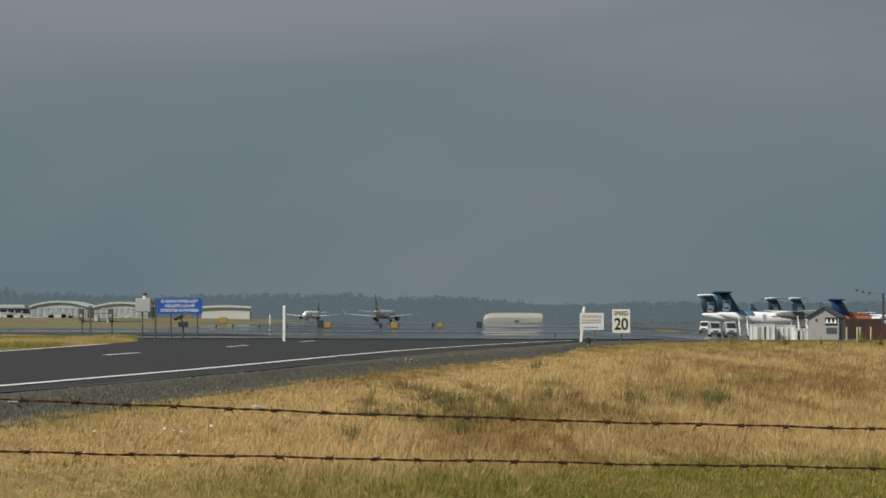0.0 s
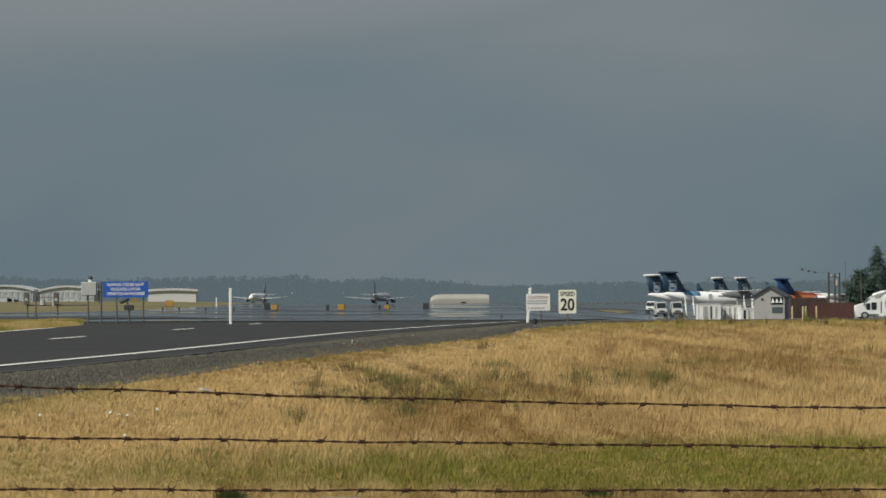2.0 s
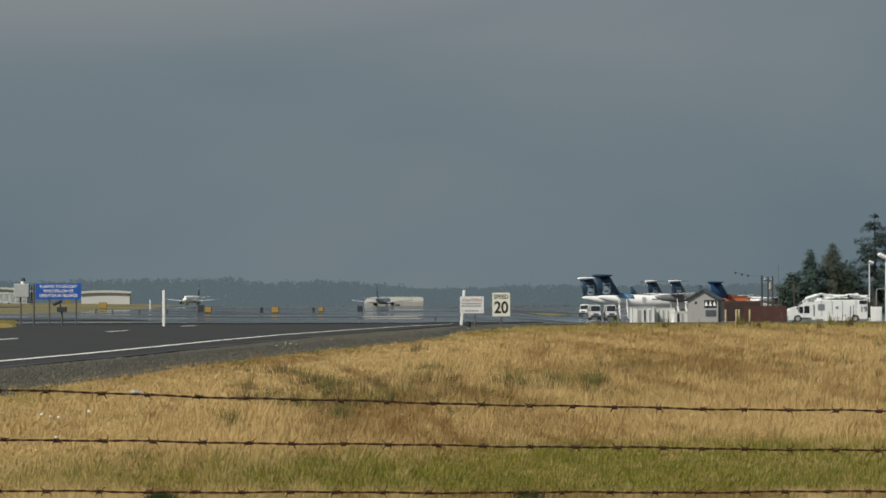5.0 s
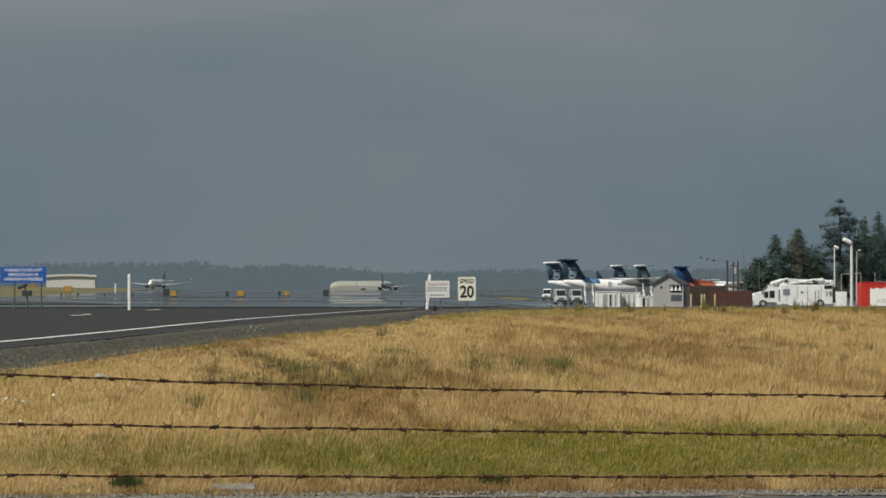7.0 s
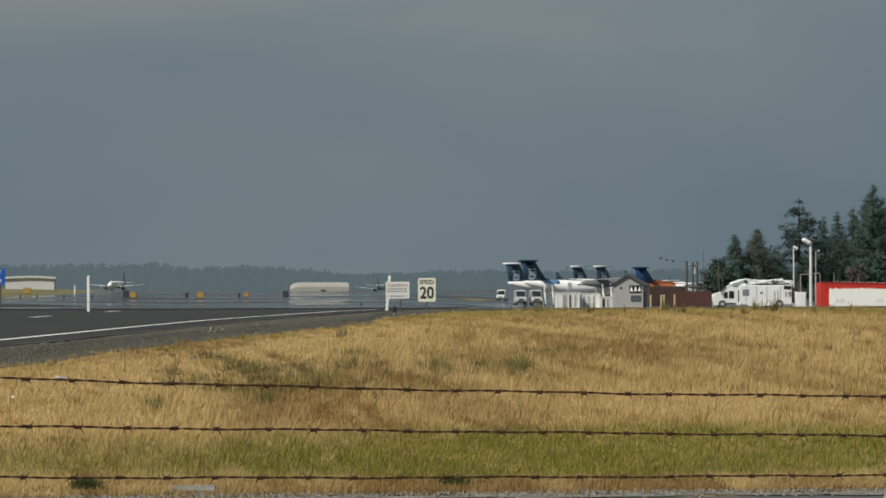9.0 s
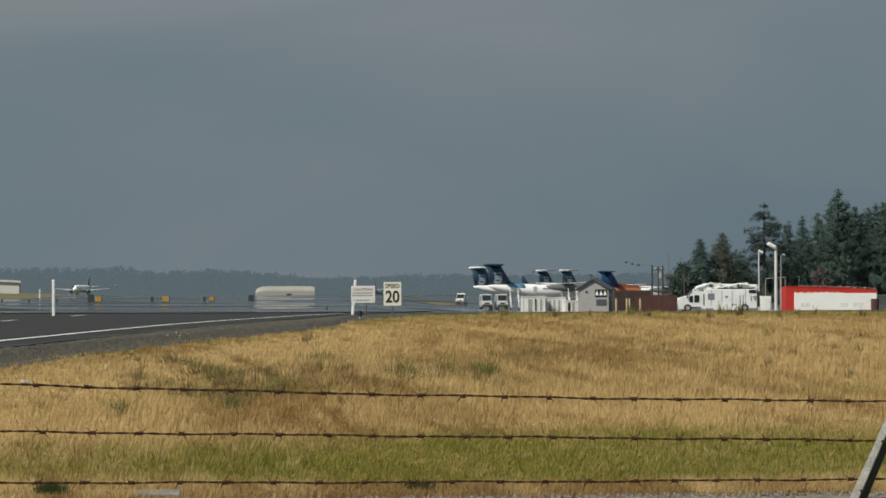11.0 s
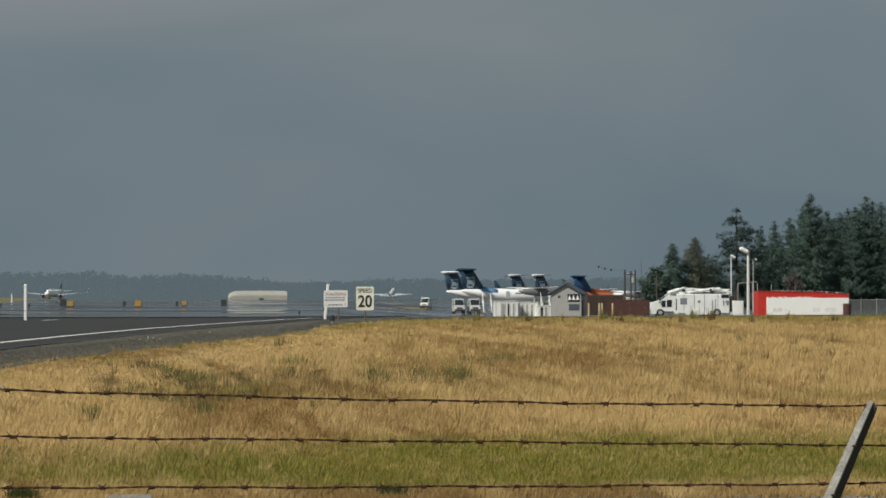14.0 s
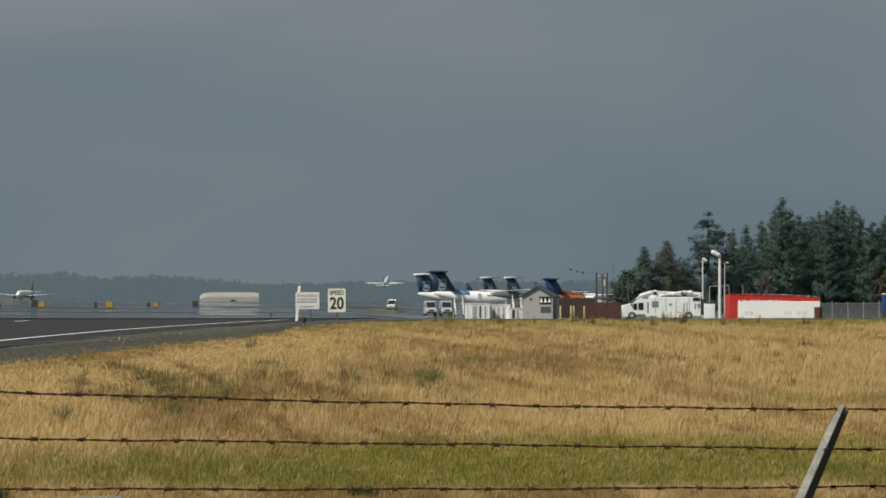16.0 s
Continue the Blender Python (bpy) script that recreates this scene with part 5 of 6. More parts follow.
# small gabled utility building
def utility_building():
    h = thing("utility_building", "small grey gabled utility building with slate roof", "building", base(677, D_A) @ pose(0, 0, 0, 0, 0, -14))
    w, dp, e, a = 3.75, 5.0, 2.95, 4.05
    part("wall", prism(B(), [(-w / 2, -0.1), (w / 2, -0.1), (w / 2, e), (0, a - 0.05), (-w / 2, e)], dp), "shed_grey", h)
    for s in (-1, 1):
        r = part("roof", loft(B(), [[(s * -0.02, y, a), (s * (w / 2 + 0.35), y, e - 0.22), (s * (w / 2 + 0.35), y, e - 0.08), (s * -0.02, y, a + 0.16)] for y in (-dp / 2 - 0.35, dp / 2 + 0.35)]), "slate", h, "dark slate roof slope")
        part("gutter", rod(B(), (s * (w / 2 + 0.38), -dp / 2 - 0.3, e - 0.2), (s * (w / 2 + 0.38), dp / 2 + 0.3, e - 0.2), 0.06, n=8), "slate", r)
    part("vent", bx(B(), (-0.85, -dp / 2 - 0.02, 2.5), (0.28, 0.06, 0.3), 0.01), "dark_box", h)
    win = part("window", bx(B(), (0.95, -dp / 2 - 0.03, 2.35), (1.5, 0.07, 0.95), 0.02), "window", h)
    for i in range(3):
        part("louvre", prism(B(), [(-0.2, -0.32), (0.2, -0.32), (0, 0.3)], 0.05, pose(0.45 + 0.5 * i, -dp / 2 - 0.08, 2.42)), "white", win)
    part("panel", bx(B(), (1.0, -dp / 2 - 0.03, 1.2), (1.3, 0.06, 0.75), 0.02), "slate", h)
    part("side_door", bx(B(), (w / 2 + 0.02, -0.8, 1.0), (0.05, 0.95, 2.05), 0.01), "slate", h)
    part("aerial", rod(B(), (-0.55, 0, 3.8), (-0.55, 0, 4.5), 0.03, n=6), "dark_box", h)
    part("aerial_head", bx(B(), (-0.5, 0, 4.55), (0.5, 0.1, 0.18), 0.03, pose(0, 0, 0, 0, 30, 0)), "dark_box", h)


utility_building()

# white site cabins and doors in front of the aircraft
def cabin(u0, u1, v_top, d, doors, label):
    k = UNIT * d
    x, y = spot((u0 + u1) / 2, d)
    g = ground_z(x, y) + 0.03
    w, h = (u1 - u0) * k, high(v_top, d) - g
    c = thing("site_cabin", label, "cabin", pose(x, y, g), group="site cabins")
    part("body", bx(B(), (0, 1.2, h / 2), (w, 2.4, h), 0.03), "cabin_white", c)
    part("roof", bx(B(), (0, 1.2, h + 0.04), (w + 0.16, 2.56, 0.08), 0.01), "cabin_white", c)
    for a, b, material in doors:
        part("door" if material == "window" else "panel", bx(B(), (-w / 2 + (a + b) / 2 * k, -0.02, h * 0.47), ((b - a) * k, 0.07, h * 0.8), 0.01), material, c)
    for i in range(int(w / 0.6) + 1):
        part("batten", bx(B(), (-w / 2 + 0.05 + i * 0.6, -0.035, h / 2), (0.06, 0.05, h * 0.96)), "cabin_white", c)


cabin(546, 587, -8, 350, ((11, 17, "shed_grey"), (22, 25, "window"), (31, 34, "shed_grey")), "white site cabin with dark doorways on the apron")
cabin(588, 622, -10, 352, ((5, 8, "shed_grey"), (13, 16, "shed_grey"), (22, 25, "shed_grey")), "low white site cabin with grey panels")
cabin(623, 646, -16, 350, ((4, 9, "window"), (12, 16, "shed_grey")), "low white store with a dark opening")


def van(u, d, m=None, label="white utility van with a dark windscreen", name="utility_van", w=1.95):
    v = thing(name, label, "van", m if m else base(u, d), group="airport vans")
    h = 2.25
    bm = loft(B(), [[(-w / 2 * f, y, 0.35), (w / 2 * f, y, 0.35), (w / 2 * f, y, zt * 0.6), (w / 2 * f * 0.9, y, zt), (-w / 2 * f * 0.9, y, zt), (-w / 2 * f, y, zt * 0.6)] for y, zt, f in ((-2.3, 1.05, 0.93), (-2.1, 1.15, 1.0), (-1.5, 1.25, 1.0), (-0.8, h, 1.0), (2.1, h, 1.0), (2.3, h * 0.94, 0.96))])
    body = part("body", bm, "truck_white" if m else "van_grey", v)
    part("windscreen", loft(B(), [[(-w * 0.42, y, z), (w * 0.42, y, z), (w * 0.42, y + 0.04, z + 0.02), (-w * 0.42, y + 0.04, z + 0.02)] for y, z in ((-1.52, 1.27), (-0.93, 2.08))]), "window", v)
    part("bumper", bx(B(), (0, -2.32, 0.5), (w * 0.96, 0.16, 0.28), 0.04), "dark_box", v)
    part("grille", bx(B(), (0, -2.3, 0.82), (w * 0.5, 0.08, 0.22), 0.02), "dark_box", v)
    for s in (-1, 1):
        part("headlight", bx(B(), (s * w * 0.37, -2.3, 0.85), (0.3, 0.1, 0.18), 0.03), "lamp_head", v)
        part("side_window", bx(B(), (s * (w / 2 - 0.03), -0.2, 1.65), (0.06, 1.0, 0.55), 0.02), "window", v)
        part("mirror", bx(B(), (s * (w / 2 + 0.12), -1.2, 1.4), (0.16, 0.08, 0.26), 0.02), "dark_box", v)
        for y in (-1.55, 1.45):
            wh = part("wheel", rod(B(), (s * (w / 2 - 0.2), y, 0.34), (s * (w / 2 + 0.01), y, 0.34), 0.34, n=18), "tyre", v)
            part("rim", rod(B(), (s * (w / 2 + 0.0), y, 0.34), (s * (w / 2 + 0.02), y, 0.34), 0.2, n=12), "steel", wh)
    return v


van(480, 425, w=1.6)
van(508, 425, w=1.6, label="white utility van parked beside another on the apron")
moving_van = van(464, 560, pose(50, 560, -2), "white airport van driving across the apron", "airport_van", 1.75)


# towable passenger steps
def steps(u, d):
    s = thing("boarding_steps", "white towable boarding steps on the apron", "boarding steps", base(u, d))
    for i in range(9):
        part("tread", bx(B(), (0, 0.25 * i, 0.25 + 0.22 * i), (1.1, 0.26, 0.05)), "steel", s)
    for sg in (-1, 1):
        part("side_rail", rod(B(), (sg * 0.58, -0.1, 1.1), (sg * 0.58, 2.2, 3.1), 0.04, n=6), "truck_white", s)
        part("stringer", rod(B(), (sg * 0.58, -0.1, 0.2), (sg * 0.58, 2.1, 2.1), 0.06, n=6), "truck_white", s)
        for i in range(4):
            part("baluster", rod(B(), (sg * 0.58, 0.1 + 0.6 * i, 0.4 + 0.53 * i), (sg * 0.58, 0.1 + 0.6 * i, 1.3 + 0.53 * i), 0.03, n=6), "truck_white", s)
        part("wheel", rod(B(), (sg * 0.5, 0.4, 0.25), (sg * 0.66, 0.4, 0.25), 0.25, n=14), "tyre", s)


steps(533, 400)
steps(638, 400)

# brown container, board fence and pale bollards
x, y = spot(744, 356)
g = ground_z(x, y) + 0.03
cont = thing("brown_container", "dark brown steel container with ribbed sides", "container", pose(x, y, g))
L, H = 66 * UNIT * 356, 2.6
part("shell", bx(B(), (0, 1.2, H / 2 + 0.1), (L, 2.4, H), 0.03), "brown_steel", cont)
for i in range(15):
    part("rib", bx(B(), (-L / 2 + 0.18 + i * (L - 0.36) / 14, -0.02, H / 2 + 0.1), (0.1, 0.06, H - 0.3)), "brown_steel", cont)
x, y = spot(786, 340)
g = ground_z(x, y) + 0.03
bf = thing("board_fence", "red-brown wooden board fence beside the container", "fence", pose(x, y, g))
for i in range(34):
    part("board", bx(B(), (-2.65 + i * 0.157, 0.012 * (i % 2), 0.95 + 0.02 * math.sin(i * 2.3)), (0.15, 0.025, 1.9 + 0.35)), "brown_board", bf)
for z_ in (0.4, 1.5):
    part("rail", bx(B(), (0, 0.06, z_), (5.3, 0.05, 0.1)), "brown_board", bf)
for u in (714, 733, 738, 757):
    b_ = thing("bollard", "pale yellow steel bollard", "bollard", base(u, 338), group="bollards")
    part("tube", rod(B(), (0, 0, -0.1), (0, 0, 1.6), 0.11, n=12), "cream_post", b_)
    part("cap", rod(B(), (0, 0, 1.6), (0, 0, 1.68), 0.11, 0.05, n=12), "cream_post", b_)

# utility poles and the lamp mast behind
def wood_pole(u, d, v, r=0.16, cross=False):
    x, y = spot(u, d)
    g = ground_z(x, y)
    p = thing("utility_pole", "weathered wooden utility pole", "utility pole", pose(x, y, g), group="utility poles")
    h = high(v, d) - g
    part("shaft", rod(B(), (0, 0, -0.2), (0, 0, h), r, r * 0.8, n=10), "pole_wood", p)
    if cross:
        part("crossarm", bx(B(), (0, 0, h - 0.5), (1.1, 0.12, 0.14), 0.02), "pole_wood", p)
        for s in (-0.45, 0.45):
            part("insulator", rod(B(), (s, 0, h - 0.43), (s, 0, h - 0.25), 0.05, n=8), "white", p)
        part("transformer", rod(B(), (0.32, 0, h - 1.7), (0.32, 0, h - 0.9), 0.24, n=12), "steel", p)
    return p


wood_pole(779, 380, 48)
wood_pole(790, 384, 46, 0.13, True)
wood_pole(798, 382, 47, 0.14)
wood_pole(837, 400, 40, 0.12)
x, y = spot(809, 390)
ant = thing("antenna_mast", "thin tall grey antenna mast", "antenna", pose(x, y, ground_z(x, y)))
part("mast", rod(B(), (0, 0, 0), (0, 0, high(67, 390) - ground_z(x, y)), 0.07, 0.03, n=8), "post_steel", ant)
x, y = spot(766, 380)
g = ground_z(x, y)
wire = thing("overhead_cable", "sagging overhead cable with dark floats", "cable", pose(0, 0, 0))
pa, pb = Vector((*spot(728, 380), high(55, 380))), Vector((*spot(779, 380), high(47, 380)))
prev = pa
cable = None
bm = B()
for i in range(1, 9):
    q = pa.lerp(pb, i / 8) - Vector((0, 0, 0.18 * math.sin(math.pi * i / 8)))
    rod(bm, prev, q, 0.018, n=5, caps=False)
    prev = q
cable = part("cable", bm, "post_steel", wire)
for i in (0.08, 0.3, 0.52):
    q = pa.lerp(pb, i) - Vector((0, 0, 0.18 * math.sin(math.pi * i) + 0.05))
    part("float", bx(B(), q, (0.28, 0.2, 0.3), 0.08), "dark_box", cable)


# de-icing truck with its boom folded along the top
def service_truck():
    t = thing("service_truck", "white de-icing truck with folded boom on its roof", "truck", base(902, D_A) @ Matrix.Diagonal((1, 1, 0.91, 1)))
    L = 155 * K
    x0 = -L / 2
    part("chassis", bx(B(), (0.2, 1.2, 0.75), (L - 0.8, 1.0, 0.3), 0.04), "dark_box", t)
    cab = part("cab", prism(B(), [(x0 + 0.1, 0.32), (x0 + 3.6, 0.32), (x0 + 3.6, 2.75), (x0 + 2.2, 2.85), (x0 + 1.5, 2.2), (x0 + 0.3, 1.85), (x0, 1.4)], 2.3, pose(0, 1.2, 0)), "truck_white", t)
    for xx, zz, w_, h_ in ((1.75, 1.7, 0.45, 0.9), (2.45, 1.75, 0.65, 1.0), (3.35, 1.6, 0.14, 1.6)):
        part("cab_window", bx(B(), (x0 + xx, 0.04, zz), (w_, 0.06, h_), 0.02), "window", cab)
    part("windscreen", bx(B(), (x0 + 1.72, 1.2, 2.45), (0.06, 1.9, 0.9), 0.02, pose(0, 0, 0, 0, 42, 0)), "window", cab)
    part("step", bx(B(), (x0 + 2.3, -0.05, 0.6), (1.3, 0.2, 0.12), 0.02), "dark_box", cab)
    part("mirror", bx(B(), (x0 + 1.2, -0.15, 2.1), (0.12, 0.1, 0.6), 0.02), "dark_box", cab)
    part("bumper", bx(B(), (x0 + 0.05, 1.2, 0.75), (0.25, 2.3, 0.4), 0.05), "steel", cab)
    part("front_crate", bx(B(), (x0 - 0.25, 1.2, 1.2), (0.4, 2.1, 1.0), 0.03), "truck_white", t)
    part("crate_mesh", bx(B(), (x0 - 0.25, 0.14, 1.2), (0.26, 0.06, 0.7), 0.02), "brown_board", t, "dull mesh panel")
    body = part("tank_body", bx(B(), (x0 + 6.75, 1.2, 1.7), (6.7, 2.4, 2.7), 0.08), "truck_white", t)
    for xx, w_ in ((4.3, 0.05), (5.6, 0.05), (6.9, 0.05), (8.6, 0.05)):
        part("seam", bx(B(), (x0 + xx, -0.012, 1.9), (w_, 0.03, 2.1)), "grey_ink", body)
    for xx, zz, w_, h_ in ((4.25, 2.05, 0.85, 0.85), (6.2, 2.0, 0.35, 0.3), (7.9, 1.4, 0.12, 1.5), (8.3, 1.6, 0.1, 1.4)):
        part("hatch", bx(B(), (x0 + xx, -0.02, zz), (w_, 0.05, h_), 0.02), "grey_ink", body)
    text_part("number", "19", 0.95, "grey_ink", body, upright(x0 + 9.55, -0.05, 1.75), thick=0.01)
    part("tail_box", bx(B(), (x0 + 10.35, 1.2, 1.8), (0.55, 2.0, 1.9), 0.04), "dark_box", t)
    part("tail_marker", bx(B(), (x0 + 10.6, 0.1, 1.5), (0.3, 0.3, 1.3), 0.04), "cream_post", t)
    boom = part("boom", bx(B(), (x0 + 6.9, 0.9, 3.52), (7.0, 0.55, 0.5), 0.12, pose(0, 0, 0, 0, 1.5, 0)), "truck_white", t)
    part("boom_arm", bx(B(), (x0 + 6.0, 0.5, 3.4), (4.6, 0.4, 0.36), 0.1, pose(0, 0, 0, 0, -9, 0)), "truck_white", boom)
    part("turret", rod(B(), (x0 + 4.0, 1.2, 3.0), (x0 + 4.0, 1.2, 3.75), 0.55, 0.42, n=14), "truck_white", boom)
    part("bucket", bx(B(), (x0 + 3.3, 1.0, 3.3), (1.7, 1.0, 0.8), 0.16, pose(0, 0, 0, 0, -18, 0)), "truck_white", boom)
    part("cage", bx(B(), (x0 + 9.2, 1.0, 3.3), (2.2, 0.9, 0.62), 0.15, pose(0, 0, 0, 0, 8, 0)), "truck_white", boom)
    part("tail_window", bx(B(), (x0 + 9.5, -0.03, 2.72), (0.95, 0.06, 0.5), 0.03), "window", t)
    # near-black strip that paints the shade under the boom
    part("shade_strip", bx(B(), (x0 + 6.8, 0.6, 3.13), (5.6, 0.3, 0.12), 0.02), "dark_box", boom)
    for a_, b_, r_ in (((2.0, 0.3, 2.9), (4.4, 0.5, 3.95), 0.11), ((4.2, 0.3, 3.9), (7.6, 0.3, 3.3), 0.10), ((5.0, 0.2, 3.25), (8.9, 0.35, 3.85), 0.12), ((8.0, 0.25, 3.8), (10.4, 0.3, 3.2), 0.10), ((1.9, 0.2, 2.9), (3.2, 0.2, 3.6), 0.07)):
        part("boom_tube", rod(B(), (x0 + a_[0], a_[1], a_[2]), (x0 + b_[0], b_[1], b_[2]), r_, n=8), "truck_white", boom)
    for i in range(6):
        part("basket_rail", rod(B(), (x0 + 8.3 + 0.36 * i, 0.45, 3.3), (x0 + 8.3 + 0.36 * i, 0.45, 3.85 - 0.04 * i), 0.04, n=6), "truck_white", boom)
        part("joint", bx(B(), (x0 + 3.1 + 1.15 * i, 0.1, 3.42 + 0.16 * (i % 3)), (0.34, 0.22, 0.26), 0.05, pose(0, 0, 0, 0, 24 * i, 0)), "dark_box" if i % 3 == 1 else "truck_white", boom)
    part("skirt", bx(B(), (x0 + 6.2, -0.02, 0.55), (3.4, 0.08, 0.7), 0.02), "truck_white", t)
    for i in range(7):
        xx = x0 + 3.7 + i * 0.95
        part("hose", rod(B(), (xx, 0.55, 3.1 + 0.1 * (i % 2)), (xx + 0.9, 0.6, 3.55 - 0.12 * (i % 3)), 0.07, n=6), "truck_white" if i % 2 else "dark_box", boom)
    for xx in (1.3, 7.2, 8.5):
        for yy in (0.15, 2.25):
            wh = part("wheel", rod(B(), (x0 + xx, yy - 0.15, 0.5), (x0 + xx, yy + 0.15, 0.5), 0.5, n=18), "tyre", t)
            part("rim", rod(B(), (x0 + xx, yy - 0.17, 0.5), (x0 + xx, yy + 0.17, 0.5), 0.28, n=12), "steel", wh)


service_truck()


# light poles by the truck
def light_pole(u, d, v, r, arm_len, label, hr):
    x, y = spot(u, d)
    g = ground_z(x, y)
    h = high(v, d) - g
    p = thing("light_pole", label, "light pole", pose(x, y, g), group="light poles")
    part("pole", rod(B(), (0, 0, -0.1), (0, 0, h), r, r * 0.75, n=12), "pale_pole", p, "pale painted steel pole")
    part("bracket", rod(B(), (0, 0, h - 0.1), (-arm_len, 0, h + 0.15), r * 0.5, n=8), "steel", p)
    part("lamp", bx(B(), (-arm_len, -0.05, h + 0.15), (hr * 2.4, hr * 1.6, hr), hr * 0.3, pose(0, 0, 0, 0, 28, 0)), "lamp_head", p, "white lamp housing")
    part("base_plate", bx(B(), (0, 0, 0.05), (r * 4, r * 4, 0.12), 0.02), "concrete", p)


light_pole(1003, 351, 80, 0.22, 0.55, "thick pale steel light pole with a white floodlight", 0.5)
light_pole(1012, 420, 64, 0.05, -0.45, "slim grey lamp post behind the thick pole", 0.16)
light_pole(972, 352, 69, 0.10, -0.25, "slim steel light pole with a small white lamp", 0.27)
x, y = spot(1002, 348)
g = ground_z(x, y)
hoop = thing("pipe_hoop", "thin dark pipe hoop standing behind the light pole", "pipe frame", pose(x, y, g))
hh = high(25, 348) - g
for s in (-1.25, 0.62, 1.25):
    part("upright", rod(B(), (s, 0, 0), (s, 0, hh - 0.15), 0.045, n=8), "steel", hoop)
part("top_bar", rod(B(), (-1.25, 0, hh - 0.15), (1.25, 0, hh), 0.045, n=8), "steel", hoop)
aerial = thing("whip_aerial", "thin white whip aerial behind the red container", "aerial", base(1045, 362))
part("foot", rod(B(), (0, 0, 0), (0, 0, 0.3), 0.12, n=10), "concrete", aerial)
part("rod", rod(B(), (0, 0, 0.3), (0, 0, high(26, 362) + 2.0), 0.04, 0.02, n=6), "pale_pole", aerial)
pump = thing("equipment_cabinet", "white equipment cabinet beside the light pole", "cabinet", base(985, 343))
part("housing", bx(B(), (0, 0.3, 0.95), (1.3, 0.6, 1.9), 0.04), "truck_white", pump)
part("door", bx(B(), (0.1, -0.02, 0.95), (0.8, 0.05, 1.5), 0.01), "white", pump)


# red container with a white panel along its side and a sloping cover
def red_box():
    r = thing("red_container", "red container with a long white side panel", "container", base(1104, 345) @ pose(0, 0, 0, 0, 0, 3))
    L = 168 * UNIT * 345
    body = part("shell", loft(B(), [[(-L / 2, y, 0.05), (L / 2, y, 0.05), (L / 2, y, 2.62), (L * 0.2, y, 2.88), (-L / 2, y, 3.08)] for y in (0, 2.4)]), "red", r)
    part("side_panel", bx(B(), (0.5, -0.04, 1.16), (L - 1.1, 0.09, 2.12), 0.02), "panel_white", r, "white side panel with grey scuffs")
    for i in range(12):
        part("rib", bx(B(), (-L / 2 + 0.5 + i * (L - 1.0) / 11, -0.03, 2.5), (0.08, 0.06, 0.34 - 0.01 * i)), "red", body)
    part("top_rail", rod(B(), (-L / 2, -0.02, 3.08), (L * 0.2, -0.02, 2.88), 0.05, n=6), "red", body)
    for xx, w_ in ((-3.4, 1.2), (1.6, 0.9), (3.4, 1.4)):
        part("scuff", bx(B(), (xx, -0.09, 0.75), (w_, 0.012, 0.5), 0.004), "scuff", r)
    rf = random.Random(12)
    for i in range(26):
        w_, h_ = rf.uniform(0.08, 0.3), rf.uniform(0.05, 0.22)
        part("paint_edge", bx(B(), (-L / 2 + 1.2 + i * 0.25 + rf.uniform(-0.06, 0.06), -0.045, 2.2 + h_ / 2), (w_, 0.07, h_), 0.01), "panel_white", r)
    rail = part("roof_rail", rod(B(), (-L / 2 + 1.7, 0.15, 3.18), (L * 0.2, 0.15, 3.04), 0.014, n=6), "pale_pole", r, "thin pale guard rail")
    part("rail_end", rod(B(), (L * 0.2, 0.15, 3.04), (L / 2 - 0.1, 0.15, 2.78), 0.014, n=6), "pale_pole", rail)
    for xx, zz, h_ in ((-L / 2 + 1.7, 3.0, 0.18), (-1.4, 2.96, 0.14), (1.2, 2.92, 0.13), (L * 0.2, 2.88, 0.16), (3.7, 2.76, 0.15), (L / 2 - 0.1, 2.6, 0.18)):
        part("rail_post", rod(B(), (xx, 0.15, zz), (xx, 0.15, zz + h_), 0.018, n=6), "pale_pole", rail)
    for xx, zz in ((3.1, 2.9), (4.4, 2.85)):
        part("lamp", bx(B(), (xx, 0.3, zz), (0.25, 0.2, 0.2), 0.03), "cream_post", r)


red_box()

# slatted mesh fence to the right of the container, and the blue cabin
x, y = spot(1220, 352)
g = ground_z(x, y)
sf = thing("security_fence", "dark slatted security fence with thin steel posts", "fence", pose(x, y, g))
for i in range(60):
    part("slat", bx(B(), (-4.8 + i * 0.24, 0.03, 0.98), (0.2, 0.02, 1.9)), "fence_slat", sf)
for i in range(8):
    part("post", rod(B(), (-4.9 + i * 2.05, 0, 0), (-4.9 + i * 2.05, 0, 2.25), 0.04, n=8), "steel", sf)
part("rail", rod(B(), (-4.9, 0, 1.98), (9.5, 0, 1.98), 0.03, n=6), "steel", sf)
bl = thing("barrel", "brown steel barrel beside the container", "barrel", base(1183, 344))
part("drum", rod(B(), (0, 0, 0), (0, 0, 1.5), 0.5, n=18), "brown_board", bl)
part("hoop", rod(B(), (0, 0, 0.75), (0, 0, 0.8), 0.47, n=18), "rust", bl)
x, y = spot(1314, 340)
g = ground_z(x, y)
bc = thing("blue_cabin", "tall blue plastic cabin standing by the fence", "cabin", pose(x, y, g))
part("body", bx(B(), (0, 0.6, 2.02), (1.3, 1.2, 2.2), 0.06), "blue_cabin", bc)
part("skid", bx(B(), (0, 0.6, 0.45), (1.2, 1.1, 0.95), 0.03), "dark_box", bc, "dark steel skid")
part("roof", bx(B(), (0, 0.6, 3.15), (1.4, 1.3, 0.12), 0.04), "white", bc)
part("door", bx(B(), (0, -0.02, 1.95), (0.9, 0.05, 1.8), 0.02), "blue_cabin", bc)


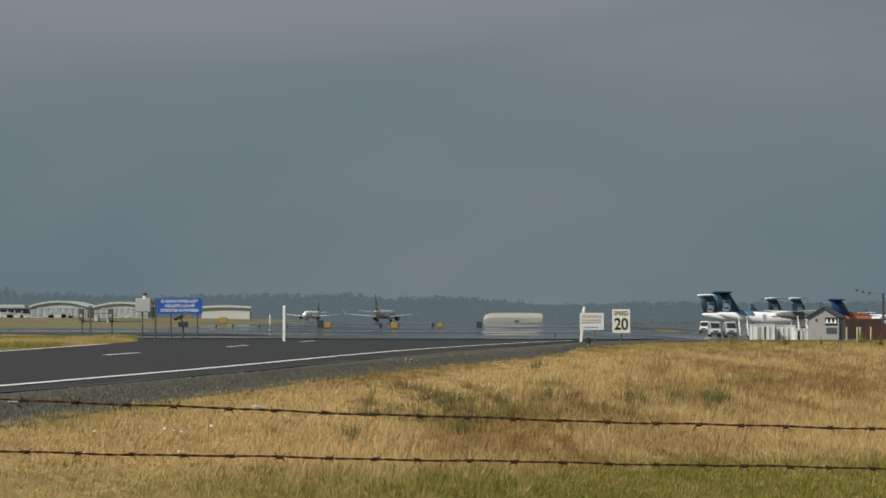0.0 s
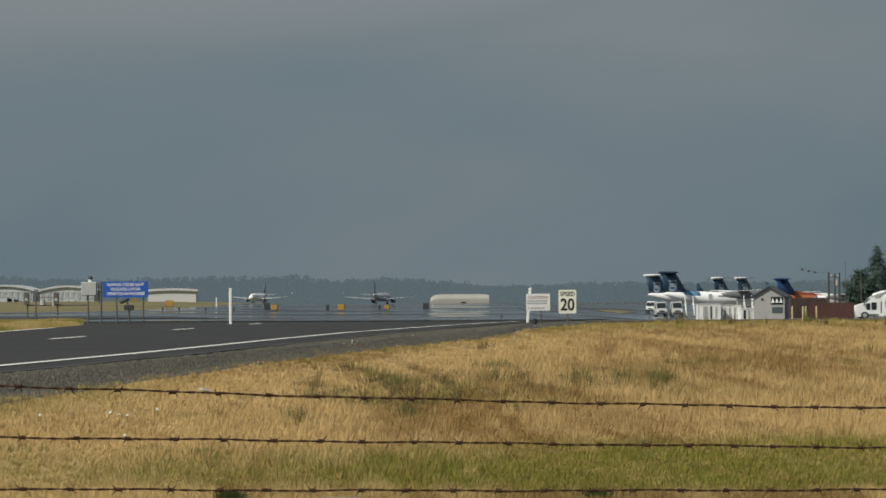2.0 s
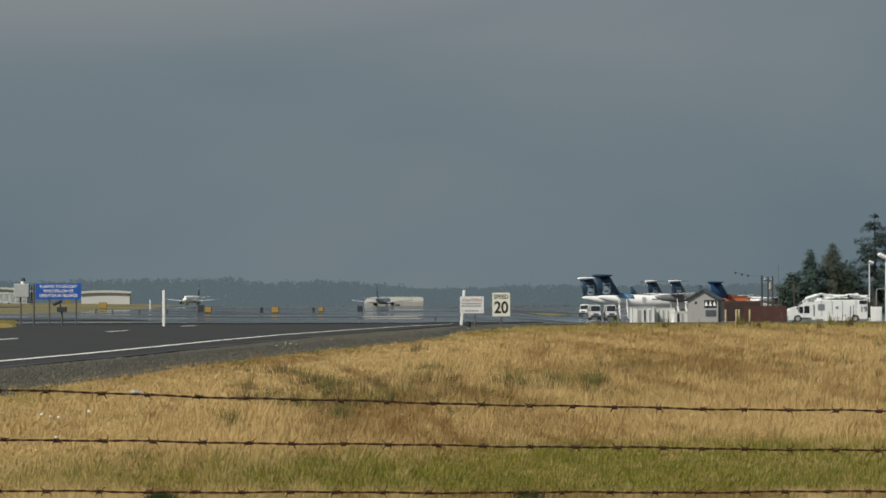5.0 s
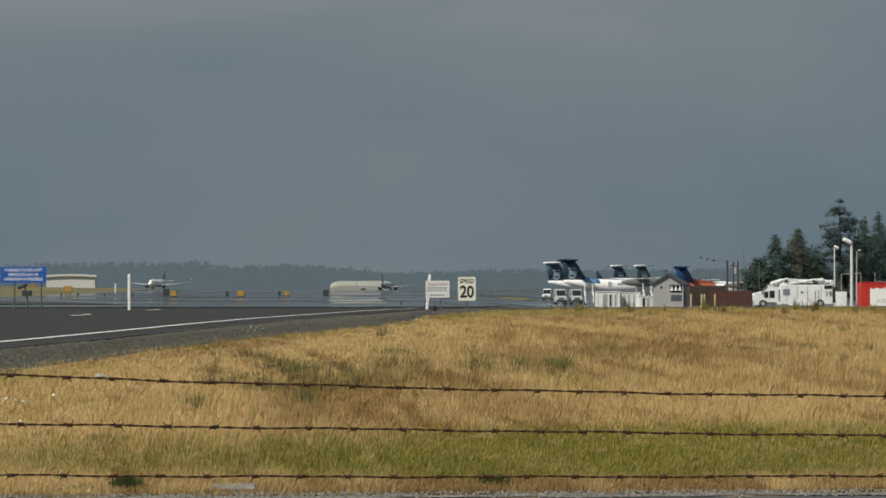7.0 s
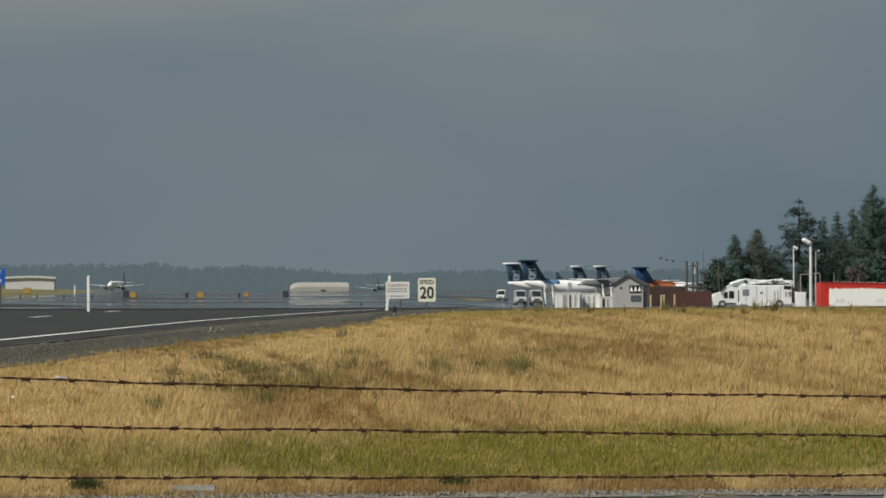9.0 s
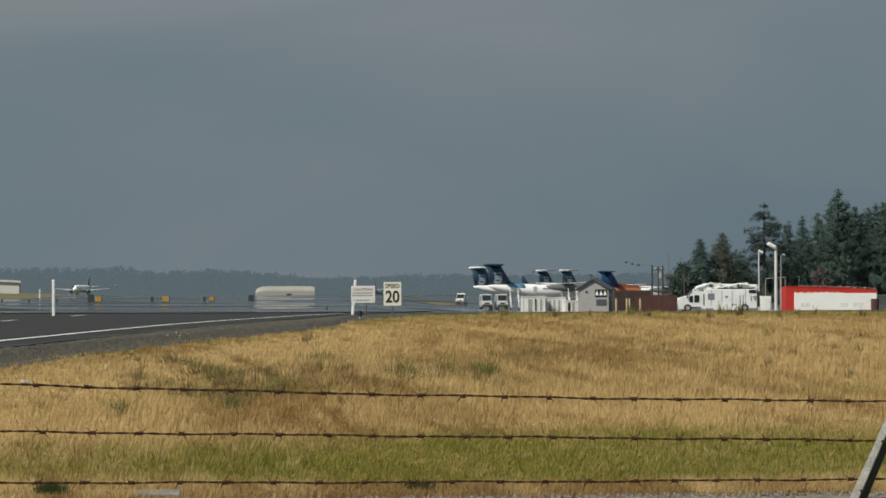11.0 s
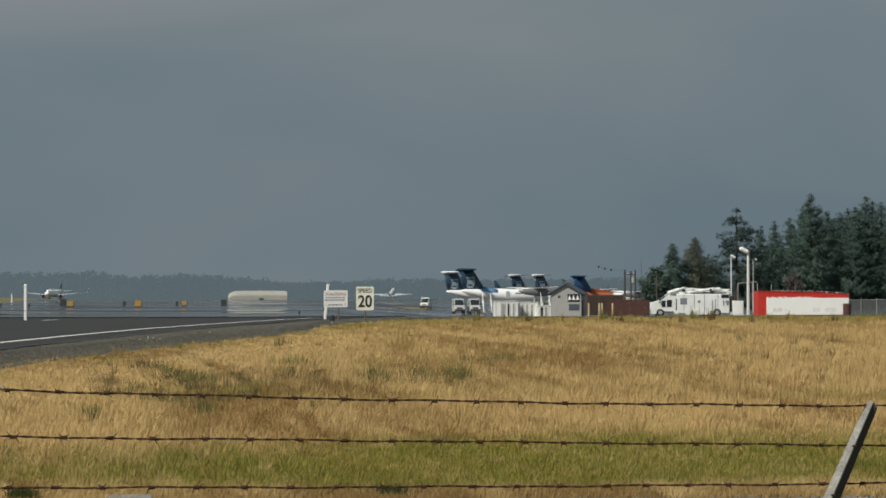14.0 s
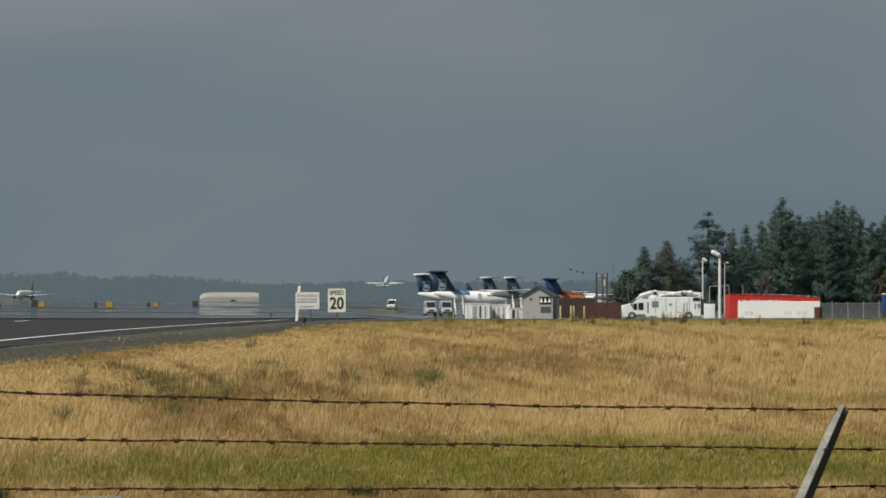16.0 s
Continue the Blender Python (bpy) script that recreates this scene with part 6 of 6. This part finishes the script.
# ---- far across the field ----
def arched_hangar(u0, u1, eave, apex, d, label, openings, depth=40, cladding="hangar_white"):
    k = UNIT * d
    x, y = spot((u0 + u1) / 2, d)
    g = ground_z(x, y)
    w = (u1 - u0) * k
    he, ha = high(eave, d) - g, high(apex, d) - g
    h = thing("hangar", label, "hangar", pose(x, y, g), group="far hangars")
    arch = [(-w / 2, -0.5), (w / 2, -0.5), (w / 2, he)] + [(w / 2 * c, he + (ha - he) * (1 - c * c)) for c in (1 - i / 6 for i in range(1, 12))] + [(-w / 2, he)]
    part("shell", prism(B(), arch, depth, pose(0, depth / 2, 0)), cladding, h)
    rim = [((w / 2 + 0.8) * (1 - i / 6), he + 0.5 + (ha - he) * (1 - (1 - i / 6) ** 2)) for i in range(13)]
    part("roof", prism(B(), rim + [((w / 2 + 0.8) * (1 - i / 6), he - 0.5 + (ha - he) * (1 - (1 - i / 6) ** 2)) for i in range(12, -1, -1)], depth + 1.5, pose(0, depth / 2 - 0.3, 0)), "hangar_roof" if openings else cladding, h, "pale arched metal roof")
    for i in range(openings):
        xx = -w / 2 + w * (i + 0.5) / openings
        o = part("doorway", bx(B(), (xx, -0.1, he * 0.52), (w / openings * 0.62, 0.3, he * 0.72), 0.05), "hangar_glass", h)
        part("door_frame", bx(B(), (xx, -0.2, he * 0.9), (w / openings * 0.8, 0.2, 0.3)), "hangar_roof", o)
    return h


arched_hangar(-729, -630, 24, 33, 1500, "pale arched hangar with a row of dark doorways", 9)
arched_hangar(-617, -522, 23, 31, 1480, "pale arched hangar behind the notice board", 9)
arched_hangar(-427, -342, 22.5, 24.5, 1350, "low white hangar with a blank front", 0, 10, "hangar_pale")
# open-sided canopy
x, y = spot(-776, 1500)
g = ground_z(x, y)
k = UNIT * 1500
cn = thing("canopy", "long pale open-sided aircraft canopy", "canopy", pose(x, y, g))
part("roof", bx(B(), (0, 8, high(24, 1500) - g), (74 * k, 16, 6 * k), 0.3), "hangar_white", cn)
for i in range(6):
    part("post", bx(B(), (-34 * k + 13 * k * i, 0.5, high(10, 1500) - g - 1), (0.5, 0.5, 22 * k)), "hangar_white", cn)
part("back_wall", bx(B(), (0, 15, high(9, 1500) - g), (74 * k, 0.4, 22 * k)), "hangar_glass", cn)


def far_car(u, d, w, h, label="small pale parked vehicle far across the field"):
    c = thing("parked_vehicle", label, "vehicle", base(u, d), group="parked vehicles")
    part("body", prism(B(), [(-w / 2, 0.3), (w / 2, 0.3), (w / 2, h * 0.55), (w * 0.3, h), (-w * 0.34, h), (-w / 2, h * 0.6)], 1.9), "hangar_roof", c)
    part("window", prism(B(), [(-w * 0.36, h * 0.6), (w * 0.36, h * 0.6), (w * 0.27, h * 0.94), (-w * 0.31, h * 0.94)], 1.94), "hangar_glass", c)
    for s in (-0.3, 0.3):
        part("wheel", rod(B(), (s * w, -1.0, 0.35), (s * w, -0.75, 0.35), 0.35, n=12), "tyre", c)


for u, w_, h_ in ((-772, 7, 3.0), (-757, 8, 2.6), (-738, 5, 2.2), (-697, 5, 2.4), (-682, 9, 3.2), (-664, 6, 3.0), (-655, 4.6, 1.9), (-560, 6, 2.4)):
    far_car(u, 1380, w_, h_)


# long low building with rounded roof beyond the taxiway
def low_building():
    d = 1850.0
    k = UNIT * d
    x, y = spot(124, d)
    g = ground_z(x, y)
    h = thing("low_building", "long low cream building with a rounded roof", "building", pose(x, y, g))
    top = high(13, d) - g
    L = 104 * k
    rings = []
    for s, f in ((-0.5, 0.55), (-0.485, 0.72), (-0.45, 0.86), (-0.38, 0.97), (-0.25, 1.0), (0.25, 1.0), (0.44, 0.98), (0.5, 0.93)):
        rings.append([(s * L, 0, -0.3)] + [(s * L, 7.0 - 7.0 * math.cos(a), top * f * (0.55 + 0.45 * math.sin(a))) for a in (math.pi * i / 8 for i in range(9))] + [(s * L, 14, -0.3)])
    b_ = part("shell", loft(B(), rings), "cream", h, smooth=False)
    for i in range(7):
        part("seam", bx(B(), (-L * 0.42 + i * L * 0.14, -0.02, top * 0.28), (0.12, 0.06, top * 0.5)), "cream", b_)
    part("vent", bx(B(), (0.06 * L, -0.1, top * 0.2), (3.2, 0.3, 1.4), 0.05), "dark_box", h)
    part("skirt", bx(B(), (0, -0.05, 0.1), (L * 0.98, 0.15, 0.35)), "concrete", h)


low_building()
x, y = spot(-306, 820)
wp = thing("wind_post", "slim white post on the far grass", "post", pose(x, y, ground_z(x, y)))
part("shaft", rod(B(), (0, 0, 0), (0, 0, 2.7), 0.22, 0.18, n=10), "white", wp)
part("foot", rod(B(), (0, 0, 0), (0, 0, 0.15), 0.5, n=12), "concrete", wp)
for u, d in ((-401, 392), (-372, 392), (-325, 392), (-276, 396), (198, 120)):
    e = thing("edge_light", "small dark runway edge light on a stem", "edge light", base(u, d), group="edge lights")
    s_ = d / 392
    part("stem", rod(B(), (0, 0, 0), (0, 0, 0.3 * s_), 0.09 * s_, n=8), "dark_box", e)
    part("lamp_head", rod(B(), (0, 0, 0.3 * s_), (0, 0, 0.55 * s_), 0.14 * s_, 0.1 * s_, n=10), "dark_box", e)

# ---- trees ----
M["fir"] = plant("fir_needles", (0.108, 0.170, 0.146), (0.136, 0.204, 0.172), 0.95, 0.5, True)
M["fir_dark"] = plant("shaded_fir_needles", (0.075, 0.112, 0.104), (0.094, 0.136, 0.124), 0.95, 0.5, True)
M["fir_brown"] = plant("cedar_needles", (0.138, 0.162, 0.124), (0.162, 0.186, 0.142), 0.95, 0.5, True)
M["leaf"] = plant("broad_leaves", (0.100, 0.152, 0.128), (0.126, 0.182, 0.152), 0.9, 0.5, True)
M["bark"] = mat("bark", (0.07, 0.05, 0.038), 0.9, vary=0.3, size=0.4)
M["twig"] = plant("bare_twigs", (0.075, 0.068, 0.066), (0.10, 0.088, 0.085), 0.9)


def crown_mesh(name, tris, outward, material, parent):
    """Needle sprays or leaves as triangles, shaded softly by the side of the crown that they grow on."""
    v = tris.reshape(-1, 3)
    ob = scatter_mesh(name, v, np.arange(len(v)).reshape(-1, 3), material, parent)
    n = np.repeat(outward / np.maximum(np.linalg.norm(outward, axis=1), 1e-6)[:, None], 3, axis=0)
    ob.data.attributes.new("outward", "FLOAT_VECTOR", "POINT").data.foreach_set("vector", n.astype(np.float32).ravel())
    return ob


def fir_mesh(h, r, seed, whorls, sparse=0.0, droop=0.25, start=0.08, power=0.8, loose=1.0, lift=0.0, dense=1.0):
    """Triangles of needle sprays along limbs that droop, or rise like plumes, and the way each faces."""
    rng = np.random.default_rng(seed)
    P, N = [], []
    for i in range(whorls):
        f = start + (1 - start) * (i + rng.random() * 0.8) / whorls
        reach = 1.2 * r * (1 - f) ** power * (0.7 + 0.55 * rng.random()) + 0.2
        for j in range(int(5 + 3 * rng.random())):
            if rng.random() < sparse * 0.45:
                continue
            a = rng.random() * 6.283
            L = reach * (0.6 + 0.55 * rng.random())
            rise = 0.18 * rng.random() - 0.05 + lift * (0.7 + 0.6 * rng.random())
            n = max(20, int(L / r * 190 * dense))
            t = rng.random(n) ** 0.7
            spread = loose * (0.10 * r + 0.13 * L * (1 - t))
            cx = np.cos(a) * L * t + rng.normal(0, 1, n) * spread * 0.6
            cy = np.sin(a) * L * t + rng.normal(0, 1, n) * spread * 0.6
            cz = np.minimum(h * f + L * (rise * t - droop * t * t), h * 1.0) + rng.normal(0, 1, n) * (0.02 * r + 0.03 * L)
            s = (0.07 + 0.07 * rng.random(n)) * (0.50 + 0.17 * r) * (0.45 + 0.5 * (1 - f) ** 0.5)
            q = rng.normal(0, 1, (n, 3, 3)) * s[:, None, None]
            q[:, :, 2] *= 0.55 + 0.6 * lift
            q[:, 2, 2] += s * (1.2 * lift - 0.8)
            P.append(np.stack([cx, cy, cz], 1)[:, None, :] + q)
            up = 0.35 * r + 0.5 * L * (1 - t)
            N.append(np.stack([cx, cy, up], 1) / max(r, 0.3) + rng.normal(0, 0.22, (n, 3)))
    top = np.zeros((14, 3, 3))
    top[:, :, :] = rng.normal(0, 0.07, (14, 3, 3))
    top[:, :, 2] += (h * (0.965 + 0.05 * rng.random(14)))[:, None]
    P.append(top)
    N.append(np.tile([0.0, 0.0, 1.0], (14, 1)))
    return np.concatenate(P), np.concatenate(N)


def fir(name, label, h, r, seed, whorls=34, sparse=0.0, droop=0.25, start=0.08, power=0.8, needles="fir", loose=1.0, lift=0.0, dense=1.0, m=Matrix.Identity(4)):
    t = thing(name, label, "tree", m, group="airport trees")
    part("trunk", rod(B(), (0, 0, -0.3), (0, 0, h * 0.97), 0.018 * h + 0.05, 0.03, n=9), "bark", t)
    crown_mesh("crown", *fir_mesh(h, r, seed, whorls, sparse, droop, start, power, loose, lift, dense), needles, t)
    return t


def tree_at(u, v, d):
    """Foot of a tree at u, d and its height when the top stands v units over eye level."""
    x, y = spot(u, d)
    g = ground_z(x, y)
    return pose(x, y, g, 0, 0, (u * 37) % 360), high(v, d) - g


def grown_fir(u, v, w, d, seed, **more):
    m, h = tree_at(u, v, d)
    label = more.pop("label", "tall dark green fir at the edge of the apron")
    return fir("fir_tree", label, h, w * UNIT * d / 2, seed, m=m, **more)


# the row,, from the slim ones by the poles to the dense stand
grown_fir(866, 95, 74, 450, 21, power=0.85, whorls=46)
grown_fir(906, 105, 100, 452, 22, power=0.85, whorls=50, needles="fir_brown", label="brownish green cedar beside darker firs")
grown_fir(938, 66, 92, 470, 23, power=0.5, start=0.02)
grown_fir(982, 158, 150, 455, 24, whorls=15, sparse=0.05, droop=0.18, power=0.7, start=0.2, loose=0.25, dense=1.9, needles="fir_dark", label="tall open-branched fir with drooping limbs")
for i, (u, v, w) in enumerate(((1026, 125, 48), (1052, 134, 56), (1080, 142, 60), (1117, 182, 74), (1147, 152, 62), (1172, 148, 60), (1199, 160, 58), (1218, 178, 64), (1247, 168, 62), (1283, 138, 66), (1310, 150, 64), (1345, 160, 70), (1390, 150, 74))):
    if i < 3:
        grown_fir(u, v, w * 1.4, 470 + 12 * (i % 3), 40 + i, whorls=44, power=0.8, loose=0.8, label="dense dark green fir in the stand beyond the fence")
    else:
        grown_fir(u, v, w * 1.25, 470 + 12 * (i % 3), 40 + i, whorls=48, power=0.68, droop=0.08, lift=0.42, loose=0.7, label="dense dark green fir with rising plumes in the stand")
for i, (u, v, w) in enumerate(((1104, 160, 34), (1131, 158, 34), (1160, 140, 36), (1185, 156, 34), (1206, 150, 32), (1231, 170, 30), (1260, 150, 34), (1298, 126, 36), (1327, 138, 36))):
    grown_fir(u, v, w * 1.3, 488 + 6 * (i % 2), 90 + i, whorls=40, power=0.6, droop=0.05, lift=0.5, loose=0.7, label="slim dark green fir crowded between taller ones")
for i, (u, v, w) in enumerate(((1010, 70, 80), (1064, 86, 90), (1100, 110, 90), (1132, 118, 90), (1160, 110, 90), (1190, 118, 90), (1235, 122, 90), (1265, 112, 90), (1300, 105, 90), (1340, 100, 95))):
    grown_fir(u, v, w, 500 + 8 * (i % 3), 70 + i, whorls=34, power=0.42, start=0.02, lift=0.3, label="dark fir filling the back of the stand")


def broadleaf(u, v, w, d, seed, material="leaf", label="round dark green broadleaf tree by the utility poles", name="broadleaf_tree", count=2600):
    m, h = tree_at(u, v, d)
    t = thing(name, label, "tree", m, group="airport trees")
    r = w * UNIT * d / 2
    rng = np.random.default_rng(seed)
    part("trunk", rod(B(), (0, 0, -0.2), (0, 0, h * 0.6), 0.03 * h + 0.04, 0.06, n=8), "bark", t)
    for i in range(6):
        a = i * 1.05 + rng.random()
        part("limb", rod(B(), (0, 0, h * (0.25 + 0.05 * i)), (r * 0.6 * math.cos(a), r * 0.6 * math.sin(a), h * (0.5 + 0.06 * i)), 0.09, 0.03, n=6), "bark", t)
    cl = rng.normal(0, 1, (26, 3))
    cl /= np.linalg.norm(cl, axis=1)[:, None]
    cl *= (0.35 + 0.6 * rng.random((26, 1)))
    c = cl[rng.integers(0, 26, count)] * np.array([r * 0.85, r * 0.85, h * 0.42]) + rng.normal(0, 1, (count, 3)) * r * 0.16
    c[:, 2] += h * 0.54
    s = 0.06 * r + 0.12 * rng.random(count)
    q = c[:, None, :] + rng.normal(0, 1, (count, 3, 3)) * s[:, None, None]
    crown_mesh("crown", q, (c - np.array([0, 0, h * 0.4])) / h + rng.normal(0, 0.12, (count, 3)), material, t)
    return t


broadleaf(830, 60, 56, 440, 5)
broadleaf(846, 40, 40, 438, 6)
M["leaf_brown"] = plant("yellowing_leaves", (0.082, 0.084, 0.048), (0.104, 0.104, 0.058), 0.9, 0.4, True)
broadleaf(1134, 72, 38, 446, 8, label="small green tree in front of the dark firs")
broadleaf(1306, 56, 46, 446, 9, "leaf_brown", "yellow-brown bush at the foot of the firs")
broadleaf(1090, 52, 44, 440, 7, "twig", "bare brownish shrub in front of the firs", "bare_shrub", 1500)


# far woods along the horizon, past counting
def far_woods():
    rng = np.random.default_rng(9)
    prof = [(-1000, 60), (-784, 62), (-600, 56), (-384, 52), (-284, 54), (-150, 52), (0, 47), (116, 44), (180, 36), (300, 38), (440, 40), (800, 40), (1500, 44)]
    P = []
    n = 2600
    u = -1000 + 2500 * rng.random(n)
    d = 2450 + 500 * rng.random(n)
    hv = np.interp(u, [p[0] for p in prof], [p[1] for p in prof]) - 4
    wave = 0.80 + 0.22 * smooth_noise(u / 60 + 40, u * 0 + 3) + 0.10 * smooth_noise(u / 17, u * 0 + 8)
    for i in range(n):
        dd = d[i]
        x = u[i] * UNIT * dd
        tall = rng.random() < 0.13
        h = (hv[i] * wave[i] * (0.72 + 0.26 * rng.random()) + (5 * rng.random() if tall else 0)) * UNIT * dd + 1.2
        r = (2.2 if tall else 5.0 + 3.5 * rng.random())
        k = 60
        f = rng.random(k)
        taper = (1 - f) if tall else np.sqrt(np.clip(1 - (f * 1.02 - 0.15) ** 2, 0.05, 1)) * np.where(f > 0.85, 0.5, 1)
        a = rng.random(k) * 6.283
        c = np.stack([x + np.cos(a) * r * taper, dd + np.sin(a) * r * taper, -1.2 + h * f], 1)
        q = c[:, None, :] + rng.normal(0, 1, (k, 3, 3)) * (0.8 if tall else 1.2)
        q[:, :, 2] = np.minimum(q[:, :, 2], -1.2 + h * 1.02)
        P.append(q)
    v = np.concatenate(P).reshape(-1, 3)
    return v, np.arange(len(v)).reshape(-1, 3)


backdrop = tagged(scatter_mesh("backdrop_woods", *far_woods(), "far_wood"), "blue-grey woods along the horizon, haze painted as a faint glow", "woods", kind="stuff")


# ---- what moves ----
def motions():
    # take-off run along the runway, lifting off near the end
    run = [  # seconds, distance ahead, height over the runway, nose up
        (0.0, 1250, 0, 0), (1.5, 1336, 0, 0), (3.5, 1459, 0, 0), (5.0, 1556, 0, 0), (7.5, 1728, 0, 0), (9.0, 1838, 0, 0), (11.0, 1992, 0, 0),
        (12.0, 2073, 0.1, 2), (13.0, 2154, 0.8, 7), (14.5, 2276, 3.9, 11), (16.0, 2400, 13.7, 13)]
    rows = []
    for t, d, h, p in run:
        x = 0.1919 * d - 266.1
        rows.append((t, pose(x, d, ground_z(x, d) + 0.06 + h, 0, 0, -10.9) @ pose(0, 0, 0, p, 0, 0)))
    walk(departing, rows)
    rows = []
    for t, u, d in ((0.0, 464, 560), (5.0, 463, 560), (7.5, 456, 560), (9.0, 448, 560), (11.0, 437, 562), (12.5, 429, 565), (14.5, 420, 570), (16.0, 413, 575)):
        x, y = spot(u, d)
        rows.append((t, pose(x, y, ground_z(x, y) + 0.04, 0, 0, -14)))
    walk(moving_van, rows)


motions()
